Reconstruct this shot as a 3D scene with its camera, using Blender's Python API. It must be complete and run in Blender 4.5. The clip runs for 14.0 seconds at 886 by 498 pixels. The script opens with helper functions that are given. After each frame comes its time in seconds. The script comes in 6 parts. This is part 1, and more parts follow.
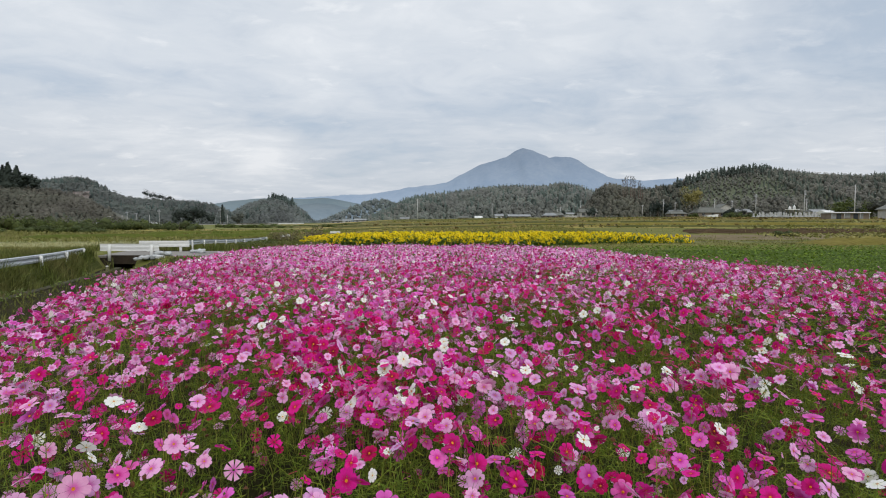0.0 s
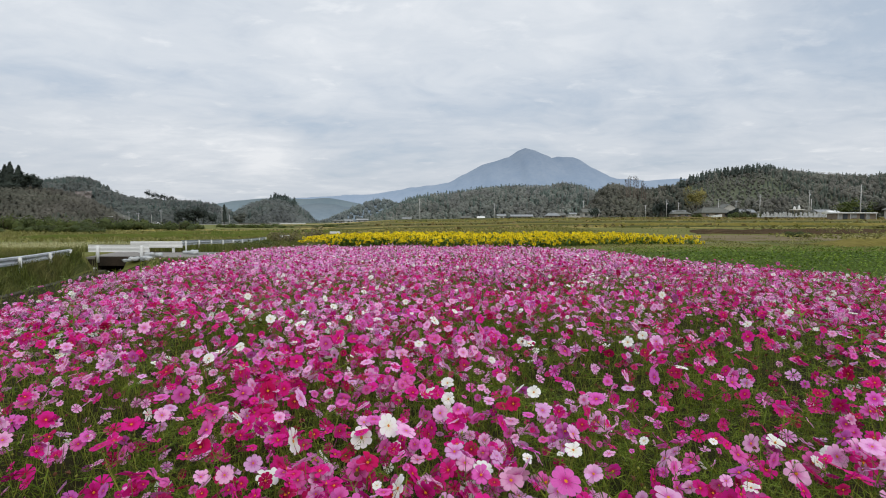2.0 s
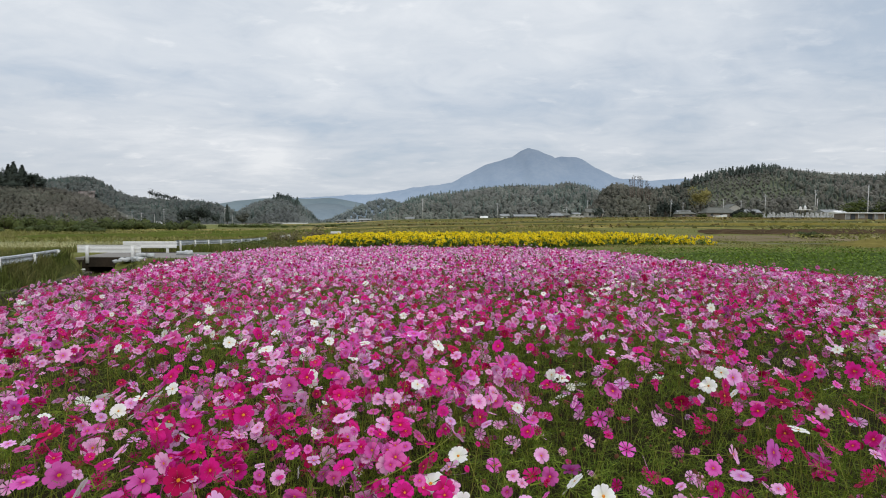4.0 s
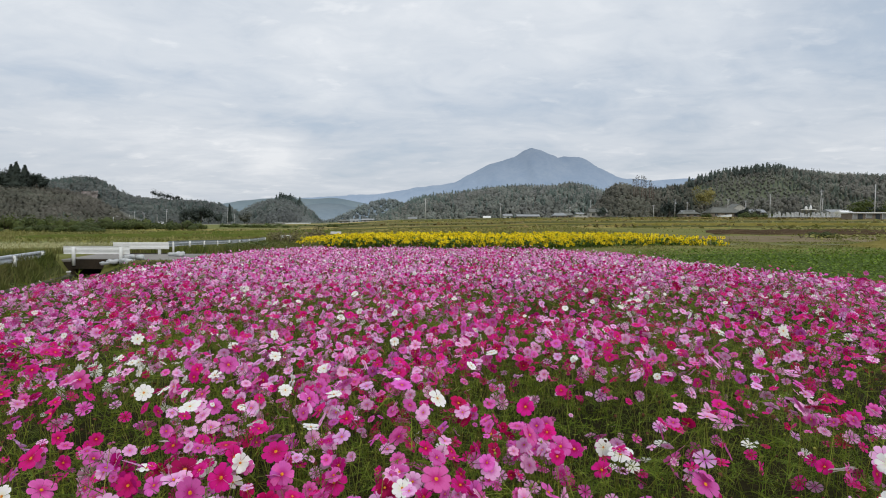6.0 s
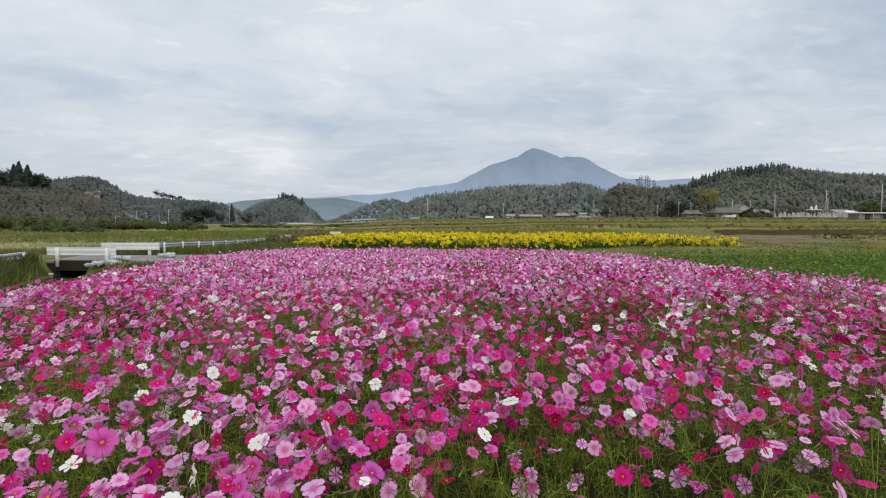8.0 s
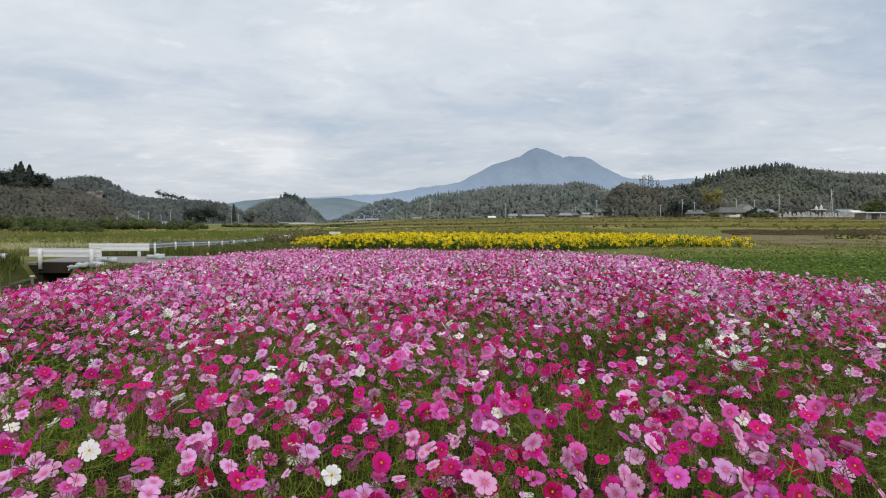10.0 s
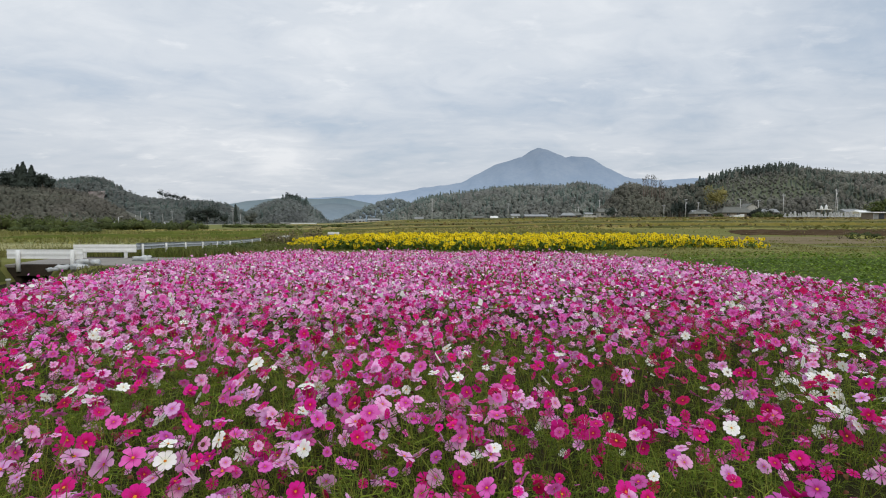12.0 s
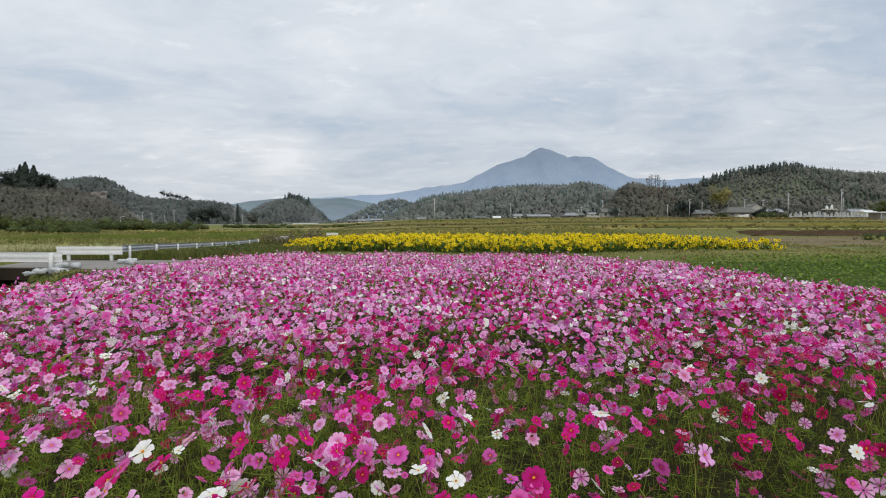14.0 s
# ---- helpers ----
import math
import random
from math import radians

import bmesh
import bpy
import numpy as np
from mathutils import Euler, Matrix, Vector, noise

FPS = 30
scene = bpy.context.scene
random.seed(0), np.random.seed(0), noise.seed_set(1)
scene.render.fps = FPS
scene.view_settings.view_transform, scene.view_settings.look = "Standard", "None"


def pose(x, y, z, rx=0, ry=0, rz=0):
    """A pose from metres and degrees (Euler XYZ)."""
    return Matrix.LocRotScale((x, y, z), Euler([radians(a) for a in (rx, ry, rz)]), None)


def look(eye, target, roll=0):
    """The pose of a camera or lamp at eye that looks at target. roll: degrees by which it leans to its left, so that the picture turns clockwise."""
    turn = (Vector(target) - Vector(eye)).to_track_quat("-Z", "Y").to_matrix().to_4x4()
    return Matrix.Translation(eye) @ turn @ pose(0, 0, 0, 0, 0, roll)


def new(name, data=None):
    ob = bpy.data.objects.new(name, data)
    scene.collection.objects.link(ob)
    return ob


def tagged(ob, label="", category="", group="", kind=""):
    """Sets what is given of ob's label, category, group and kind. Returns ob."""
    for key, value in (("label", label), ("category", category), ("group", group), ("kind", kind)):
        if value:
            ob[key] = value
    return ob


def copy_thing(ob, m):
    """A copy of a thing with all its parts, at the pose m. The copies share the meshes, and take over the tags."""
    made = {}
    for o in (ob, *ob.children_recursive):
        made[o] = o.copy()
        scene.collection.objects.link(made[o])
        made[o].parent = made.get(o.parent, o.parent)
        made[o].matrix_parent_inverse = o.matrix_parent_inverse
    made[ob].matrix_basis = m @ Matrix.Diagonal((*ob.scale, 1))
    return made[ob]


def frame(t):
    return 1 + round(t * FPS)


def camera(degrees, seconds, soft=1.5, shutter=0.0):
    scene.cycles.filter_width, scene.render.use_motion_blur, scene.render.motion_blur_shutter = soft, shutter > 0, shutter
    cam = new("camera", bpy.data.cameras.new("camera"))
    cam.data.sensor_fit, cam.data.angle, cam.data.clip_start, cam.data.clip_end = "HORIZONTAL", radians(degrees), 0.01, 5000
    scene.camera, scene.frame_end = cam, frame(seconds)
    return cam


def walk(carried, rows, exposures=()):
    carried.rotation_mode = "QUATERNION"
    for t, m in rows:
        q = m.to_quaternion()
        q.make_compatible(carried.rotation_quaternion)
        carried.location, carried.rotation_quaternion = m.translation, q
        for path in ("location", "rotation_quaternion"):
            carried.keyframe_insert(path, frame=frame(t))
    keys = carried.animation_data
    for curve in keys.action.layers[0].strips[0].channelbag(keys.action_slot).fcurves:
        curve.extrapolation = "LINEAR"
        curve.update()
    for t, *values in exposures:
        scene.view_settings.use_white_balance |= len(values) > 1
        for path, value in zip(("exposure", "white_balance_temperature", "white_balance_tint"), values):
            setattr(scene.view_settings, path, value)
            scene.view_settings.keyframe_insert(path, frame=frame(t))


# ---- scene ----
cam = camera(81.2, 14.0, 1.05)
METRES, EYE, TILT, LEAN, TURN = 8.0, 1.9, -3.0, 0.0, 0.0
ROWS = [
    (0.0, 0.0, 0.0, 0.0, -0.0, 0.0, -0.0),
    (0.5, 0.0001, 0.0353, 0.003, 0.05, -0.0, -0.02),
    (1.0, -0.0002, 0.0709, 0.0055, 0.11, 0.01, -0.03),
    (1.5, -0.0004, 0.1058, 0.0073, 0.17, 0.01, -0.05),
    (2.0, -0.001, 0.1406, 0.0078, 0.24, 0.01, -0.05),
    (2.5, -0.0019, 0.1751, 0.0082, 0.3, 0.0, -0.05),
    (3.0, -0.0031, 0.2099, 0.0086, 0.39, 0.01, -0.07),
    (5.5, -0.0054, 0.3782, 0.0182, 0.8, -0.01, -0.13),
    (6.0, -0.0052, 0.4167, 0.0204, 0.87, -0.0, -0.12),
    (6.5, -0.0048, 0.4527, 0.0219, 0.94, 0.0, -0.13),
    (7.0, -0.0055, 0.489, 0.0227, 1.01, 0.0, -0.14),
    (7.5, -0.0062, 0.526, 0.024, 1.07, 0.01, -0.14),
    (8.0, -0.0053, 0.5629, 0.0256, 1.14, 0.01, -0.15),
    (10.5, -0.0037, 0.736, 0.0349, 1.46, -0.01, -0.17),
    (11.0, -0.0027, 0.774, 0.0361, 1.53, 0.0, -0.17),
    (11.5, -0.0013, 0.8115, 0.0371, 1.58, 0.02, -0.15),
    (12.0, -0.0003, 0.8487, 0.039, 1.64, 0.01, -0.15),
    (12.5, 0.0012, 0.8858, 0.0421, 1.71, 0.02, -0.14),
    (13.0, 0.0024, 0.9229, 0.0453, 1.77, 0.01, -0.14),
    (13.5, 0.0027, 0.9606, 0.0481, 1.84, 0.01, -0.14),
    (14.0, 0.0017, 0.9982, 0.0512, 1.91, 0.01, -0.15),
]
walk(cam, [(t, pose(0, 0, EYE, TILT, LEAN, TURN) @ pose(METRES * x, METRES * y, METRES * z, 90 + pitch, roll, yaw)) for t, x, y, z, yaw, pitch, roll in ROWS])


# ---------- world, sun ----------
SUN_EL, SUN_AZ = radians(42), radians(150)
world = bpy.data.worlds.new("sky")
scene.world = world
world.use_nodes = True


class Nodes:
    """Short hand for building a node tree."""

    def __init__(self, tree):
        self.t = tree
        tree.nodes.clear()

    def n(self, kind, ins=None, op=None, clamp=None):
        nd = self.t.nodes.new(kind)
        if op:
            nd.operation = op
        if clamp is not None and kind == "ShaderNodeMath":
            nd.use_clamp = clamp
        for k, v in (ins or {}).items():
            self.put(nd.inputs[k], v)
        return nd

    def put(self, sock, v):
        if isinstance(v, bpy.types.NodeSocket):
            self.t.links.new(v, sock)
        else:
            sock.default_value = v

    def math(self, op, a, b=0.0, clamp=False):
        return self.n("ShaderNodeMath", {0: a, 1: b}, op=op, clamp=clamp).outputs[0]

    def mix(self, fac, a, b, blend="MIX"):
        nd = self.n("ShaderNodeMix")
        nd.data_type, nd.blend_type = "RGBA", blend
        for i, v in ((0, fac), (6, a), (7, b)):
            self.put(nd.inputs[i], v)
        return nd.outputs[2]

    def noise(self, vec, scale, detail=3.0, rough=0.55, dist=0.0):
        return self.n("ShaderNodeTexNoise", {"Vector": vec, "Scale": scale, "Detail": detail, "Roughness": rough, "Distortion": dist}).outputs["Fac"]

    def ramp(self, fac, stops, interp="LINEAR"):
        nd = self.n("ShaderNodeValToRGB", {0: fac})
        r = nd.color_ramp
        r.interpolation = interp
        while len(r.elements) < len(stops):
            r.elements.new(0.5)
        for e, (p, c) in zip(r.elements, stops):
            e.position = p
            e.color = (*c, 1) if len(c) == 3 else c
        return nd.outputs[0]

    def remap(self, v, a, b, c=0.0, d=1.0):
        return self.n("ShaderNodeMapRange", {0: v, 1: a, 2: b, 3: c, 4: d}).outputs[0]


def rgb(r, g, b):
    return (r, g, b, 1)


w = Nodes(world.node_tree)
geo = w.n("ShaderNodeTexCoord").outputs["Generated"]
sep = w.n("ShaderNodeSeparateXYZ", {0: geo})
up = w.math("MAXIMUM", sep.outputs[2], 0.0)
den = w.math("ADD", up, 0.17)
cu = w.math("DIVIDE", sep.outputs[0], den)
cv = w.math("DIVIDE", sep.outputs[1], den)
plane = w.n("ShaderNodeCombineXYZ", {0: w.math("MULTIPLY", cu, 0.75), 1: cv, 2: 0.37}).outputs[0]
big = w.noise(plane, 0.85, 6.0, 0.55, 0.5)
fine = w.noise(plane, 4.2, 6.0, 0.6, 0.6)
puff = w.remap(w.noise(plane, 7.0, 5.0, 0.55, 0.3), 0.60, 0.78, 0.0, 0.11)
cover = w.math("ADD", w.math("ADD", w.math("MULTIPLY", big, 0.74), w.math("MULTIPLY", fine, 0.26)), puff)
clear = w.math("MULTIPLY", w.remap(sep.outputs[0], 0.24, 0.72), w.remap(up, 0.04, 0.42, 0.2, 1.0))
cover = w.math("SUBTRACT", cover, w.math("MULTIPLY", clear, 0.125))
sky = w.n("ShaderNodeTexSky")
sky.sky_type, sky.sun_disc, sky.sun_elevation, sky.sun_rotation = "NISHITA", False, SUN_EL, SUN_AZ
blue = w.n("ShaderNodeVectorMath", {0: sky.outputs[0], 3: 0.085}, op="SCALE").outputs[0]
cloud = w.ramp(cover, [(0.34, (0.53, 0.615, 0.725)), (0.44, (0.625, 0.685, 0.765)), (0.53, (0.685, 0.735, 0.80)), (0.68, (0.88, 0.905, 0.94))])
veil = w.math("ADD", 0.82, w.math("MULTIPLY", w.remap(cover, 0.36, 0.5), 0.18))
seen = w.mix(veil, blue, cloud)
lift = w.math("MULTIPLY", w.remap(up, 0.42, 0.9, 1.0, 1.7), w.remap(up, 0.03, 0.24, 0.86, 1.0))
bg = w.n("ShaderNodeBackground", {0: w.n("ShaderNodeVectorMath", {0: seen, 3: lift}, op="SCALE").outputs[0], 1: 1.0})
w.t.links.new(bg.outputs[0], w.n("ShaderNodeOutputWorld").inputs[0])

sun_data = bpy.data.lights.new("sun", "SUN")
sun_data.energy, sun_data.angle, sun_data.color = 1.3, radians(25), (1.0, 0.96, 0.9)
sun = new("sun", sun_data)
sun_way = Vector((math.sin(SUN_AZ) * math.cos(SUN_EL), math.cos(SUN_AZ) * math.cos(SUN_EL), math.sin(SUN_EL)))
sun.matrix_world = look(sun_way * 50, (0, 0, 0))


# ---------- materials ----------
def material(name, build, rough=0.8, spec=0.3, **more):
    m = bpy.data.materials.new(name)
    m.use_nodes = True
    k = Nodes(m.node_tree)
    p = k.n("ShaderNodeBsdfPrincipled")
    k.put(p.inputs["Roughness"], rough)
    k.put(p.inputs["Specular IOR Level"], spec)
    for key, v in more.items():
        k.put(p.inputs[key.replace("_", " ")], v)
    shader = build(k, p) or p.outputs[0]
    k.t.links.new(shader, k.n("ShaderNodeOutputMaterial").inputs[0])
    return m


def world_pos(k):
    return k.n("ShaderNodeNewGeometry").outputs["Position"]


def bump(k, p, height, strength=0.4, dist=0.02):
    k.put(p.inputs["Normal"], k.n("ShaderNodeBump", {"Height": height, "Strength": strength, "Distance": dist}).outputs[0])


def grainy(name, c1, c2, scale, scale2=None, rough=0.85, rel=0.3, dist=0.02, c3=None, **more):
    """A surface with two scales of colour variation and a fine relief."""
    def build(k, p):
        pos = world_pos(k)
        a = k.noise(pos, scale, 8, 0.68)
        b = k.noise(pos, scale2 or scale * 9, 3)
        col = k.mix(k.remap(a, 0.35, 0.65), rgb(*c1), rgb(*c2))
        if c3:
            col = k.mix(k.remap(b, 0.5, 0.68), col, rgb(*c3))
        col = k.mix(0.55, col, k.ramp(b, [(0.25, (0.55, 0.55, 0.55)), (0.75, (1.3, 1.3, 1.3))]), "MULTIPLY")
        k.put(p.inputs["Base Color"], col)
        bump(k, p, b, rel, dist)
    return material(name, build, rough, **more)


def leafy(name, c1, c2, rough=0.6, through_light=0.25, spread=0.35, patch=0.0, c3=None):
    """Leaves and blades: a tone of its own for each loose piece, some light passing through."""
    def build(k, p):
        g = k.n("ShaderNodeNewGeometry")
        r = k.n("ShaderNodeMath", {0: g.outputs["Random Per Island"], 1: 1.0}, op="MULTIPLY").outputs[0]
        col = k.mix(r, rgb(*c1), rgb(*c2))
        if patch:
            b = k.noise(g.outputs["Position"], patch, 3)
            col = k.mix(k.remap(b, 0.42, 0.62), col, rgb(*(c3 or c2)))
        v = k.math("ADD", 1 - spread, k.math("MULTIPLY", k.math("FRACT", k.math("MULTIPLY", r, 17.3)), 2 * spread))
        col = k.n("ShaderNodeVectorMath", {0: col, 3: v}, op="SCALE").outputs[0]
        k.put(p.inputs["Base Color"], col)
        tr = k.n("ShaderNodeBsdfTranslucent", {0: col})
        return k.n("ShaderNodeMixShader", {0: through_light, 1: p.outputs[0], 2: tr.outputs[0]}).outputs[0]
    return material(name, build, rough, 0.12)


def petal_mat(name, edge, base, vein=0.25, spread=0.16, tint=1.0):
    """Petals: a darker foot, fine lengthwise veins, light passing through."""
    def build(k, p):
        g = k.n("ShaderNodeNewGeometry")
        uv = k.n("ShaderNodeUVMap").outputs[0]
        s = k.n("ShaderNodeSeparateXYZ", {0: uv})
        along = s.outputs[1]
        vn = k.noise(k.n("ShaderNodeCombineXYZ", {0: k.math("MULTIPLY", s.outputs[0], 9.0), 1: along, 2: k.math("MULTIPLY", g.outputs["Random Per Island"], 50.0)}).outputs[0], 2.2, 2)
        col = k.mix(k.remap(along, 0.12, 0.6), rgb(*base), rgb(*edge))
        lum = k.math("ADD", 1 - vein / 2, k.math("MULTIPLY", vn, vein))
        r = g.outputs["Random Per Island"]
        ob = k.n("ShaderNodeObjectInfo").outputs["Random"]
        own = k.math("FRACT", k.math("ADD", k.math("MULTIPLY", r, 7.7), ob))
        hue = k.math("FRACT", k.math("ADD", k.math("MULTIPLY", r, 3.9), k.math("MULTIPLY", ob, 5.3)))
        col = k.mix(tint, col, k.ramp(hue, [(0.0, (1.04, 1.0, 0.90)), (0.4, (1.0, 1.0, 1.0)), (0.7, (0.99, 1.0, 1.03)), (1.0, (0.92, 1.02, 1.14))]), "MULTIPLY")
        lum = k.math("MULTIPLY", lum, k.math("ADD", 1 - spread, k.math("MULTIPLY", own, 2 * spread)))
        col = k.n("ShaderNodeVectorMath", {0: col, 3: lum}, op="SCALE").outputs[0]
        k.put(p.inputs["Base Color"], col)
        tr = k.n("ShaderNodeBsdfTranslucent", {0: col})
        return k.n("ShaderNodeMixShader", {0: 0.3, 1: p.outputs[0], 2: tr.outputs[0]}).outputs[0]
    return material(name, build, 0.65, 0.1)


PETALS = [
    petal_mat("petal_white", (0.88, 0.87, 0.82), (0.82, 0.82, 0.64), 0.12, 0.06, 0.0),
    petal_mat("petal_pale_pink", (0.82, 0.42, 0.67), (0.67, 0.14, 0.46), 0.25, 0.14, 0.6),
    petal_mat("petal_pink", (0.71, 0.127, 0.447), (0.53, 0.022, 0.225), 0.3, 0.2),
    petal_mat("petal_magenta", (0.63, 0.014, 0.222), (0.47, 0.004, 0.074), 0.34, 0.24),
    petal_mat("petal_crimson", (0.46, 0.006, 0.09), (0.22, 0.003, 0.025), 0.3, 0.25),
]
M_SPENT = grainy("spent_flower_head", (0.13, 0.045, 0.02), (0.08, 0.035, 0.012), 60, 300, 0.9)
M_EYE = grainy("cosmos_eye", (0.75, 0.30, 0.02), (0.55, 0.16, 0.01), 90, 600, 0.8)
M_FROND = leafy("cosmos_foliage", (0.075, 0.130, 0.012), (0.19, 0.235, 0.028), 0.65, 0.3, 0.45)
M_STEM = leafy("cosmos_stem", (0.13, 0.20, 0.02), (0.27, 0.26, 0.05), 0.6, 0.15, 0.3)
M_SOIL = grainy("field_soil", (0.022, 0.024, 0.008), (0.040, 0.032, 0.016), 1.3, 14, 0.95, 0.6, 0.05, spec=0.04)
M_SUNPETAL = leafy("sunflower_petal", (0.90, 0.66, 0.010), (0.95, 0.76, 0.022), 0.6, 0.3, 0.1)
M_SUNDISC = grainy("sunflower_disc", (0.13, 0.060, 0.009), (0.28, 0.15, 0.015), 20, 200, 0.9)
M_SUNLEAF = leafy("sunflower_leaf", (0.06, 0.11, 0.018), (0.12, 0.18, 0.03), 0.6, 0.2, 0.3)
M_CROP = leafy("low_crop_leaf", (0.082, 0.145, 0.016), (0.185, 0.255, 0.034), 0.55, 0.3, 0.3)
M_GRASS = leafy("grass_blade", (0.130, 0.142, 0.030), (0.215, 0.208, 0.060), 0.7, 0.25, 0.3, 0.35, (0.25, 0.225, 0.088))
M_BANK = leafy("bank_grass_blade", (0.066, 0.090, 0.018), (0.132, 0.150, 0.034), 0.7, 0.25, 0.35, 0.5, (0.155, 0.145, 0.05))
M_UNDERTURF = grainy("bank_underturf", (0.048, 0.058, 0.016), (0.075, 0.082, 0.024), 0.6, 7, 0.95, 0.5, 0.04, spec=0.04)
M_PLUME = leafy("pale_grass_plume", (0.38, 0.38, 0.20), (0.55, 0.54, 0.33), 0.8, 0.3, 0.25)
M_WEED = leafy("broad_weed_leaf", (0.11, 0.16, 0.03), (0.20, 0.24, 0.07), 0.6, 0.3, 0.2)
M_SCRUB = leafy("scrub_leaf", (0.075, 0.10, 0.028), (0.13, 0.15, 0.05), 0.7, 0.3, 0.3)
M_HEDGE = leafy("hedge_leaf", (0.060, 0.080, 0.028), (0.098, 0.116, 0.042), 0.7, 0.3, 0.25)
M_DRYBUSH = leafy("dry_bush_twig", (0.13, 0.115, 0.055), (0.22, 0.18, 0.10), 0.8, 0.2, 0.3)
M_GROUND = grainy("meadow_ground", (0.122, 0.132, 0.036), (0.182, 0.170, 0.058), 0.09, 1.3, 0.95, 0.4, 0.1, (0.091, 0.104, 0.022), spec=0.04)
M_CROPSOIL = grainy("crop_ground", (0.045, 0.075, 0.015), (0.075, 0.10, 0.022), 0.5, 6, 0.95, spec=0.04)
M_STUBBLE = grainy("cut_field", (0.248, 0.202, 0.062), (0.338, 0.269, 0.096), 0.1, 1.0, 0.95, spec=0.04)
M_PADDY = grainy("rice_stubble_field", (0.223, 0.186, 0.046), (0.323, 0.248, 0.080), 0.03, 0.6, 0.95, spec=0.04)
M_OLIVE = grainy("olive_field", (0.174, 0.149, 0.030), (0.257, 0.198, 0.053), 0.04, 0.7, 0.95, spec=0.04)
M_GREENMEADOW = grainy("green_meadow", (0.125, 0.142, 0.042), (0.185, 0.188, 0.068), 0.05, 0.7, 0.95, spec=0.04)
M_BROWNFIELD = grainy("brown_field", (0.216, 0.163, 0.074), (0.272, 0.216, 0.098), 0.05, 0.8, 0.95, spec=0.04)
M_PLOUGH = grainy("ploughed_soil", (0.046, 0.029, 0.014), (0.082, 0.053, 0.028), 0.3, 4, 0.95, 0.7, 0.1, spec=0.04)
M_DIRT = grainy("dry_dirt", (0.145, 0.112, 0.064), (0.20, 0.158, 0.095), 0.2, 3, 0.95, spec=0.04)
M_TRACK = grainy("farm_track", (0.15, 0.14, 0.10), (0.20, 0.18, 0.13), 0.2, 3, 0.95, spec=0.04)
M_ASPHALT = grainy("old_asphalt", (0.18, 0.165, 0.145), (0.25, 0.23, 0.205), 0.6, 40, 0.9)
M_CONCRETE = grainy("weathered_concrete", (0.22, 0.20, 0.16), (0.13, 0.12, 0.085), 0.9, 12, 0.9, 0.4, 0.02, (0.08, 0.085, 0.05))
M_LIP = grainy("mossy_dark_concrete", (0.095, 0.082, 0.055), (0.05, 0.046, 0.03), 1.4, 14, 0.9, 0.5, 0.02, (0.035, 0.042, 0.018), spec=0.08)
M_DARKCONC = grainy("dark_culvert_concrete", (0.048, 0.036, 0.025), (0.024, 0.021, 0.016), 1.1, 10, 0.9, spec=0.05)
M_WHITE = grainy("worn_white_paint", (0.80, 0.80, 0.77), (0.70, 0.70, 0.67), 2.5, 30, 0.5, 0.1, 0.002, (0.55, 0.53, 0.48))
M_GALV = grainy("galvanised_steel", (0.521, 0.538, 0.554), (0.403, 0.420, 0.437), 2.0, 25, 0.42, 0.1, 0.002, Metallic=0.2)
M_BAG = grainy("woven_sandbag", (0.54, 0.54, 0.52), (0.30, 0.32, 0.33), 4, 60, 0.7, 0.3, 0.01)
M_POLE = grainy("pole_concrete", (0.54, 0.53, 0.51), (0.46, 0.45, 0.44), 0.8, 8, 0.85)
M_WIRE = grainy("black_cable", (0.03, 0.03, 0.03), (0.05, 0.05, 0.05), 1, 5, 0.6)
M_TRUNK = grainy("bark", (0.09, 0.07, 0.05), (0.14, 0.11, 0.085), 1.5, 9, 0.95)
M_TILE = grainy("grey_roof_tile", (0.095, 0.096, 0.082), (0.145, 0.146, 0.122), 0.5, 6, 0.6)
M_TIN = grainy("pale_tin_roof", (0.27, 0.275, 0.27), (0.19, 0.20, 0.20), 0.5, 6, 0.45)
M_PLASTER = grainy("house_plaster", (0.50, 0.48, 0.44), (0.40, 0.38, 0.35), 0.5, 6, 0.85)
M_WOODWALL = grainy("weathered_boards", (0.16, 0.13, 0.10), (0.22, 0.18, 0.14), 0.6, 8, 0.9)
M_GLASS = grainy("dark_window_glass", (0.03, 0.035, 0.04), (0.05, 0.055, 0.06), 0.5, 3, 0.1)
M_STONE = grainy("grave_granite", (0.36, 0.36, 0.35), (0.56, 0.56, 0.54), 1.2, 9, 0.6)
M_CARBODY = grainy("white_car_paint", (0.8, 0.8, 0.8), (0.76, 0.76, 0.77), 0.5, 3, 0.25, 0.0)
M_TYRE = grainy("tyre_rubber", (0.02, 0.02, 0.02), (0.03, 0.03, 0.03), 2, 20, 0.8)


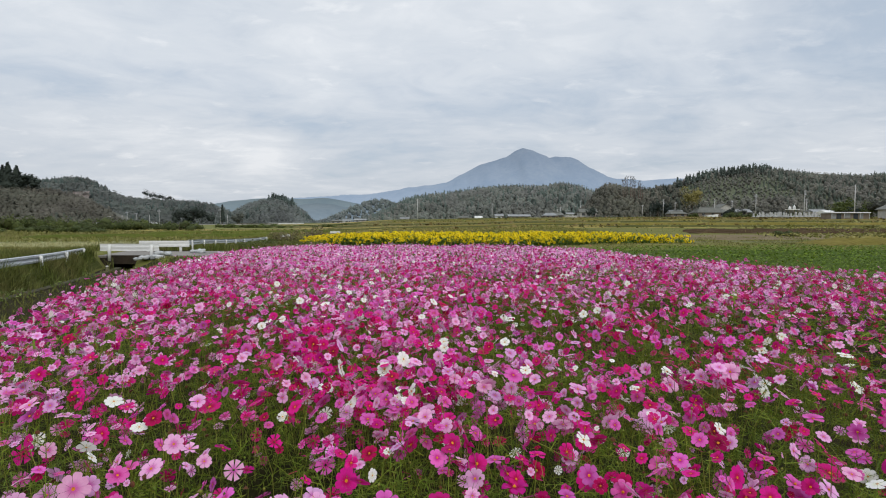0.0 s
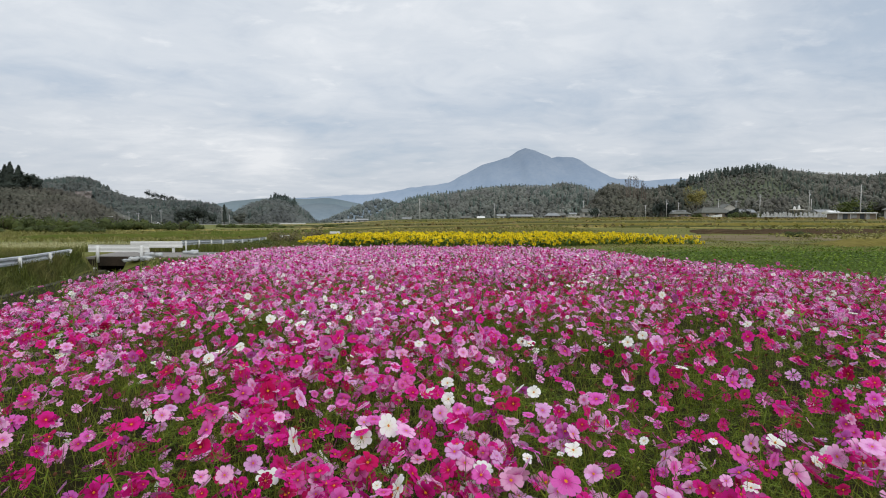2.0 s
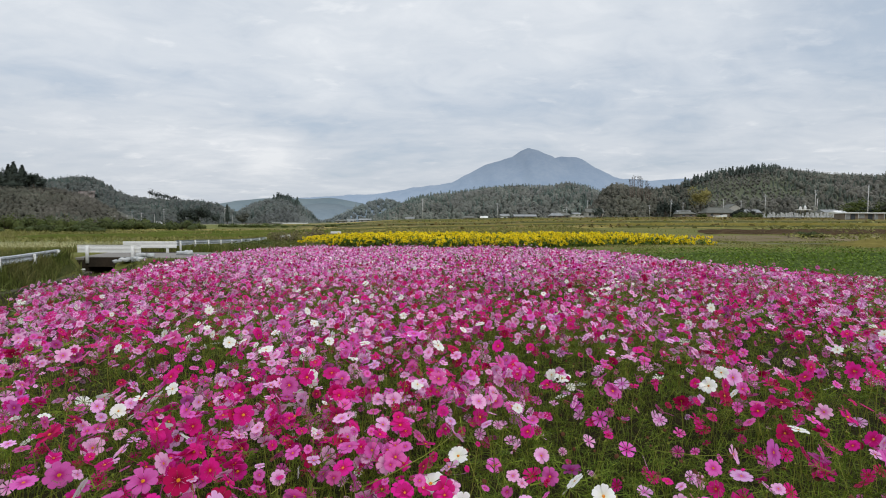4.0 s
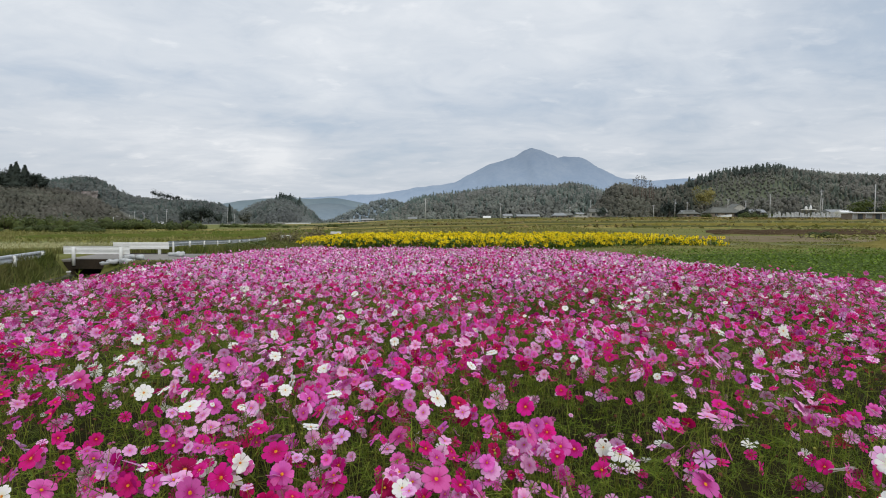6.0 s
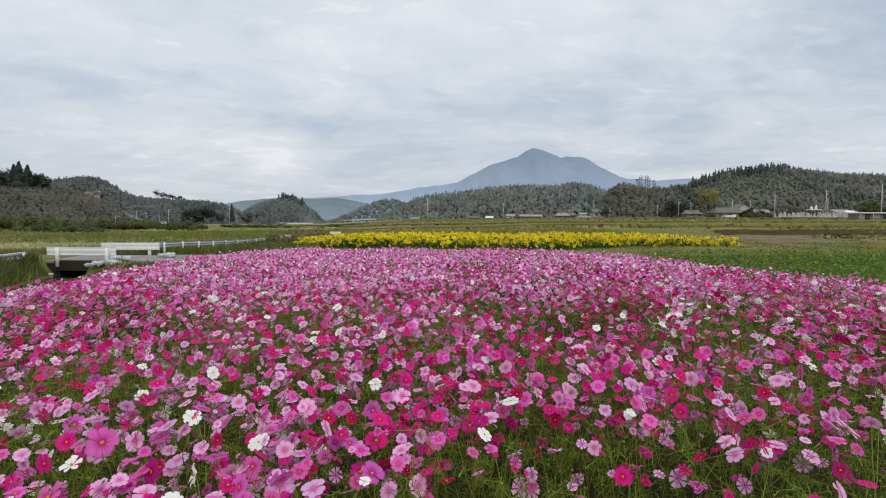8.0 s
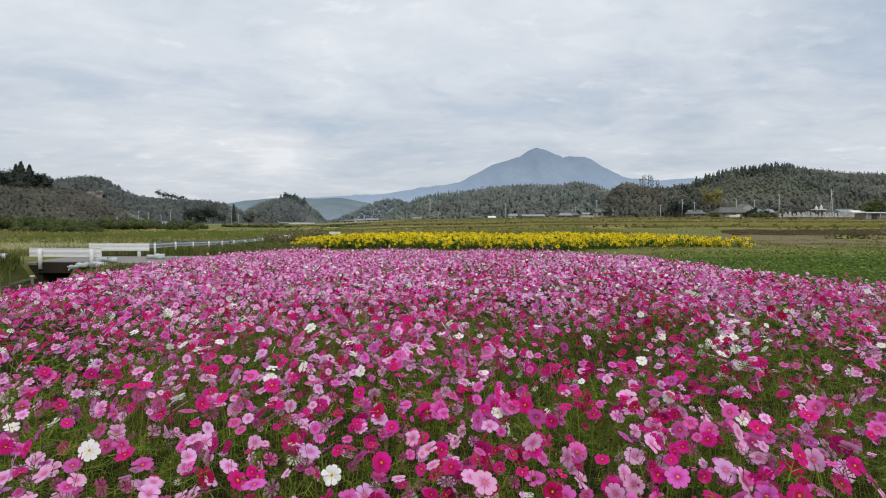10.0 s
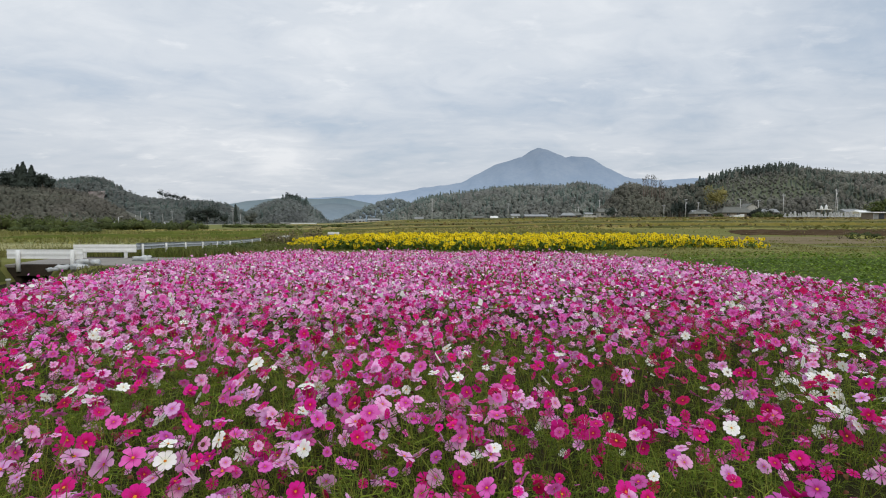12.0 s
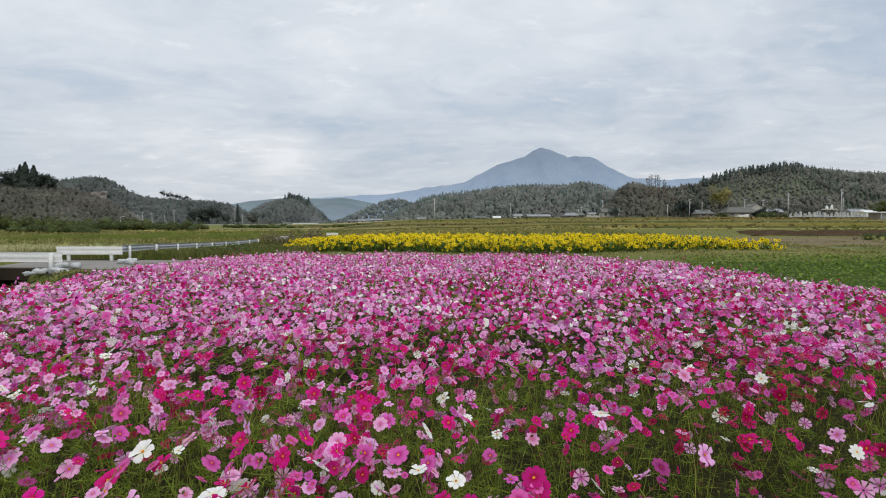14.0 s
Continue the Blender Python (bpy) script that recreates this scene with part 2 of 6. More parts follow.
def woods(name, c1, c2, c3):
    """Far crowns: a tone for each tree, soft lights and darks within it, a leafy relief."""
    def build(k, p):
        g = k.n("ShaderNodeNewGeometry")
        pos = g.outputs["Position"]
        r = g.outputs["Random Per Island"]
        col = k.mix(k.remap(r, 0.0, 1.0, 0.25, 0.75), rgb(*c1), rgb(*c2))
        col = k.mix(k.remap(k.noise(pos, 0.035, 4), 0.4, 0.6), col, rgb(*c3))
        leaf = k.noise(pos, 0.3, 5, 0.7)
        v = k.math("ADD", 0.87, k.math("MULTIPLY", leaf, 0.26))
        v = k.math("MULTIPLY", v, k.remap(k.noise(pos, 0.06, 3), 0.36, 0.64, 0.76, 1.18))
        col = k.n("ShaderNodeVectorMath", {0: col, 3: v}, op="SCALE").outputs[0]
        k.put(p.inputs["Base Color"], col)
        tr = k.n("ShaderNodeBsdfTranslucent", {0: col})
        return k.n("ShaderNodeMixShader", {0: 0.28, 1: p.outputs[0], 2: tr.outputs[0]}).outputs[0]
    return material(name, build, 0.95, 0.05)


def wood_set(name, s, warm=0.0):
    """Cedar, broadleaf, bare, trunk and brownish crowns of one wood. s lightens and negative warm blues the base colour
    for haze.
    """
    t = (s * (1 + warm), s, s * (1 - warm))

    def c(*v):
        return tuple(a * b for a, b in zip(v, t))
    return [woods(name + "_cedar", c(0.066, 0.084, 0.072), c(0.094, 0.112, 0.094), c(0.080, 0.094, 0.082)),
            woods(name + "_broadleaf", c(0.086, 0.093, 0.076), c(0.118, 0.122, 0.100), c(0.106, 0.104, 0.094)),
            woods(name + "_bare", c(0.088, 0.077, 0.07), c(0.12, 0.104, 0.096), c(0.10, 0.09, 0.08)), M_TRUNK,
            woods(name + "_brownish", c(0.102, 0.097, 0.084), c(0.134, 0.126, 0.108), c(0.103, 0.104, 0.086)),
            # crown cores: a slightly darker copy, shade between crowns put into colour
            woods(name + "_crown_core", c(0.084, 0.092, 0.077), c(0.104, 0.108, 0.091), c(0.096, 0.095, 0.084))]


M_CEDAR, M_BROAD, M_BARE, _, M_DULL, _ = wood_set("tree", 1.0)
M_REDTWIG = grainy("reddish_bare_wood", (0.25, 0.19, 0.155), (0.17, 0.13, 0.11), 0.5, 4, 0.9)
M_DARKCEDAR = woods("dark_crown", (0.058, 0.074, 0.064), (0.082, 0.098, 0.082), (0.072, 0.084, 0.070))
M_POPLAR = woods("yellowing_crown", (0.24, 0.215, 0.075), (0.31, 0.27, 0.10), (0.25, 0.22, 0.085))
M_FLOOR = grainy("wood_floor", (0.105, 0.110, 0.092), (0.135, 0.134, 0.112), 0.02, 0.2, 0.95, spec=0.04)
M_SCRUBFLOOR = grainy("scrub_floor", (0.088, 0.104, 0.066), (0.128, 0.136, 0.090), 0.03, 0.4, 0.95, spec=0.04)
M_CLIFF = grainy("pale_cliff", (0.30, 0.245, 0.23), (0.13, 0.125, 0.11), 0.16, 0.7, 0.95)
M_DRYTURF = grainy("dry_turf", (0.13, 0.11, 0.05), (0.17, 0.15, 0.06), 0.15, 2.0, 0.95, 0.6, 0.2, spec=0.04)
M_TARP = grainy("white_tarpaulin", (0.78, 0.78, 0.76), (0.68, 0.68, 0.66), 0.5, 5, 0.5)


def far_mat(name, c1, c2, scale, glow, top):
    """Distance with haze painted in: bluish base colour, and a glow stronger towards the plain."""
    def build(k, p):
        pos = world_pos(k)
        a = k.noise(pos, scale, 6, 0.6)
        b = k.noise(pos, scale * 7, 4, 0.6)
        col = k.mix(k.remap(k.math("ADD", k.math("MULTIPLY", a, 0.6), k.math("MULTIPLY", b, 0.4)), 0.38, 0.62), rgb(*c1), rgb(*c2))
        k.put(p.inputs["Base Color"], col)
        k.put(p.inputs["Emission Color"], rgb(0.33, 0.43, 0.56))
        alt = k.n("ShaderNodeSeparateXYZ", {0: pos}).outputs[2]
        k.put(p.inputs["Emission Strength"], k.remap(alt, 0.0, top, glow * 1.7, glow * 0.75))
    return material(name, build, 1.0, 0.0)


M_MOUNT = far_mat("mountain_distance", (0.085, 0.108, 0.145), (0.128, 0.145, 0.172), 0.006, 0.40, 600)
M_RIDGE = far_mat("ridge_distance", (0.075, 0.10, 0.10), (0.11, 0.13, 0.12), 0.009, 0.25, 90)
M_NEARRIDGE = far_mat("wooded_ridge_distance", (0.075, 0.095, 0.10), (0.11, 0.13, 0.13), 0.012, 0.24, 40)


# ---------- mesh helpers ----------
class Batch:
    """Gathers many pieces as arrays and makes one mesh of them."""

    def __init__(self):
        self.v, self.f, self.m, self.uv, self.count = [], [], [], [], 0

    def add(self, verts, faces, mat=0, uv=None):
        """verts (n, 3); faces (m, k); mat: index or (m,) array; uv (n, 2)."""
        verts = np.asarray(verts, float)
        faces = np.asarray(faces, int)
        self.v.append(verts)
        self.f.append(faces + self.count)
        self.m.append(np.broadcast_to(np.asarray(mat), (len(faces),)).copy())
        self.uv.append(np.zeros((len(verts), 2)) if uv is None else np.asarray(uv, float))
        self.count += len(verts)

    def spread(self, template, faces, lin, loc, mat=0, uv=None):
        """Copies of a template: lin (N, 3, 3), loc (N, 3), mat index or (N,)."""
        t = np.asarray(template, float)
        f = np.asarray(faces, int)
        n = len(loc)
        if not n:
            return
        v = np.einsum("nij,kj->nki", lin, t) + loc[:, None, :]
        ff = f[None] + (np.arange(n) * len(t))[:, None, None]
        mm = np.repeat(np.broadcast_to(np.asarray(mat), (n,)), len(f))
        u = None if uv is None else np.tile(uv, (n, 1))
        self.add(v.reshape(-1, 3), ff.reshape(-1, f.shape[1]), mm, u)

    def mesh(self, name, mats):
        me = bpy.data.meshes.new(name)
        v = np.concatenate(self.v)
        loops = np.concatenate([f.ravel() for f in self.f])
        sizes = np.concatenate([np.full(len(f), f.shape[1]) for f in self.f])
        me.vertices.add(len(v))
        me.vertices.foreach_set("co", v.ravel().astype(np.float32))
        me.loops.add(len(loops))
        me.loops.foreach_set("vertex_index", loops.astype(np.int32))
        me.polygons.add(len(sizes))
        me.polygons.foreach_set("loop_start", np.concatenate([[0], np.cumsum(sizes)[:-1]]).astype(np.int32))
        me.polygons.foreach_set("material_index", np.concatenate(self.m).astype(np.int32))
        layer = me.uv_layers.new(name="UVMap")
        layer.data.foreach_set("uv", np.concatenate(self.uv)[loops].ravel().astype(np.float32))
        for m in mats:
            me.materials.append(m)
        me.update(calc_edges=True)
        return me


def smooth(me):
    me.polygons.foreach_set("use_smooth", np.ones(len(me.polygons), bool))
    return me


def turns(yaw, tilt, spin, size):
    """Matrices (N, 3, 3): spin about own axis, tilt over, turn to yaw, scale."""
    cz, sz, cx, sx, cs, ss = np.cos(yaw), np.sin(yaw), np.cos(tilt), np.sin(tilt), np.cos(spin), np.sin(spin)
    o, i = np.zeros_like(yaw), np.ones_like(yaw)
    rz = np.stack([cz, -sz, o, sz, cz, o, o, o, i], -1).reshape(-1, 3, 3)
    rx = np.stack([i, o, o, o, cx, -sx, o, sx, cx], -1).reshape(-1, 3, 3)
    rs = np.stack([cs, -ss, o, ss, cs, o, o, o, i], -1).reshape(-1, 3, 3)
    return rz @ rx @ rs * np.asarray(size).reshape(-1, 1, 1)


def part(name, bm, mat, parent=None, label=""):
    """Links a bmesh (or a mesh) as one object, under a thing or a part."""
    if isinstance(bm, bpy.types.Mesh):
        me = bm
    else:
        me = bpy.data.meshes.new(name)
        bm.to_mesh(me)
        bm.free()
        me.materials.append(mat)
    ob = new(name, me)
    ob.parent = parent
    return tagged(ob, label)


def empty(name, m=None):
    ob = new(name)
    ob.empty_display_size = 0.2
    if m is not None:
        ob.matrix_basis = m
    return ob


def box(x0, x1, y0, y1, z0, z1, bevel=0.0, bm=None):
    own = bmesh.new()
    bmesh.ops.create_cube(own, size=1, matrix=Matrix.LocRotScale(((x0 + x1) / 2, (y0 + y1) / 2, (z0 + z1) / 2), None, (x1 - x0, y1 - y0, z1 - z0)))
    if bevel:
        bmesh.ops.bevel(own, geom=own.edges, offset=bevel, segments=2, affect="EDGES", profile=0.5)
    if bm is None:
        return own
    return join(bm, own)


def join(bm, own):
    me = bpy.data.meshes.new("tmp")
    own.to_mesh(me)
    own.free()
    bm.from_mesh(me)
    bpy.data.meshes.remove(me)
    return bm


def tube(points, radii, sides=8, bm=None):
    """A tapered tube along points, closed at both ends."""
    bm = bm or bmesh.new()
    rings = []
    pts = [Vector(p) for p in points]
    for i, p in enumerate(pts):
        way = (pts[min(i + 1, len(pts) - 1)] - pts[max(i - 1, 0)]).normalized()
        q = way.to_track_quat("Z", "Y")
        r = radii[i] if isinstance(radii, (list, tuple)) else radii
        rings.append([bm.verts.new(p + q @ Vector((r * math.cos(2 * math.pi * k / sides), r * math.sin(2 * math.pi * k / sides), 0))) for k in range(sides)])
    for a, b in zip(rings, rings[1:]):
        for k in range(sides):
            bm.faces.new((a[k], a[(k + 1) % sides], b[(k + 1) % sides], b[k])).smooth = True
    bm.faces.new(rings[0][::-1])
    bm.faces.new(rings[-1])
    return bm


def prism(outline, y0, y1, bm=None):
    """An outline in x, z pushed along y."""
    bm = bm or bmesh.new()
    a = [bm.verts.new((x, y0, z)) for x, z in outline]
    b = [bm.verts.new((x, y1, z)) for x, z in outline]
    n = len(outline)
    for k in range(n):
        bm.faces.new((a[k], a[(k + 1) % n], b[(k + 1) % n], b[k]))
    bm.faces.new(a[::-1])
    bm.faces.new(b)
    bmesh.ops.recalc_face_normals(bm, faces=bm.faces)
    return bm


# ---------- ground ----------
def step(a, b, v):
    t = np.clip((v - a) / (b - a), 0, 1)
    return t * t * (3 - 2 * t)


def lip_x(y):
    """The channel's concrete edge on the flower side."""
    return -10.7 - 0.28 * (y - 12.7) - 0.9 * step(19.0, 26.0, y)


def ground_z(x, y):
    x, y = np.asarray(x, float), np.asarray(y, float)
    ratio = x / np.maximum(y, 40.0)
    far = np.interp(ratio, [-0.6, -0.25, -0.1, 0.13, 0.5, 0.85], [0.2, 0.5, 2.9, 3.8, 4.4, 4.3])
    z = far * np.clip((y - 42) / 258, 0, 1.15)
    z = z - 0.5 * step(31, 46, y) * step(-9, -14, x) * step(110, 70, y)
    z = z + 0.15 * step(18, 26, y) * step(34, 30, y) * step(-7, -10, x)
    z = z + 0.33 * step(17, 34, y) * step(5, 14, x) * step(-0.05, 0.2, ratio)
    off = x - lip_x(y)
    cut = np.interp(off, [-2.3, -1.8, -1.45, -0.16, -0.14], [0.12, -0.55, -1.05, -1.05, 0.0]) * step(31.5, 31, y) * (off < -0.14) * (off > -2.3)
    bank = 0.12 * (off <= -2.3) * step(-5, -2.3, off) * step(31.5, 30, y)
    # worn: bank lowered to fit the camera's view into the culvert opening
    worn = 0.5 * step(1.4, 0.5, off) * (off >= -0.14) * step(19.8, 22.3, y) * step(26.4, 26.0, y)
    return z + cut + bank - worn


def patch(name, corners, mat, lift, label, category, n=24, m=10, wob=0.0, furrow=0.0):
    """A four-cornered piece of land laid on the ground: near left, near right, far right, far left."""
    a, b_, c, d = [np.array(p, float) for p in corners]
    u, v = np.meshgrid(np.linspace(0, 1, n), np.linspace(0, 1, m))
    u, v = u[..., None], v[..., None]
    P = (a * (1 - u) + b_ * u) * (1 - v) + (d * (1 - u) + c * u) * v
    w_ = wob * (0.5 * np.sin(P[..., 0] * 0.31 + lift * 90) + 0.35 * np.sin(P[..., 0] * 0.83 + 2) + 0.3 * np.sin(P[..., 0] * 1.7 + 4 * v[..., 0]))
    P[..., 1] += w_
    Z = ground_z(P[..., 0], P[..., 1]) + lift + furrow * (0.5 + 0.5 * np.sin(P[..., 1] * 3.1 + np.sin(P[..., 0] * 0.4))) * (0.6 + 0.4 * np.sin(P[..., 0] * 1.9))
    for edge in (Z[0], Z[-1], Z[:, 0], Z[:, -1]):
        edge -= lift + 0.05
    idx = np.arange(n * m).reshape(m, n)
    f = np.stack([idx[:-1, :-1], idx[:-1, 1:], idx[1:, 1:], idx[1:, :-1]], -1).reshape(-1, 4)
    b = Batch()
    b.add(np.concatenate([P, Z[..., None]], -1).reshape(-1, 3), f)
    return tagged(new(name, smooth(b.mesh(name, [mat]))), label, category, kind="structure")


gx = np.unique(np.round(np.concatenate([np.linspace(-2600, -300, 24), np.linspace(-300, -40, 36), np.linspace(-40, -24, 17), np.linspace(-24, -16, 17), np.linspace(-15.8, -8, 27), -10.7 + np.array([-2.32, -2.3, -1.8, -1.45, -0.161, -0.139]), np.linspace(-8, 40, 25), np.linspace(40, 300, 36), np.linspace(300, 2600, 24)]), 3))
gy = np.unique(np.round(np.concatenate([np.linspace(-1500, -20, 16), np.linspace(-20, 32, 66), np.linspace(32, 80, 49), np.linspace(80, 340, 40), np.linspace(340, 4600, 30)]), 3))
GX, GY = np.meshgrid(gx, gy)
GX = GX + (lip_x(np.clip(GY, -6, 31.5)) + 10.7) * step(-40, -18, GX) * step(12, -7, GX)
gi = np.arange(GX.size).reshape(GX.shape)
land = Batch()
land.add(np.stack([GX, GY, ground_z(GX, GY)], -1).reshape(-1, 3), np.stack([gi[:-1, :-1], gi[:-1, 1:], gi[1:, 1:], gi[1:, :-1]], -1).reshape(-1, 4))
tagged(new("ground", smooth(land.mesh("ground", [M_GROUND]))), "wide flat farmland of grass and fields", "ground", kind="structure")


# ---------- fields ----------
LEFT_Y, LEFT_X = [-4, 2, 5.7, 12, 15, 21, 24, 29.5], [-3.6, -4.1, -5.0, -7.5, -8.2, -9.2, -9.6, -8.8]
RIGHT_Y, RIGHT_X = [-4, 6, 11, 15, 20, 24, 26, 29.5], [9.5, 9.6, 9.4, 8.2, 7.4, 7.0, 6.2, 5.2]


def in_cosmos(x, y):
    wob = 0.25 * np.sin(y * 2.1) + 0.15 * np.sin(y * 5.3 + 1)
    return (x > np.interp(y, LEFT_Y, LEFT_X) + wob) & (x < np.interp(y, RIGHT_Y, RIGHT_X) + wob) & (y < 29.3 + 0.3 * np.sin(x * 1.7)) & (y > -4)


def canopy(x, y):
    edge = 0.13 * np.exp(-np.maximum(x - np.interp(y, LEFT_Y, LEFT_X), 0) / 0.7) + 0.1 * np.exp(-np.maximum(np.interp(y, RIGHT_Y, RIGHT_X) - x, 0) / 0.5)
    return ground_z(x, y) * (x > 4) - edge + np.interp(y, [0, 6, 14, 30], [0.98, 0.95, 0.80, 0.58]) + 0.05 * np.sin(x * 1.3 + 0.6 * y) * np.sin(y * 0.9 + 1.0)


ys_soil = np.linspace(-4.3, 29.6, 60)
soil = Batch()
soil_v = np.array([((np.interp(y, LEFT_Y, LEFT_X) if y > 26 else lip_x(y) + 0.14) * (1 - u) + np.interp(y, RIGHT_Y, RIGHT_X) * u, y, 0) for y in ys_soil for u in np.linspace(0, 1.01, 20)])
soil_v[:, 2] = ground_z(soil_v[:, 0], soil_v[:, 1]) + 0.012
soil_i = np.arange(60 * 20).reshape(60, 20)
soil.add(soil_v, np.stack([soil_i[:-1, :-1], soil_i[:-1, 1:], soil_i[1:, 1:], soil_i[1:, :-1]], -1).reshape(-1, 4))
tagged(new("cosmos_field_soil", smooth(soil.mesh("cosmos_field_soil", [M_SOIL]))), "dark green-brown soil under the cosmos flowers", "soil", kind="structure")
patch("crop_field", [(9.6, 5), (60, 5), (58, 31), (6.0, 31)], M_CROPSOIL, 0.012, "ground of a low leafy green crop", "field", 40, 20)
patch("dirt_track", [(9, 39.6), (90, 41), (90, 43), (14, 40.8)], M_TRACK, 0.02, "worn grey farm track beside the sunflowers", "track", 90, 4, 0.4)
patch("bare_field", [(19.3, 43), (120, 46), (125, 57), (24, 56)], M_DIRT, 0.03, "bare pale dirt field", "field", 120, 8, 1.2)
patch("ploughed_field", [(27.5, 57.5), (54, 58), (68, 74), (33, 71)], M_PLOUGH, 0.05, "dark brown ploughed field", "field", 120, 70, 1.2, 0.16)
patch("olive_field", [(46, 59), (130, 60), (135, 76), (58, 76)], M_OLIVE, 0.05, "olive field of rough grass", "field", 80, 8, 1.2)
strip_rng = np.random.default_rng(17)
y0 = 79.0
for i in range(15):
    d = strip_rng.uniform(8, 17)
    x0, x1 = strip_rng.uniform(-45, -10) * (1 + y0 / 200), strip_rng.uniform(90, 130) * (1 + y0 / 150)
    patch("rice_field", [(x0, y0), (x1, y0 + 4), (x1 * 1.05, y0 + d + 4), (x0 * 1.05, y0 + d)], [M_PADDY, M_STUBBLE, M_PADDY, M_OLIVE, M_STUBBLE, M_BROWNFIELD][i % 6], 0.06 + 0.01 * i, "harvested rice field of yellow-green stubble", "field", 120, 6, 1.2)
    y0 += d + strip_rng.uniform(0.5, 2.5)
patch("meadow_strip", [(-80, 41), (-21, 41), (-24, 56), (-90, 58)], M_STUBBLE, 0.02, "pale dry meadow beside the road", "meadow", 30, 8)
patch("left_meadow", [(-130, 60), (-26, 58), (-30, 76), (-140, 76)], M_GREENMEADOW, 0.03, "yellow-green meadow", "meadow", 80, 8, 1.5)
patch("left_meadow", [(-190, 130), (-30, 128), (-50, 289), (-260, 289)], M_GREENMEADOW, 0.06, "olive meadow reaching to the far road", "meadow", 30, 12)
patch("far_road", [(-235, 292), (-40, 294), (-40, 304), (-235, 302)], M_ASPHALT, 0.25, "distant pale road across the plain", "road", 30, 3)


# ---------- cosmos flowers ----------
rng = np.random.default_rng(7)


def cosmos_template(level):
    """One flower of radius 1, facing up: petals (verts, quads, uv), eye (verts, tris)."""
    v, uv, f = [], [], []
    for k in range(8):
        a = k * math.pi / 4 - math.pi / 8
        v.append((0.13 * math.cos(a), 0.13 * math.sin(a), 0.0))
        uv.append((0.5, 0.0))
    rows = {2: [(0.42, 0.165, 0.05), (0.74, 0.31, 0.095), (0.93, 0.285, 0.09), (1.03, 0.15, 0.04)], 1: [(0.70, 0.285, 0.08), (1.0, 0.15, 0.05)], 0: [(0.95, 0.28, 0.08)]}[level]
    for k in range(8):
        a = k * math.pi / 4
        drop = 0.07 * math.sin(k * 2.3) + (0.035 if k % 2 else -0.02)
        prev = (k, (k + 1) % 8)
        for r, hw, z in rows:
            n = len(v)
            for s in (-1, 1):
                x, y = r * (1 + drop * 0.6), s * hw
                v.append((x * math.cos(a) - y * math.sin(a), x * math.sin(a) + y * math.cos(a), z + drop * r + (0.03 * s if k % 2 else -0.02 * s)))
                uv.append((0.5 + s * hw, r))
            f.append((prev[0], n, n + 1, prev[1]))
            prev = (n, n + 1)
    sides = 7 if level == 2 else 5
    ev = [(0.145 * math.cos(i * 2 * math.pi / sides), 0.145 * math.sin(i * 2 * math.pi / sides), 0.03) for i in range(sides)] + [(0, 0, 0.13)]
    ef = [(i, (i + 1) % sides, sides) for i in range(sides)]
    return np.array(v), np.array(f), np.array(uv), np.array(ev), np.array(ef)


# clumps of white blossoms, bare green hollows: x, y, radius
WHITE_CLUMPS = [(2.4, 10.3, 0.45), (2.75, 11.0, 0.3), (-1.34, 14.9, 0.4), (-0.45, 14.4, 0.25), (3.6, 13.4, 0.4), (4.1, 11.8, 0.4), (-3.3, 11.3, 0.25), (8.3, 12.2, 0.5), (-2.3, 6.9, 0.3)]
HOLLOWS = [(1.15, 10.05, 0.65), (0.7, 6.2, 0.45), (2.2, 4.7, 0.4), (-0.8, 2.3, 0.36), (-1.7, 3.0, 0.35), (1.05, 4.85, 0.6), (0.75, 5.15, 0.4), (2.5, 6.4, 0.35), (0.55, 9.2, 0.3), (1.7, 8.9, 0.4), (-3.0, 9.3, 0.4), (0.9, 13.0, 0.4), (1.4, 3.85, 0.38), (-2.34, 5.54, 0.28), (-1.85, 4.0, 0.28), (1.25, 5.45, 0.4), (-2.0, 6.0, 0.28), (-1.63, 11.7, 0.34), (-0.81, 11.8, 0.26), (0.51, 10.4, 0.28), (1.5, 10.5, 0.4), (2.2, 11.03, 0.34), (2.41, 6.2, 0.3), (0.4, 7.05, 0.22)]
# single white blossoms that stand out
WHITE_STARS = [(-0.67, 5.61), (-0.83, 5.15), (-1.58, 5.04), (-1.66, 4.87), (1.35, 4.93), (1.57, 5.22), (-0.93, 5.64), (-1.68, 6.03), (-1.34, 5.85), (-1.43, 6.55), (-0.21, 5.09), (0.01, 3.88), (0.41, 3.99), (-0.86, 5.29), (-0.66, 6.03), (-0.94, 6.09), (-1.6, 4.91), (0.52, 3.21), (-0.67, 3.33), (-1.66, 4.69), (-1.43, 6.32), (-1.59, 6.06), (-0.95, 6.27), (-0.5, 7.51), (0.1, 6.77), (-0.11, 5.99), (-0.65, 8.92), (-1.93, 9.68), (-0.15, 9.99), (-1.24, 8.93), (1.25, 9.15), (-1.44, 9.22), (0.58, 2.09), (-1.46, 2.07), (-0.14, 10.41), (-1.43, 9.19), (-1.5, 8.27), (-0.0, 9.92), (0.54, 9.94)]


def soft_noise(x, y, s, seed):
    """Smooth bumps over the plan, about -1 to 1."""
    r = np.random.default_rng(seed)
    out = np.zeros_like(x)
    for _ in range(7):
        a, ph, k = r.uniform(0, 2 * math.pi), r.uniform(0, 2 * math.pi), s * r.uniform(0.6, 1.8)
        out += np.sin(k * (x * math.cos(a) + y * math.sin(a)) + ph)
    return out / 3.0


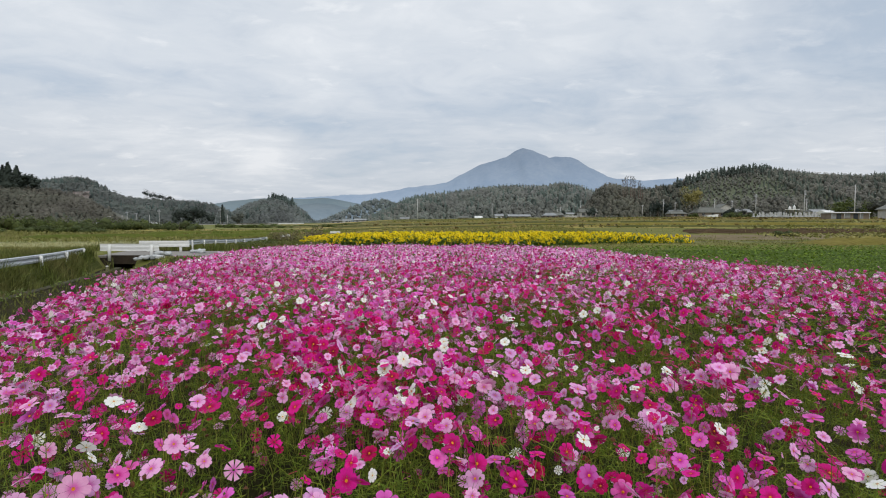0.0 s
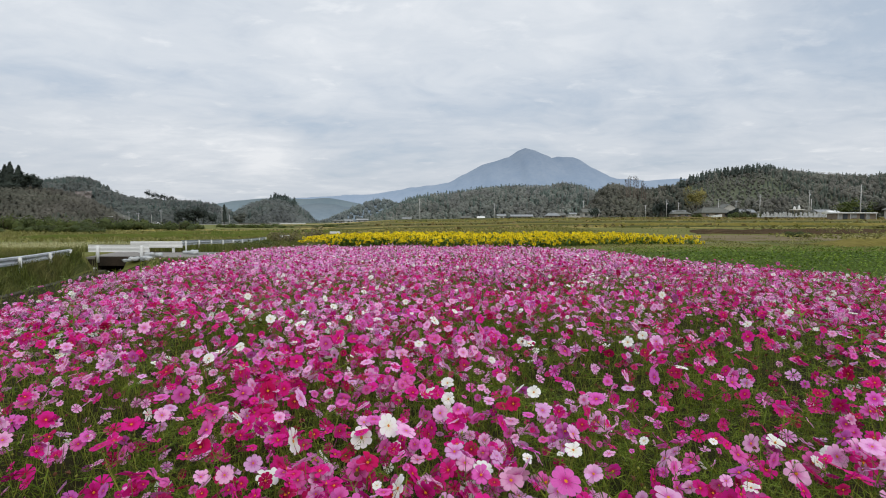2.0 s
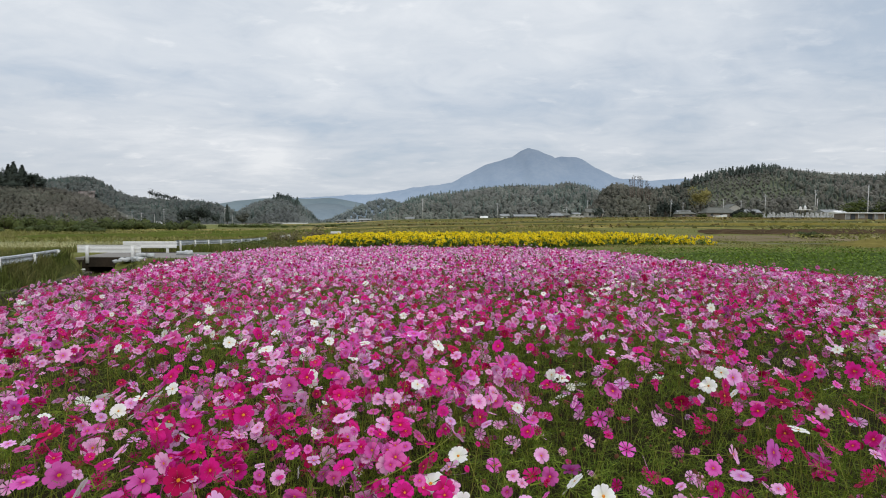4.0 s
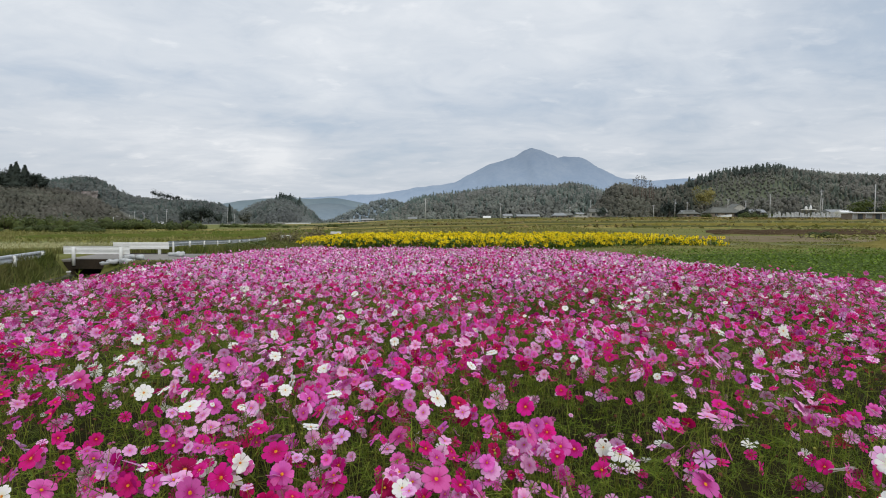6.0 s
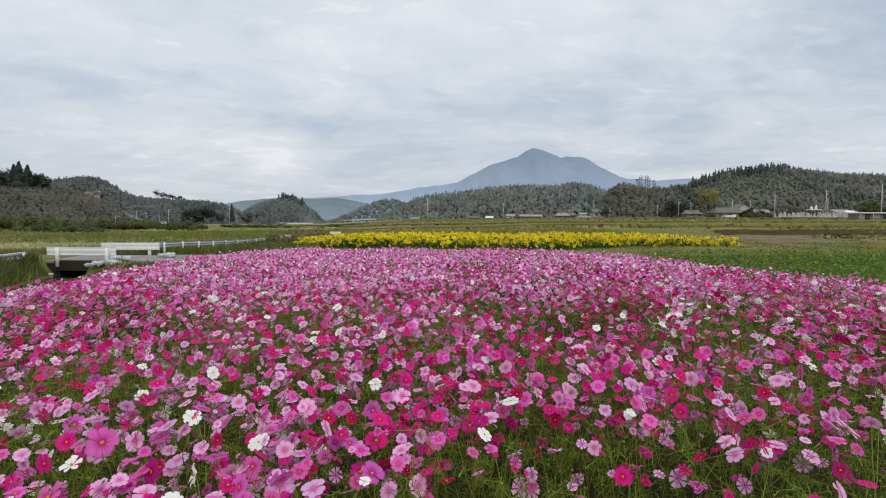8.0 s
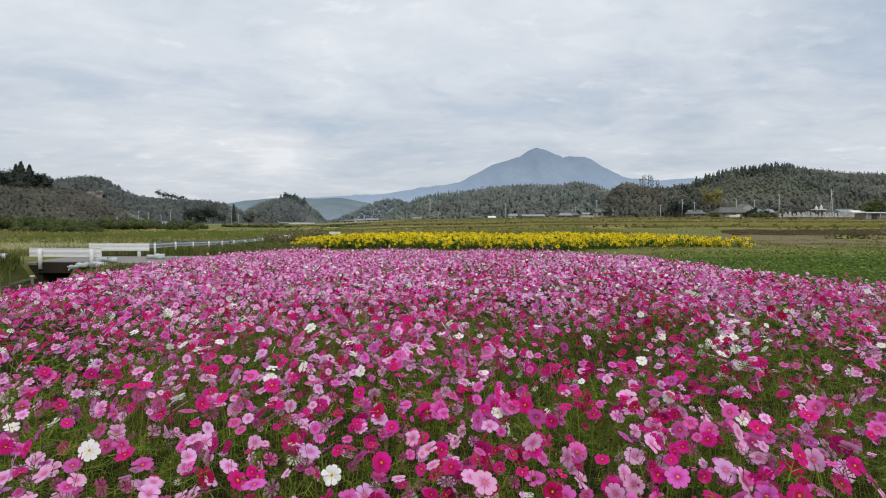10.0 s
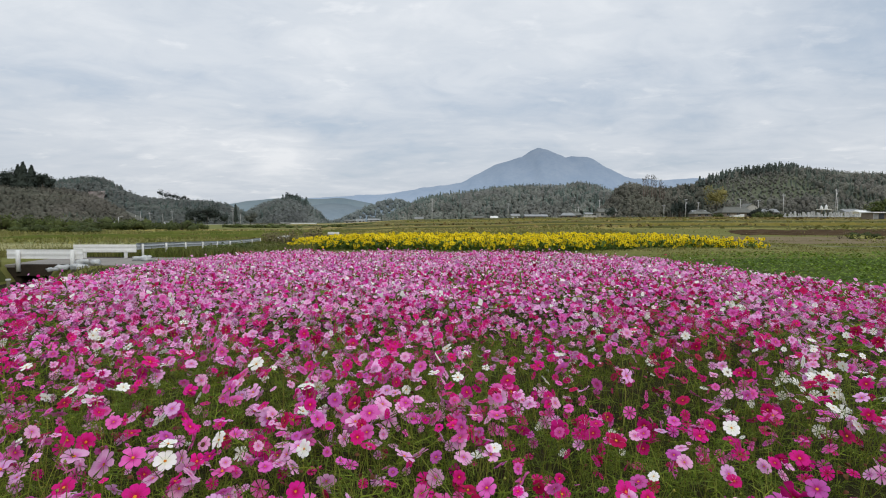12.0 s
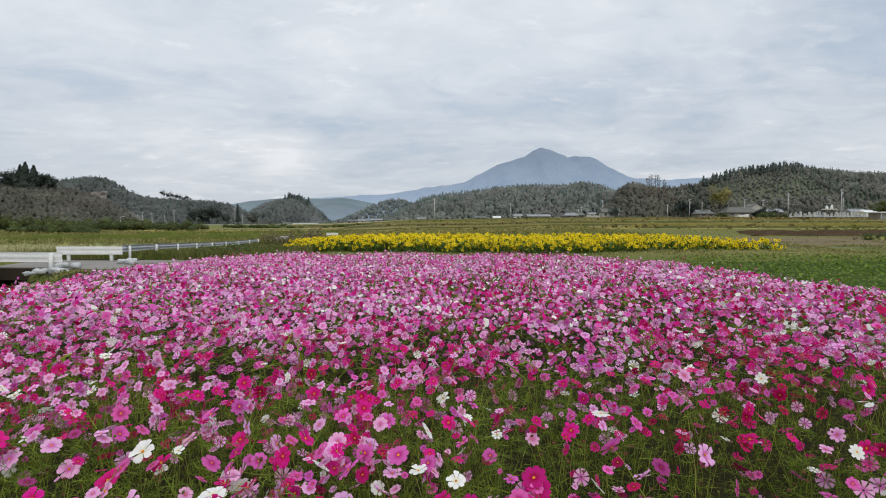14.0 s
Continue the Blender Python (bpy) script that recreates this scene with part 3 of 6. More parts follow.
def scatter(x0, x1, y0, y1, per_m2, r=rng):
    n = int((x1 - x0) * (y1 - y0) * per_m2)
    return r.uniform(x0, x1, n), r.uniform(y0, y1, n)


def hollow(x, y):
    d = np.zeros_like(x)
    for hx, hy, hr in HOLLOWS:
        d = np.maximum(d, np.exp(-(((x - hx) / hr) ** 2 + ((y - hy) / hr) ** 2)))
    return d


def colour_class(x, y, r):
    """0 white, 1 pale pink, 2 pink, 3 magenta, 4 crimson, in loose drifts."""
    g = soft_noise(x, y, 1.6, 3)
    g2 = soft_noise(x, y, 3.1, 9)
    pw = np.full_like(x, 0.034) + 0.05 * (g2 > 0.8) + 0.03 * step(12, 18, y)
    for wx, wy, wr in WHITE_CLUMPS:
        pw = np.maximum(pw, 0.5 * np.exp(-(((x - wx) / wr) ** 2 + ((y - wy) / wr) ** 2)))
    pp = np.clip(0.27 + 0.15 * g + 0.10 * step(0.3, -1.2, x) + 0.13 * step(10, 16, y) + 0.1 * step(17, 23, y) - 0.10 * step(1.5, 4, x) * step(9, 7, y) + 0.06 * step(1.2, 2.5, x) * step(7, 8, y) * step(10, 9, y), 0.05, 0.55)
    pk = np.full_like(x, 0.30)
    pc = np.clip(0.075 - 0.05 * g + 0.03 * step(1, 3, x) - 0.035 * step(0.0, -1.2, x) + 0.03 * step(12, 18, y), 0.02, 0.2)
    u = r.uniform(0, 1, len(x))
    cls = np.full(len(x), 3)
    rest = (u - pw) / np.maximum(1 - pw, 1e-3)
    cls[rest < pp + pk] = 2
    cls[rest < pp] = 1
    cls[rest > 1 - pc] = 4
    cls[u < pw] = 0
    return cls


fx, fy = scatter(-10.5, 10, -4, 29.8, 110)
far_x, far_y = scatter(-10.5, 8, 13, 29.8, 34)
nx_, ny_ = scatter(-1.2, 1.2, 1.0, 11.0, 20)
n2_, m2_ = scatter(-1.3, 0.4, 2.9, 6.5, 58)
fx, fy = np.concatenate([fx, nx_, n2_, far_x]), np.concatenate([fy, ny_, m2_, far_y])
kin = rng.integers(0, len(fx), int(len(fx) * 0.66))
fx = np.concatenate([fx, fx[kin] + rng.normal(0, 0.055, len(kin))])
fy = np.concatenate([fy, fy[kin] + rng.normal(0, 0.055, len(kin))])
keep = in_cosmos(fx, fy)
hol = hollow(fx, fy)
dens = 0.80 - 0.04 * step(12, 16, fy) + 0.08 * step(4.2, 3.4, fy) + 0.36 * soft_noise(fx, fy, 2.6, 5) + 0.15 * soft_noise(fx, fy, 9.0, 6) - (0.30 - 0.30 * step(5.8, 7.2, fy) + 0.18 * step(8.6, 9.6, fy)) * step(0.9, 2.6, fx) * step(15, 11, fy) + 0.06 * step(0.8, -1.0, fx) + 0.06 * step(-1.0, -2.0, fx) - 0.07 * step(-1.2, -2.4, fx) * step(9, 6, fy) - 0.07 * step(-0.7, -1.4, fx) * step(8.5, 9.5, fy) * step(13, 12, fy)
keep &= rng.uniform(0, 1, len(fx)) < np.clip(dens, 0.35, 1) * (1 - 0.9 * hol)
fx, fy, hol = fx[keep], fy[keep], hol[keep]
stars = []
fz = canopy(fx, fy) - np.abs(rng.normal(0, 0.15, len(fx))) + 0.03 * rng.normal(0, 1, len(fx)) + 0.11 * (rng.uniform(0, 1, len(fx)) < 0.05) - 0.22 * hol
fcls = colour_class(fx, fy, rng)
for wx, wy in WHITE_STARS:
    i = int(np.argmin((fx - wx) ** 2 + (fy - wy) ** 2))
    fx[i], fy[i], fz[i], fcls[i], stars = wx, wy, float(canopy(np.array([wx]), np.array([wy]))[0]) + 0.02, 0, stars + [i]
frad = np.clip(rng.normal(0.0315, 0.0095, len(fx)), 0.012, 0.056) * np.where(fcls == 0, 1.05, 1.0) * (1 + 0.02 * step(9, 15, fy))
frad[stars] = np.maximum(frad[stars], 0.036)
# just over half the blossoms lean towards the camera, the rest to every side
fyaw = rng.uniform(0, 2 * math.pi, len(fx))
ftilt = np.clip(np.abs(rng.normal(0.75, 0.38, len(fx))), 0.05, 1.7)
toward = rng.uniform(0, 1, len(fx)) < 0.55
fyaw = np.where(toward, rng.normal(0.0, 0.8, len(fx)), fyaw)
fspin = rng.uniform(0, 2 * math.pi, len(fx))
lin = turns(fyaw, ftilt, fspin, frad)
cup = rng.uniform(-0.7, 2.6, len(fx))
lin[:, :, 2] *= cup[:, None]
loc = np.stack([fx, fy, fz], -1)
aside = (np.abs(fx) > 0.92 * np.maximum(fy, 0) + 1.0) | (fy < 0.9)
deep = fz < canopy(fx, fy) - 0.15
near = ~aside & ~deep & (np.abs(fx) < 1.9) & (fy > 0.5) & (fy < 10.6)
mid = ~near & ~aside & (fy < 13.5)
far = ~near & ~mid

# the blossoms that stand closest to the line of the walk become things of their own
lane = near & (fy > 1.6) & (fy < 11.0) & (np.abs(fx) < 2.2) & (fz > canopy(fx, fy) - 0.10)
order = np.nonzero(lane)[0]
order = order[rng.permutation(len(order))[:290]]
single = np.zeros(len(fx), bool)
single[order] = True

v2, f2, uv2, ev2, ef2 = cosmos_template(2)
v1, f1, uv1, ev1, ef1 = cosmos_template(1)
fv = np.array([(0, 0, 0)] + [((1.0 if k % 2 == 0 else 0.8) * math.cos(k * math.pi / 4), (1.0 if k % 2 == 0 else 0.8) * math.sin(k * math.pi / 4), 0.1 * (k % 3)) for k in range(8)])
ff = np.array([(0, 1 + k, 1 + (k + 1) % 8) for k in range(8)])
fuv = np.array([(0.5, 0.2)] + [(0.5, 0.9)] * 8)


def stems(b, sel, mat, r):
    """Thin bent stalks from the blossoms down into the green."""
    n = len(sel)
    base = loc[sel] + np.stack([r.normal(0, 0.06, n), r.normal(0, 0.06, n), -r.uniform(0.22, 0.42, n)], -1)
    top = loc[sel] + np.array([0, 0, -0.004])
    midp = (base + top) / 2 + r.normal(0, 0.015, (n, 3))
    ang = r.uniform(0, math.pi, n)
    side = np.stack([np.cos(ang), np.sin(ang), np.zeros(n)], -1) * 0.0016
    v = np.stack([base - side, base + side, midp + side, midp - side, top + side * 0.7, top - side * 0.7], 1).reshape(-1, 3)
    o = (np.arange(n) * 6)[:, None]
    f = np.concatenate([o + np.array([[0, 1, 2, 3]]), o + np.array([[3, 2, 4, 5]])])
    b.add(v, f, mat)


blooms = Batch()
s = near & ~single
blooms.spread(v2, f2, lin[s], loc[s], fcls[s], uv2)
blooms.spread(ev2, ef2, lin[s], loc[s], 5)
cl = mid & ~deep & (fy < 12) & (fy > 1) & (np.abs(fx) < 3.8)
blooms.spread(v1, f1, lin[cl], loc[cl], fcls[cl], uv1)
cl0 = mid & ~cl
v0, f0, uv0, _, _ = cosmos_template(0)
blooms.spread(v0, f0, lin[cl0], loc[cl0], fcls[cl0], uv0)
blooms.spread(ev1, ef1, lin[cl], loc[cl], 5)
blooms.spread(fv, ff, lin[far], loc[far], fcls[far], fuv)
tagged(new("cosmos_blossoms", smooth(blooms.mesh("cosmos_blossoms", PETALS + [M_EYE]))), "dense drifts of pink, magenta and white cosmos blossoms", "flowers", kind="stuff")

st = Batch()
stems(st, np.nonzero(near & ~single)[0], 0, rng)
stems(st, np.nonzero(cl)[0], 0, rng)


def frond_template(n, w):
    """A feathery leaf of thread-like lobes, length 1 along y."""
    v, f = [], []

    def strip(a, b, wa):
        a, b = np.array(a), np.array(b)
        d = b - a
        s = np.array([-d[1], d[0], 0])
        s = s / np.linalg.norm(s) * wa
        i = len(v)
        v.extend([a - s, a + s, b])
        f.append((i, i + 1, i + 2))
    strip((0, 0, 0), (0.02, 1, 0.05), w)
    for k in range(n):
        y = 0.18 + 0.7 * k / n
        L = 0.42 * (1 - 0.5 * k / n)
        strip((0, y, 0.03 * k / n), ((1 if k % 2 else -1) * L * 0.75, y + L * 0.75, 0.1 * math.sin(k * 1.7)), w * 0.8)
    return np.array(v), np.array(f)


def fronds(b, x, y, zlo, zhi, size, tpl, mat, r):
    n = len(x)
    z = r.uniform(0, 1, n) ** 0.8 * (zhi - zlo) + zlo
    lin_ = turns(r.uniform(0, 2 * math.pi, n), r.uniform(-0.2, 1.35, n), r.uniform(0, 6.3, n), size * r.uniform(0.7, 1.4, n))
    b.spread(tpl[0], tpl[1], lin_, np.stack([x, y, z], -1), mat)


for (x0, x1, y0, y1, per, size, nl, wd) in [(-3.0, 3.0, 0.8, 12, 560, 0.135, 6, 0.019), (-10.5, 10, -4, 15, 95, 0.22, 4, 0.035), (-10.5, 10, 15, 29.8, 50, 0.24, 2, 0.07)]:
    x, y = scatter(x0, x1, y0, y1, per)
    k = in_cosmos(x, y)
    if y1 == 15:
        k &= ~((np.abs(x) < 3.0) & (y > 0.8) & (y < 12))
    x, y = x[k], y[k]
    top = canopy(x, y) - (0.055 if y1 == 12 else 0.03) - 0.34 * hollow(x, y)
    fronds(st, x, y, top - 0.5, top, size, frond_template(nl, wd), 1, rng)
x, y = scatter(-3.0, 3.0, 0.8, 12, 60)
k = in_cosmos(x, y)
x, y = x[k], y[k]
n = len(x)
top = canopy(x, y) + rng.normal(-0.06, 0.06, n) - 0.25 * hollow(x, y)
tip = np.stack([x, y, top], -1)
foot = tip + np.stack([rng.normal(0, 0.12, n), rng.normal(0, 0.12, n), np.full(n, -0.5)], -1)
bend = (tip + foot) / 2 + rng.normal(0, 0.03, (n, 3))
ang = rng.uniform(0, math.pi, n)
wide = np.stack([np.cos(ang), np.sin(ang), np.zeros(n)], -1) * 0.0019
sv = np.stack([foot - wide, foot + wide, bend + wide, bend - wide, tip + wide * 0.6, tip - wide * 0.6], 1).reshape(-1, 3)
o6 = (np.arange(n) * 6)[:, None]
st.add(sv, np.concatenate([o6 + np.array([[0, 1, 2, 3]]), o6 + np.array([[3, 2, 4, 5]])]), 0)
bud = np.array([(1, 0, 0), (-0.5, 0.87, 0), (-0.5, -0.87, 0), (0, 0, 1.2), (0, 0, -1.0)])
st.spread(bud, np.array([(0, 1, 3), (1, 2, 3), (2, 0, 3), (1, 0, 4), (2, 1, 4), (0, 2, 4)]), turns(ang, ang * 0.2, ang, rng.uniform(0.004, 0.009, n)), tip, 0)
x, y = scatter(-3.0, 3.0, 0.8, 12, 26)
k = in_cosmos(x, y)
x, y = x[k], y[k]
n = len(x)
st.spread(ev2 * np.array([1, 1, 1.6]), ef2, turns(rng.uniform(0, 6.3, n), rng.uniform(0, 1.3, n), np.zeros(n), rng.uniform(0.04, 0.085, n)), np.stack([x, y, canopy(x, y) - np.abs(rng.normal(0.02, 0.08, n))], -1), 2)
tagged(new("cosmos_foliage", st.mesh("cosmos_foliage", [M_STEM, M_FROND, M_SPENT])), "feathery green cosmos leaves and thin stalks", "foliage", kind="stuff")


def petal_mesh(cls):
    """One petal of radius 1, lying along x, with a toothed tip and a fold."""
    rows = [(0.10, 0.05, 0.0), (0.32, 0.14, 0.035), (0.60, 0.26, 0.075), (0.82, 0.325, 0.10), (0.96, 0.28, 0.085), (1.03, 0.16, 0.06)]
    v, uv, f = [], [], []
    for r, hw, z in rows:
        for s_ in (-1, 0, 1):
            v.append((r + (0.03 if s_ == 0 and r < 0.9 else (-0.035 if s_ == 0 else 0)), s_ * hw, z + (0.02 if s_ else 0)))
            uv.append((0.5 + s_ * hw, r))
    for i in range(len(rows) - 1):
        for j in range(2):
            a = i * 3 + j
            f.append((a, a + 3, a + 4, a + 1))
    b = Batch()
    b.add(np.array(v), np.array(f), 0, np.array(uv))
    return smooth(b.mesh("petal", [PETALS[cls]]))


def eye_mesh():
    bm = bmesh.new()
    bmesh.ops.create_icosphere(bm, subdivisions=2, radius=0.145, matrix=Matrix.Diagonal((1, 1, 0.55, 1)))
    for v_ in bm.verts:
        v_.co += v_.co.normalized() * 0.02 * noise.noise(v_.co * 30)
        v_.co.z += 0.03
    me = bpy.data.meshes.new("flower_eye")
    bm.to_mesh(me)
    bm.free()
    me.materials.append(M_EYE)
    return me


def cosmos_flower(cls, petal_me, eye_me, stem_me):
    words = ["white", "pale pink", "pink", "magenta", "deep crimson"][cls]
    root = tagged(empty("cosmos_flower"), words + " cosmos blossom with a yellow eye on a thin stalk", "flower", "cosmos flowers along the walk")
    for k in range(8):
        p = part("petal", petal_me, None, root)
        p.matrix_basis = pose(0, 0, 0, 0, 0, k * 45) @ pose(0, 0, 0, 0, -4 + 5 * math.sin(k * 2.3) + (4 if k % 2 else -4), 0)
    part("flower_eye", eye_me, None, root, "orange-yellow eye")
    part("stalk", stem_me, None, root, "thin green stalk")
    return root


def stalk_mesh():
    bm = tube([(0, 0, -0.02), (0.15, 0.1, -1.2), (0.1, 0.5, -3.0), (0.3, 1.2, -5.5), (0.3, 2.2, -8.0)], [0.035, 0.035, 0.04, 0.045, 0.05], 5)
    me = bpy.data.meshes.new("stalk")
    bm.to_mesh(me)
    bm.free()
    me.materials.append(M_STEM)
    return me


EYE_ME, STALK_ME = eye_mesh(), stalk_mesh()
masters = {}
for i in order:
    c = int(fcls[i])
    m3 = turns(fyaw[i:i + 1], np.minimum(ftilt[i:i + 1], 1.1), fspin[i:i + 1], np.ones(1))[0]
    m = Matrix.Translation(loc[i]) @ Matrix(m3.tolist()).to_4x4()
    if c not in masters:
        masters[c] = cosmos_flower(c, petal_mesh(c), EYE_ME, STALK_ME)
        masters[c].matrix_basis = m @ Matrix.Scale(frad[i] * 1.04, 4)
    else:
        cp = copy_thing(masters[c], m)
        cp.scale = (frad[i] * 1.04,) * 3


# ---------- sunflowers ----------
def sun_parts():
    """Head facing -y: petal ring (verts, tris), disc; leaf template."""
    pv, pf = [], []
    for k in range(12):
        a = k * 2 * math.pi / 12
        i = len(pv)
        lift_ = -0.05 - 0.10 * math.sin(k * 1.9)
        for da, r in ((0.0, 0.22), (0.32, 0.62), (0.0, 1.0), (-0.32, 0.62)):
            pv.append((r * math.cos(a + da), -0.06 + (lift_ if r > 0.5 else 0), r * math.sin(a + da)))
        pf.append((i, i + 1, i + 2, i + 3))
    dv = [(0.35 * math.cos(k * math.pi / 3), -0.10, 0.35 * math.sin(k * math.pi / 3)) for k in range(6)] + [(0, -0.17, 0)]
    df = [(k, (k + 1) % 6, 6) for k in range(6)]
    lv = [(0, 0, 0), (0.35, 0.35, 0.06), (0, 1, -0.25), (-0.35, 0.35, 0.06), (0, 0.45, -0.02)]
    lf = [(0, 1, 4), (1, 2, 4), (2, 3, 4), (3, 0, 4)]
    return [np.array(a) for a in (pv, pf, dv, df, lv, lf)]


PV, PF, DV, DF, LV, LF = sun_parts()


def sun_front(x):
    return np.interp(x, [-10.7, -4, 6, 18.3], [40.5, 40.0, 38.6, 37.4])


def sun_back(x):
    return np.interp(x, [-10.7, -4, 8, 14, 18.3], [46, 50, 48, 43, 38.8])


sx, sy = scatter(-11.3, 18.3, 36.8, 51, 22)
k = (sy > sun_front(sx) + 0.4 * np.sin(sx * 2.3)) & (sy < sun_back(sx))
sx, sy = sx[k], sy[k]
sz = np.interp(sx, [-10.7, -8, 8, 18.3], [0.52, 0.60, 0.60, 0.24]) + np.clip(rng.normal(-0.02, 0.2, len(sx)), -0.36, 0.3) + ground_z(sx, sy)
srad = np.clip(rng.normal(0.106, 0.024, len(sx)), 0.06, 0.155)
near_s = np.argsort(sy - sun_front(sx))[:150]
one = np.zeros(len(sx), bool)
one[near_s] = True
sun_yaw = rng.normal(0.15, 0.85, len(sx))
sun_nod = rng.normal(-0.15, 0.42, len(sx))


def sun_lin(sel):
    return turns(sun_yaw[sel], sun_nod[sel], np.zeros(len(sel)), srad[sel])


rest = np.nonzero(~one)[0]
sb = Batch()
hl = np.stack([sx[rest], sy[rest], sz[rest]], -1)
sb.spread(PV, PF, sun_lin(rest), hl, 0)
sb.spread(DV, DF, sun_lin(rest), hl, 1)
for q in range(3):
    n = len(rest)
    z = sz[rest] - rng.uniform(0.02, 0.6, n)
    sb.spread(LV, LF, turns(rng.uniform(0, 6.3, n), rng.normal(-0.2, 0.4, n), np.zeros(n), rng.uniform(0.18, 0.34, n)), np.stack([sx[rest], sy[rest], z], -1), 2)
stv = np.array([(-0.012, 0, -1), (0.012, 0, -1), (0.01, 0.02, 0), (-0.01, 0.02, 0)])
sb.spread(stv, np.array([(0, 1, 2, 3)]), np.repeat(np.eye(3)[None], len(rest), 0) * np.array([1, 1, 1]), hl, 2)
tagged(new("sunflower_stand", sb.mesh("sunflower_stand", [M_SUNPETAL, M_SUNDISC, M_SUNLEAF])), "thick stand of yellow sunflowers with green leaves", "sunflowers", kind="stuff")


def simple_mesh(name, v, f, mat):
    b = Batch()
    b.add(v, f)
    return b.mesh(name, [mat])


SUN_MESHES = [simple_mesh("petal_ring", PV, PF, M_SUNPETAL), simple_mesh("seed_disc", DV, DF, M_SUNDISC), simple_mesh("leaf", LV * 1.5, LF, M_SUNLEAF)]
bm = tube([(0, 0.1, 0), (0, 0.25, -1.2), (0.05, 0.3, -3.5), (0, 0.3, -7.4)], [0.07, 0.07, 0.09, 0.1], 6)
me = bpy.data.meshes.new("stem")
bm.to_mesh(me)
bm.free()
me.materials.append(M_SUNLEAF)
SUN_MESHES.append(me)
sun_master = tagged(empty("sunflower"), "yellow sunflower with a dark disc and green leaves", "sunflower", "sunflowers at the edge of the stand")
part("petal_ring", SUN_MESHES[0], None, sun_master)
part("seed_disc", SUN_MESHES[1], None, sun_master, "brown seed disc")
part("stem", SUN_MESHES[3], None, sun_master, "green stem")
for q in range(4):
    p = part("leaf", SUN_MESHES[2], None, sun_master, "heart-shaped green leaf")
    p.matrix_basis = pose(0, 0.28, -1.4 - 1.3 * q, -12 - 6 * q, 0, 40 + 137 * q)
for j, i in enumerate(near_s):
    m3 = turns(sun_yaw[i:i + 1], sun_nod[i:i + 1] * 0.4, np.zeros(1), np.ones(1))[0]
    m = Matrix.Translation((sx[i], sy[i], sz[i] - 0.05)) @ Matrix(m3.tolist()).to_4x4()
    if j == 0:
        sun_master.matrix_basis = m @ Matrix.Scale(srad[i], 4)
    else:
        copy_thing(sun_master, m).scale = (srad[i],) * 3


# ---------- low crop and grasses ----------
def leaf_quads(b, x, y, z, size, tilt, mat, r):
    n = len(x)
    v = np.array([(0, 0, 0), (0.38, 0.5, 0.1), (0, 1, -0.05), (-0.38, 0.5, 0.1)])
    b.spread(v, np.array([(0, 1, 2, 3)]), turns(r.uniform(0, 6.3, n), tilt, np.zeros(n), size), np.stack([x, y, z], -1), mat)


cb = Batch()
for (x0, x1, y0, y1, per, size) in [(6.5, 26, 8, 22, 130, 0.085), (5, 58, 22, 31, 80, 0.12), (26, 58, 12, 22, 26, 0.17)]:
    x, y = scatter(x0, x1, y0, y1, per)
    row = 0.5 + 0.5 * np.sin(y * 2 * math.pi / 0.9 + 0.6 * np.sin(x * 0.7))
    k = ~in_cosmos(x, y) & (x > np.interp(y, RIGHT_Y + [31], RIGHT_X + [5.6]) + 0.3) & (rng.uniform(0, 1, len(x)) < 0.35 + 0.65 * row)
    x, y, row = x[k], y[k], row[k]
    z = ground_z(x, y) + 0.04 + (0.08 + 0.12 * row) * rng.uniform(0.3, 1, len(x))
    leaf_quads(cb, x, y, z, size * rng.uniform(0.6, 1.3, len(x)), rng.normal(0.1, 0.4, len(x)), 0, rng)
tagged(new("low_crop", cb.mesh("low_crop", [M_CROP])), "low green broad-leaved crop in close rows", "crop", kind="stuff")


def blades(b, x, y, h, mat, r, lean=0.35, w=0.012, z0=None):
    n = len(x)
    g = ground_z(x, y) if z0 is None else z0
    ang, ln = r.uniform(0, 6.3, n), r.normal(0, lean, n)
    a2 = r.uniform(0, 6.3, n)
    side = np.stack([np.cos(a2), np.sin(a2), np.zeros(n)], -1) * w
    base = np.stack([x, y, g - 0.02], -1)
    m1 = base + np.stack([np.cos(ang) * ln * h * 0.3, np.sin(ang) * ln * h * 0.3, h * 0.6], -1)
    tip = base + np.stack([np.cos(ang) * ln * h, np.sin(ang) * ln * h, h], -1)
    v = np.stack([base - side, base + side, m1 + side * 0.7, m1 - side * 0.7, tip], 1).reshape(-1, 3)
    o = (np.arange(n) * 5)[:, None]
    b.add(v, o + np.array([[0, 1, 2, 3]]), mat)
    b.add(np.zeros((0, 3)), np.zeros((0, 3), int), mat)
    b.f.append((o + np.array([[3, 2, 4]])) + b.count - len(v))
    b.m.append(np.full(n, mat))


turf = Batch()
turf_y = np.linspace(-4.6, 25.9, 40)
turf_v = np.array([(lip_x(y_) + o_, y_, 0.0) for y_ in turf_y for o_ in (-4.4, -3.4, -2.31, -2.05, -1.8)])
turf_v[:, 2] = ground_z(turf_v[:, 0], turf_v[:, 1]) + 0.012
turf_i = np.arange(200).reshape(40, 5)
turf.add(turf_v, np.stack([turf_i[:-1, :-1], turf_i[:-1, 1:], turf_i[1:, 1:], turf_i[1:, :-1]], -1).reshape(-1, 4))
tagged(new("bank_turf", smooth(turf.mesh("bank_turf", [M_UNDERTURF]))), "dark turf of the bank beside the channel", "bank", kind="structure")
gb = Batch()
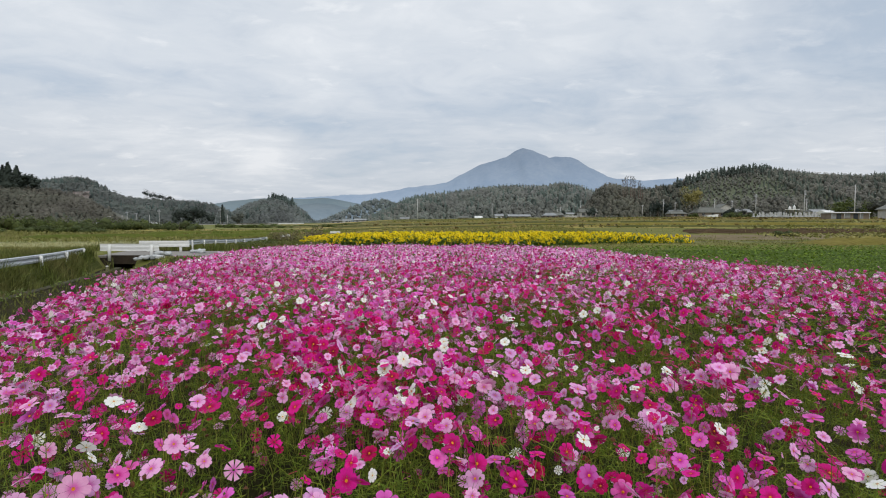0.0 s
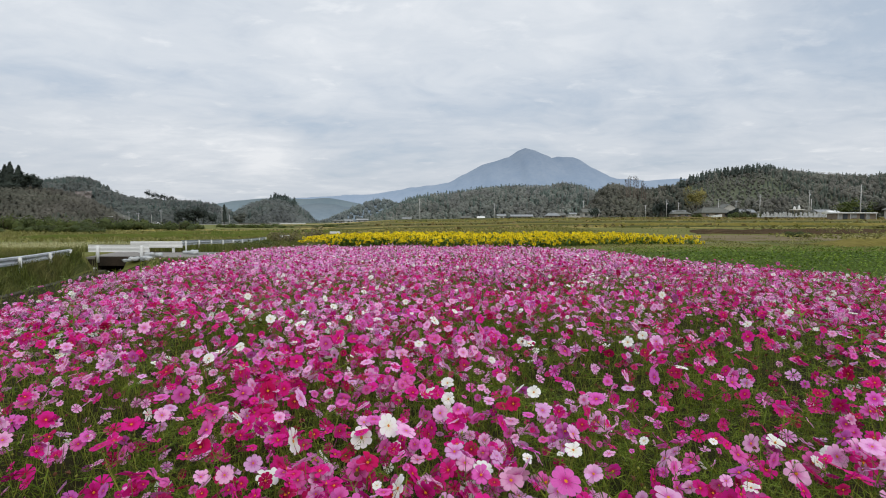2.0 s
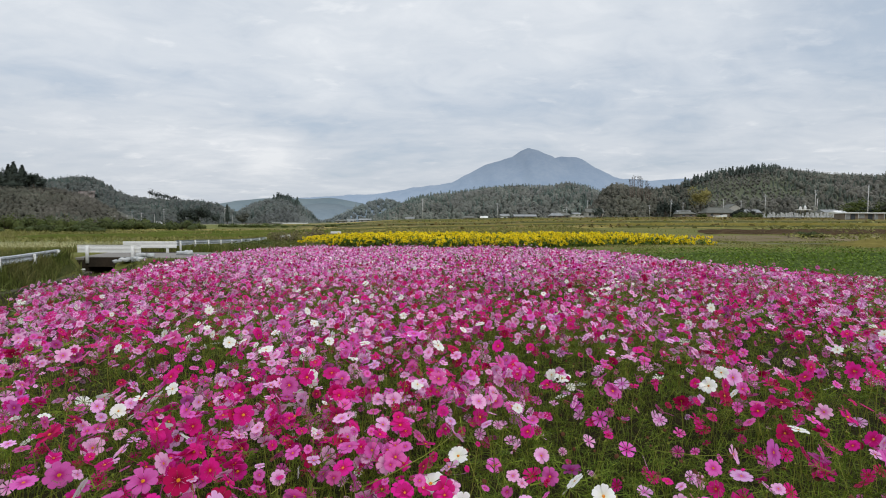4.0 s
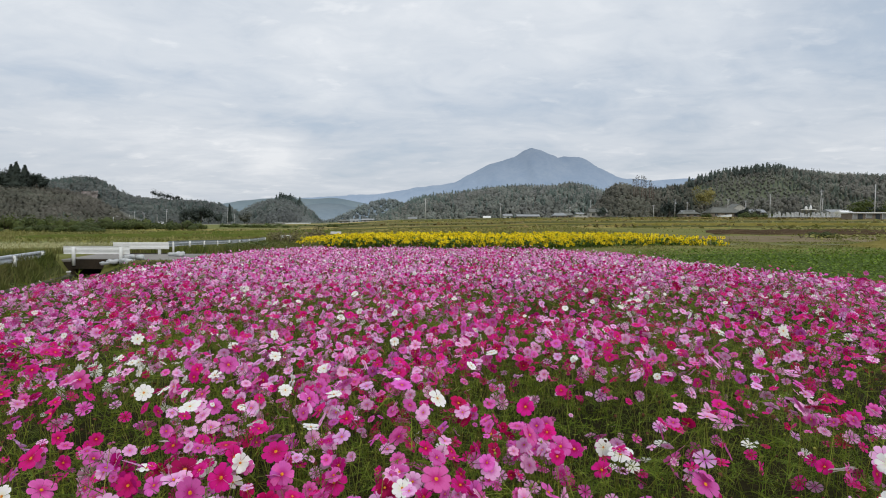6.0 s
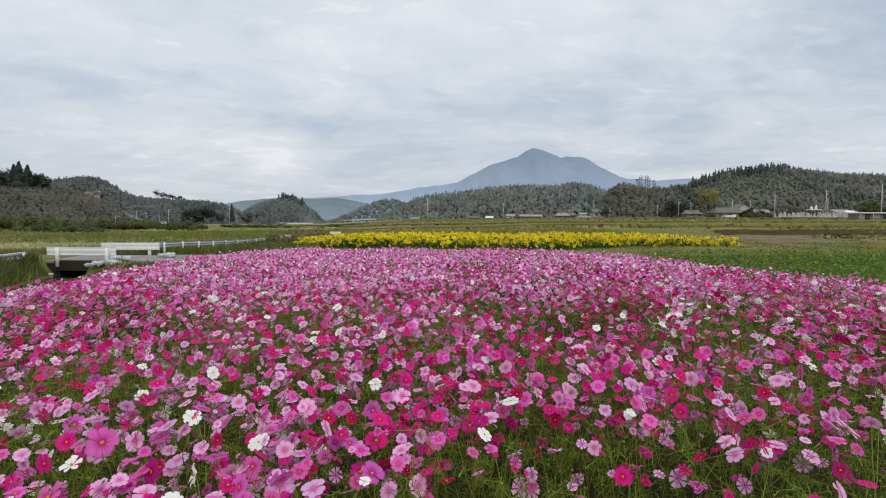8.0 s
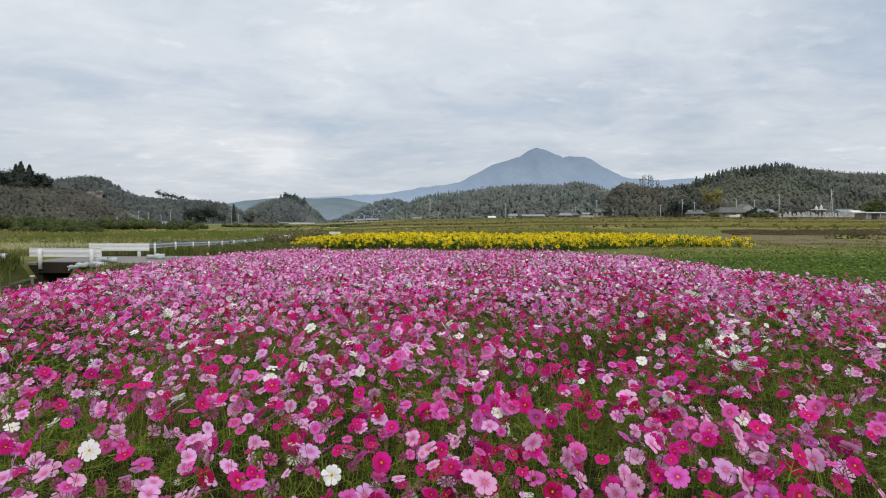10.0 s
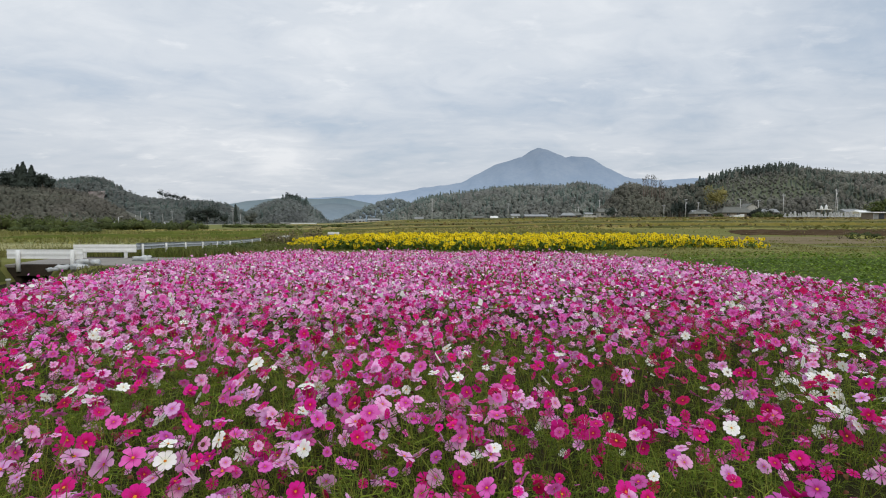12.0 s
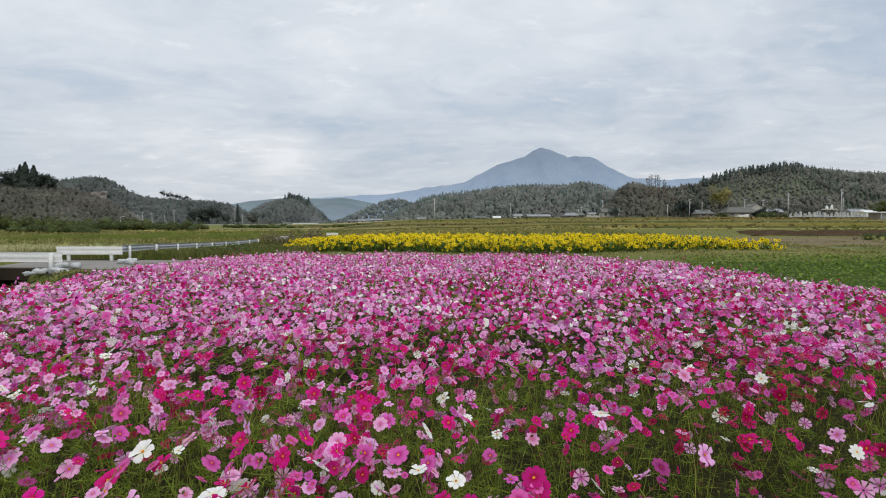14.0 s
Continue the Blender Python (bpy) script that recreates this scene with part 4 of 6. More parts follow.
# lush bank beside the channel, weeds on the flower side
x, y = scatter(-26, -7.5, 5, 26, 250)
off = x - lip_x(y)
k = (off < -1.75 - 0.25 * step(22, 25, y)) & (off > -4.2) & (y < 25.8)
k |= (off > -0.25 + 1.3 * step(20, 21.5, y)) & (x < np.interp(y, LEFT_Y, LEFT_X) + 0.2) & (rng.uniform(0, 1, len(x)) < 0.22)
x, y, off = x[k], y[k], off[k]
tuft = 0.75 + 0.35 * soft_noise(x, y, 2.2, 41)
h = np.where(off < 0, rng.uniform(0.34, 0.66, len(x)) * np.clip(tuft, 0.5, 1.2) * np.where(off < -2.5, 0.8, 1.0) * (1 - 0.35 * step(23.5, 25.5, y)), rng.uniform(0.05, 0.2, len(x)))
blades(gb, x, y, h, 0, rng, 0.75, 0.016)
# tall tufts where the bank meets the bridge
x, y = scatter(-23, -17.4, 21.5, 26.1, 120)
blades(gb, x, y, rng.uniform(0.25, 0.6, len(x)), 0, rng, 0.7, 0.018)
# meadow beyond the rail
x, y = scatter(-50, -14, 14, 42, 26)
k = (x - lip_x(y) < -3.9) & ~((y > 26) & (y < 30.8))
blades(gb, x[k], y[k], rng.uniform(0.15, 0.4, k.sum()), 1, rng, 0.5, 0.028)
# beyond the bridge and beside the second rail
x, y = scatter(-22, -8, 30.9, 60, 55)
k = x < -8.6 - 0.05 * (y - 30)
blades(gb, x[k], y[k], rng.uniform(0.25, 0.65, k.sum()), 0, rng, 0.5, 0.024)
# grass between flowers, sunflowers and bare field
x, y = scatter(-9, 42, 29.6, 48, 26)
k = (y < sun_front(np.clip(x, -11, 17.8))) | (x > 18)
k &= ~((x > 5.6) & (y < 31))
blades(gb, x[k], y[k], rng.uniform(0.03, 0.11, k.sum()) * (1 + 0.8 * soft_noise(x[k], y[k], 1.2, 51).clip(-0.8, 1)), 1, rng, 2.0, 0.035)
x, y = scatter(18, 90, 43, 76, 5)
k = rng.uniform(0, 1, len(x)) < 0.1 + 0.9 * ((x > 46) & (y > 58))
blades(gb, x[k], y[k], rng.uniform(0.08, 0.2, k.sum()) * (1 + 0.7 * soft_noise(x[k], y[k], 0.9, 52).clip(-0.8, 1)), 1, rng, 1.1, 0.04)
x, y = scatter(-30, 40, 52, 95, 6)
k = ~((x > 19) & (y > 48))
blades(gb, x[k], y[k], rng.uniform(0.15, 0.4, k.sum()), 1, rng, 0.6, 0.05)
x, y = scatter(-100, -15, 60, 100, 4)
blades(gb, x, y, rng.uniform(0.2, 0.55, len(x)) * (1 + 0.5 * soft_noise(x, y, 0.5, 53).clip(-0.8, 1)), 1, rng, 0.7, 0.06)
tagged(new("rough_grass", gb.mesh("rough_grass", [M_BANK, M_GRASS])), "rough green and yellowing grass", "grass", kind="stuff")
pb = Batch()
x, y = scatter(-85, -20, 43, 55, 26)
half = rng.uniform(0, 1, len(x)) < 0.68
blades(pb, x[half], y[half], rng.uniform(0.22, 0.5, half.sum()), 0, rng, 0.9, 0.022)
blades(pb, x[~half], y[~half], rng.uniform(0.2, 0.42, (~half).sum()), 1, rng, 0.8, 0.028)
tagged(new("pale_meadow_grass", pb.mesh("pale_meadow_grass", [M_PLUME, M_GRASS])), "pale dry meadow grass with whitish plumes", "grass", kind="stuff")


# ---------- channel, bridge and rails ----------
def lip_run():
    """The concrete edge along the channel, in lengths."""
    ys = np.linspace(-4.6, 21.0, 13)
    edge = tagged(empty("channel_edge"), "weathered grey concrete edge of the drainage channel", "kerb", kind="structure")
    for a, b in zip(ys, ys[1:]):
        bm = bmesh.new()
        vs = []
        for yy, g in ((a + 0.008, 0), (b - 0.008, 0)):
            x = lip_x(yy)
            for dx, z in ((-0.16, -1.1), (0.10, -1.1), (0.10, 0.05), (-0.16, 0.05)):
                vs.append(bm.verts.new((x + dx, yy, z)))
        for i in range(4):
            bm.faces.new((vs[i], vs[(i + 1) % 4], vs[4 + (i + 1) % 4], vs[4 + i]))
        bm.faces.new(vs[:4][::-1])
        bm.faces.new(vs[4:])
        bmesh.ops.bevel(bm, geom=bm.edges, offset=0.015, segments=1, affect="EDGES")
        part("kerb_stone", bm, M_LIP, edge)


lip_run()
# near-black strip over the channel's bottom and lower slope
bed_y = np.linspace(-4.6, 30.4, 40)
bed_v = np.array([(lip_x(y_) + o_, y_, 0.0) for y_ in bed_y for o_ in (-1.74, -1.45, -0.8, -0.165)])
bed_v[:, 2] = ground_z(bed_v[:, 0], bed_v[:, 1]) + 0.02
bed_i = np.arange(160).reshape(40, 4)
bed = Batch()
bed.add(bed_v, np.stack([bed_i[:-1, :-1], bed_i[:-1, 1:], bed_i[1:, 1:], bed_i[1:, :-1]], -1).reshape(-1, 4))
tagged(new("channel_bed", smooth(bed.mesh("channel_bed", [M_DARKCONC]))), "dark bed of the drainage channel", "channel", kind="structure")
DECK = 0.17


def bridge():
    root = tagged(empty("road_bridge"), "narrow grey road slab bridging the drainage channel", "bridge", kind="structure")
    part("deck", box(-20.5, -8.6, 26.35, 30.75, DECK - 0.10, DECK, 0.01), M_ASPHALT, root)
    part("girder", box(-17.1, -14.7, 26.2, 26.6, DECK - 0.42, DECK + 0.02, 0.015), M_DARKCONC, root, "dark brown concrete girder")
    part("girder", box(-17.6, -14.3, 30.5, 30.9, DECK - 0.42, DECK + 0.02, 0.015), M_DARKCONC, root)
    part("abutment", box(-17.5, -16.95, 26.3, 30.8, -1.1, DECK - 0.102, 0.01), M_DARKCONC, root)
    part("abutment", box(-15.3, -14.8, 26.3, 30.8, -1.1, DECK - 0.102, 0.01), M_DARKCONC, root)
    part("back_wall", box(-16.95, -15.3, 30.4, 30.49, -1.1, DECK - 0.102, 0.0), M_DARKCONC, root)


bridge()


def beam_profile(h):
    """A corrugated rail's cross-section: offset, height."""
    t = 0.004
    d = 0.014 if h > 0.33 else 0.055
    front = [(0.0, -h / 2), (d * 0.9, -h * 0.42), (d, -h * 0.22), (d * 0.2, -h * 0.08), (0.0, 0), (d * 0.2, h * 0.08), (d, h * 0.22), (d * 0.9, h * 0.42), (0.0, h / 2)]
    return front + [(a - t * 3, b) for a, b in front[::-1]]


def rail(name, pts, mat, post_mat, label, posts, height=0.62, h=0.30, boxy=False, group="", post_r=0.06, flip=1):
    """A guard rail along pts (x, y, ground z): one beam, and posts standing at given fractions."""
    root = tagged(empty(name), label, "guard rail", group, "")
    bm = bmesh.new()
    P = [Vector((x, y, z + height)) for x, y, z in pts]
    prof = [(-0.06, -h / 2), (0.06, -h / 2), (0.06, h / 2), (-0.06, h / 2)] if boxy else beam_profile(h)
    rings = []
    for i, p in enumerate(P):
        way = (P[min(i + 1, len(P) - 1)] - P[max(i - 1, 0)]).normalized()
        side = Vector((way.y, -way.x, 0)).normalized()
        rings.append([bm.verts.new(p + side * a + Vector((0, 0, b))) for a, b in prof])
    n = len(prof)
    for a, b in zip(rings, rings[1:]):
        for k_ in range(n):
            bm.faces.new((a[k_], a[(k_ + 1) % n], b[(k_ + 1) % n], b[k_]))
    bm.faces.new(rings[0])
    bm.faces.new(rings[-1][::-1])
    bmesh.ops.recalc_face_normals(bm, faces=bm.faces)
    part("beam", bm, mat, root)
    for f in posts:
        s_ = f * (len(P) - 1)
        i = min(int(s_), len(P) - 2)
        p = P[i].lerp(P[i + 1], s_ - i)
        g = pts[i][2] + (pts[i + 1][2] - pts[i][2]) * (s_ - i)
        way = (P[i + 1] - P[i]).normalized()
        side = Vector((way.y, -way.x, 0)).normalized()
        b_ = p - side * (0.02 + post_r) * flip
        bm = tube([(b_.x, b_.y, g - 0.25), (b_.x, b_.y, g + height + h * 0.34), (b_.x, b_.y, g + height + h * 0.38)], [post_r, post_r, post_r * 0.6], 10)
        post = part("post", bm, post_mat, root, "white painted steel post")
        part("bracket", box(b_.x - 0.04, b_.x + 0.04, b_.y - 0.04, b_.y + 0.04, g + height - 0.06, g + height + 0.06, 0.008), mat, post)
    return root


ys = np.linspace(-3, 25.4, 12)
rail("guard_rail", [(lip_x(y_) - 2.42 - 0.1 * step(18, 25.4, y_), y_, 0.05 - 0.07 * step(18, 25.4, y_)) for y_ in ys], M_GALV, M_WHITE, "galvanised corrugated guard rail on white posts beside the channel", [0.985 - i / 9.6 for i in range(10)], 0.50, 0.30, flip=-1)
rail("bridge_rail", [(-14.45, 26.27, DECK), (-16.0, 26.27, DECK), (-17.45, 26.27, DECK)], M_WHITE, M_WHITE, "worn white bridge rail on two white posts", [0.11, 0.82], 0.44, 0.36, group="white bridge rails", post_r=0.075)
rail("bridge_rail", [(-17.68, 30.05, DECK - 0.08), (-16.2, 30.15, DECK - 0.08), (-14.84, 30.22, DECK - 0.08)], M_WHITE, M_WHITE, "worn white bridge rail on two white posts", [0.15, 0.80], 0.53, 0.36, group="white bridge rails", post_r=0.075)
rail("guard_rail", [(-19.85, 58.2, -0.5), (-19.3, 53, -0.5), (-18.6, 47.5, -0.4), (-17.7, 42, -0.25), (-16.5, 36, -0.05), (-15.05, 30.6, 0.1)], M_GALV, M_WHITE, "galvanised guard rail on white posts leading away along the road", [0.01, 0.12, 0.24, 0.36, 0.48, 0.6, 0.72, 0.84, 0.98], 0.60, 0.30, post_r=0.055)
rail("guard_rail", [(-20.15, 64.2, -0.5), (-20.6, 69.5, -0.55)], M_WHITE, M_WHITE, "short white rail in the grass", [0.05, 0.95], 0.60, 0.3)


def sandbag(x, y, z, l, w_, h, yaw, blue):
    bm = bmesh.new()
    bmesh.ops.create_uvsphere(bm, u_segments=16, v_segments=10, radius=1)
    for v_ in bm.verts:
        c = v_.co
        c.x, c.y, c.z = [math.copysign(abs(a) ** 0.75, a) for a in c]
        c.z = max(c.z, -0.7)
        d = 0.34 * noise.noise(Vector(c) * 1.5 + Vector((x * 3, y, 0))) + 0.16 * noise.noise(Vector(c) * 4 + Vector((x, y, 2)))
        c += Vector((c.x, c.y, c.z * 1.4)) * d
        c.x, c.y, c.z = c.x * l / 2, c.y * w_ / 2, c.z * h / 2
    for f in bm.faces:
        f.smooth = True
    ob = tagged(part("sandbag", bm, M_BAG), "crumpled whitish sandbag lying beside the bridge rail", "sandbag", "sandbags at the bridge")
    ob.matrix_basis = pose(x, y, z + h * 0.33, 0, 0, yaw)
    return ob


for q in [(-15.05, 26.0, 0.02, 0.5, 0.3, 0.24, 10), (-14.6, 26.1, 0.03, 0.46, 0.32, 0.26, -20), (-14.25, 26.0, 0.03, 0.46, 0.3, 0.22, 35), (-14.45, 26.25, 0.22, 0.46, 0.3, 0.22, 15), (-14.1, 26.45, DECK, 0.42, 0.3, 0.24, -10), (-13.9, 28.9, DECK, 0.5, 0.32, 0.2, 12), (-13.4, 28.6, DECK, 0.52, 0.36, 0.28, -15), (-15.25, 25.75, 0.0, 0.36, 0.25, 0.16, 60)]:
    sandbag(*q, 0)
bm = tube([(-16.3, 25.0, -1.05), (-16.3, 25.0, -0.3), (-16.3, 25.0, -0.28)], [0.055, 0.055, 0.02], 8)
mp = tagged(empty("marker_post"), "short pale marker post in the channel", "post")
part("shaft", bm, M_CONCRETE, mp)
part("cap", box(-16.36, -16.24, 24.94, 25.06, -0.28, -0.22, 0.01), M_WHITE, mp)
# white board behind the sunflowers
bd = tagged(empty("notice_board"), "small blank white board behind the sunflowers", "sign")
part("board", box(-10.75, -9.8, 49.2, 49.23, 0.82, 1.02, 0.004), M_WHITE, bd)
for x_ in (-10.6, -9.95):
    part("leg", tube([(x_, 49.26, -0.1), (x_, 49.26, 1.05)], 0.025, 8), M_WOODWALL, bd)


# ---------- hills, woods, mountain ----------
def hill(name, dist, depth, crest, mat, label, drop=5.0, rows=14, wob=2.0, base=-3.0, cols=90, category="hill", freq=0.02):
    """A ridge whose crest follows (x, z) at y = dist, falling to the plain in front and behind."""
    xs = np.linspace(crest[0][0], crest[-1][0], cols)
    cz = np.interp(xs, [c[0] for c in crest], [c[1] for c in crest])
    ker = np.array([1, 2, 3, 2, 1]) / 9
    cz = (np.convolve(np.pad(cz, 2, mode="edge"), ker, "valid") if cols < 200 else cz) - drop
    vs = np.linspace(-1, 1, rows)
    X, V = np.meshgrid(xs, vs)
    shape = np.cos(V * math.pi / 2) ** 0.8
    Y = dist + V * depth + 6 * np.sin(X * 0.05)
    Z = base + (cz[None] - base) * shape
    r = np.array([[noise.fractal(Vector((X[i, j] * freq, Y[i, j] * freq * 0.5, dist)), 1.0, 2.0, 3) for j in range(cols)] for i in range(rows)])
    Z = Z + wob * r * shape * np.clip(np.abs(V) * 2.2 - 0.04, 0, 1)
    idx = np.arange(rows * cols).reshape(rows, cols)
    f = np.stack([idx[:-1, :-1], idx[:-1, 1:], idx[1:, 1:], idx[1:, :-1]], -1).reshape(-1, 4)
    b = Batch()
    b.add(np.stack([X, Y, Z], -1).reshape(-1, 3), f)
    tagged(new(name, smooth(b.mesh(name, [mat]))), label, category, kind="structure")
    return xs, cz, dist, depth, base


def hill_point(h, u, v):
    """A point of a hill: u along 0..1, v from foot -1 to crest 0."""
    xs, cz, dist, depth, base = h
    x = xs[0] + u * (xs[-1] - xs[0])
    c = np.interp(x, xs, cz)
    return np.stack([x, dist + v * depth + 6 * np.sin(x * 0.05), base + (c - base) * np.cos(v * math.pi / 2) ** 0.8], -1)


def crown_round(n, r):
    """Leaf clumps spread through an uneven, lobed crown of unit size."""
    lobes = r.normal(0, 0.45, (7, 3)) * np.array([1, 1, 0.7])
    c = lobes[r.integers(0, 7, n)]
    d = r.normal(0, 1, (n, 3))
    d /= np.linalg.norm(d, axis=1)[:, None]
    return c + d * r.uniform(0.25, 0.5, (n, 1)), d


def crown_cone(n, r):
    t = r.uniform(0, 1, n) ** 1.3
    a = r.uniform(0, 6.3, n)
    rad = (1 - t) * 0.42 * r.uniform(0.55, 1.1, n) + 0.02
    return np.stack([rad * np.cos(a), rad * np.sin(a), t * 2.2 - 1.0], -1), np.stack([np.cos(a), np.sin(a), np.full(n, 0.5)], -1)


def clump_batch(b, pos, size, mat, r, upright=0.0):
    """Small bent leaf clumps (two triangles) at the given places."""
    n = len(pos)
    v = np.array([(-0.5, -0.2, -0.1), (0.5, -0.3, 0.1), (0.1, 0.6, 0.15), (-0.4, 0.5, -0.25)])
    b.spread(v, np.array([(0, 1, 2, 3)]), turns(r.uniform(0, 6.3, n), r.normal(0.4, 0.6, n), r.uniform(0, 6.3, n), size * r.uniform(0.6, 1.4, n)), pos, mat)


def lump(seed, rough=0.42):
    """An uneven leafy dome of unit size, open below."""
    bm = bmesh.new()
    bmesh.ops.create_icosphere(bm, subdivisions=1, radius=1)
    for v_ in bm.verts:
        c = v_.co.copy()
        q = c * 1.5 + Vector((seed * 7.3, seed * 1.9, 3.1))
        v_.co = c * (0.92 + rough * noise.noise(q) + rough * 0.5 * noise.noise(q * 2.7))
        v_.co.z = max(v_.co.z, -0.55)
    bmesh.ops.delete(bm, geom=[f for f in bm.faces if f.calc_center_median().z < -0.5], context="FACES")
    bm.verts.index_update()
    v = np.array([tuple(v_.co) for v_ in bm.verts])
    f = np.array([[v_.index for v_ in q.verts] for q in bm.faces])
    bm.free()
    return v, f


def spire(seed):
    """An uneven conifer's outline of unit height and unit base radius, boughs in ragged tiers."""
    r = np.random.default_rng(900 + seed)
    n, v, f = 9, [], []
    tiers = [(0.0, 0.72), (0.10, 1.0), (0.32, 0.66), (0.38, 0.80), (0.60, 0.42), (0.66, 0.53), (0.84, 0.20)]
    for z, rad in tiers:
        for k in range(n):
            a = 2 * math.pi * k / n + 0.3 * z
            q = rad * r.uniform(0.72, 1.15)
            v.append((q * math.cos(a), q * math.sin(a), z + r.uniform(-0.03, 0.03)))
    for i in range(len(tiers) - 1):
        for k in range(n):
            a, b_, c, d = i * n + k, i * n + (k + 1) % n, (i + 1) * n + (k + 1) % n, (i + 1) * n + k
            f += [(a, b_, c), (a, c, d)]
    v.append((0, 0, 1.0))
    f += [((len(tiers) - 1) * n + k, (len(tiers) - 1) * n + (k + 1) % n, len(v) - 1) for k in range(n)]
    return np.array(v), np.array(f)


LUMPS, SPIRES = [lump(i) for i in range(8)], [spire(i) for i in range(6)]


def stretched(yaw, wide, tall):
    """Matrices (N, 3, 3): a turn about z with its own width and height."""
    m = turns(yaw, np.zeros_like(yaw), np.zeros_like(yaw), np.ones_like(yaw))
    return m * np.stack([wide, wide, tall], -1)[:, None, :]


def clump_on(b, pos, way, size, mat, r):
    """Small leaf clumps that face along the given ways, with some scatter."""
    n = len(pos)
    z = way / np.linalg.norm(way, axis=1)[:, None] + r.normal(0, 0.22, (n, 3))
    z /= np.linalg.norm(z, axis=1)[:, None]
    x = np.cross(z, r.normal(0, 1, (n, 3)))
    x /= np.linalg.norm(x, axis=1)[:, None] + 1e-9
    lin_ = np.stack([x, np.cross(z, x), z], -1) * (size * r.uniform(0.6, 1.5, n))[:, None, None]
    v = np.array([(-0.68, -0.45, -0.12), (0.68, -0.42, 0.0), (0.05, 0.78, -0.06)])
    b.spread(v, np.array([(0, 1, 2)]), lin_, pos, mat)


def leafy_dome(b, at_, wide, tall, n, size, r, seed):
    """One bough's worth of crown: a dark core under a skin of leaf clumps."""
    b.spread(*LUMPS[seed % 8], stretched(np.array([seed * 1.7]), np.array([wide * 0.86]), np.array([tall * 0.86])), np.array([at_]), 0)
    d = r.normal(0, 1, (n, 3)) + np.array([0, 0, 0.35])
    d /= np.linalg.norm(d, axis=1)[:, None]
    k_ = np.array([wide, wide, tall])
    clump_on(b, np.array(at_) + d * k_ * r.uniform(0.78, 1.12, (n, 1)), d / k_, np.full(n, size), 0, r)


def wood(name, points, kinds, heights, r, label, mats, fringe=11):
    """Far trees on a slope: leafy domes, ragged spires, and pines on bare trunks, each with a fringe of loose leaf clumps."""
    b = Batch()
    P, H, K = np.asarray(points), np.asarray(heights), np.asarray(kinds)
    n = len(P)
    pick, yaw, fat = np.arange(n), r.uniform(0, 6.3, n), r.uniform(0.85, 1.2, n)
    up_ = np.array([0, 0, 1.0])
    for j, (v, f) in enumerate(LUMPS):
        q = (K == "round") & (pick % 8 == j)
        # material 5 is the darker core colour, painted shade inside the crowns
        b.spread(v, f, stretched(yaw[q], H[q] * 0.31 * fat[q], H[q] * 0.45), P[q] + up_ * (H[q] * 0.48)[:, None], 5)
    for j, (v, f) in enumerate(SPIRES):
        q = (K == "cone") & (pick % 6 == j)
        b.spread(v, f, stretched(yaw[q], H[q] * 0.19 * fat[q], H[q] * 0.97), P[q], 0)
        q = (K == "pine") & (pick % 6 == j)
        b.spread(v, f, stretched(yaw[q], H[q] * 0.12 * fat[q], H[q] * 0.56), P[q] + up_ * (H[q] * 0.42)[:, None], 0)
    t = np.nonzero(K == "pine")[0]
    tv = np.array([(-0.016, 0, -0.1), (0.016, 0, -0.1), (0.011, 0, 0.6), (-0.011, 0, 0.6), (0, -0.016, -0.1), (0, 0.016, -0.1), (0, 0.011, 0.6), (0, -0.011, 0.6)])
    b.spread(tv, np.array([(0, 1, 2, 3), (4, 5, 6, 7)]), np.eye(3)[None] * H[t][:, None, None], P[t], 2)
    i = np.repeat(np.nonzero(K == "round")[0], fringe)
    d = r.normal(0, 1, (len(i), 3)) + np.array([0, -0.5, 0.7])
    d /= np.linalg.norm(d, axis=1)[:, None]
    lobed = 0.47 * (1 + 0.16 * np.sin(d[:, 0] * 5 + i) * np.sin(d[:, 2] * 5 + i * 1.7)) * r.uniform(0.9, 1.1, len(i))
    clump_on(b, P[i] + (d * lobed[:, None] * np.stack([fat[i] * 0.76, fat[i] * 0.76, np.full(len(i), 1.06)], -1) + up_ * 0.48) * H[i][:, None], d * 0.4 + np.array([0, -0.25, 0.6]), H[i] * 0.135, np.where(pick[i] % 3 == 0, 4, 1), r)
    i = np.repeat(np.nonzero((K == "cone") | (K == "pine"))[0], fringe)
    a, e = r.uniform(0, 6.3, len(i)), r.uniform(0.0, 1.0, len(i)) ** 1.25
    lo, wd = np.where(K[i] == "pine", 0.42, 0.0), np.where(K[i] == "pine", 0.16, 0.24)
    off = np.stack([np.cos(a) * (1.03 - e) * wd, np.sin(a) * (1.03 - e) * wd, lo + e * (1 - lo)], -1) * r.uniform(0.85, 1.1, (len(i), 1))
    clump_on(b, P[i] + off * H[i][:, None], np.stack([np.cos(a), np.sin(a), np.full(len(i), 0.6)], -1), H[i] * 0.085, 0, r)
    return tagged(new(name, smooth(b.mesh(name, mats))), label, "woods", kind="stuff")


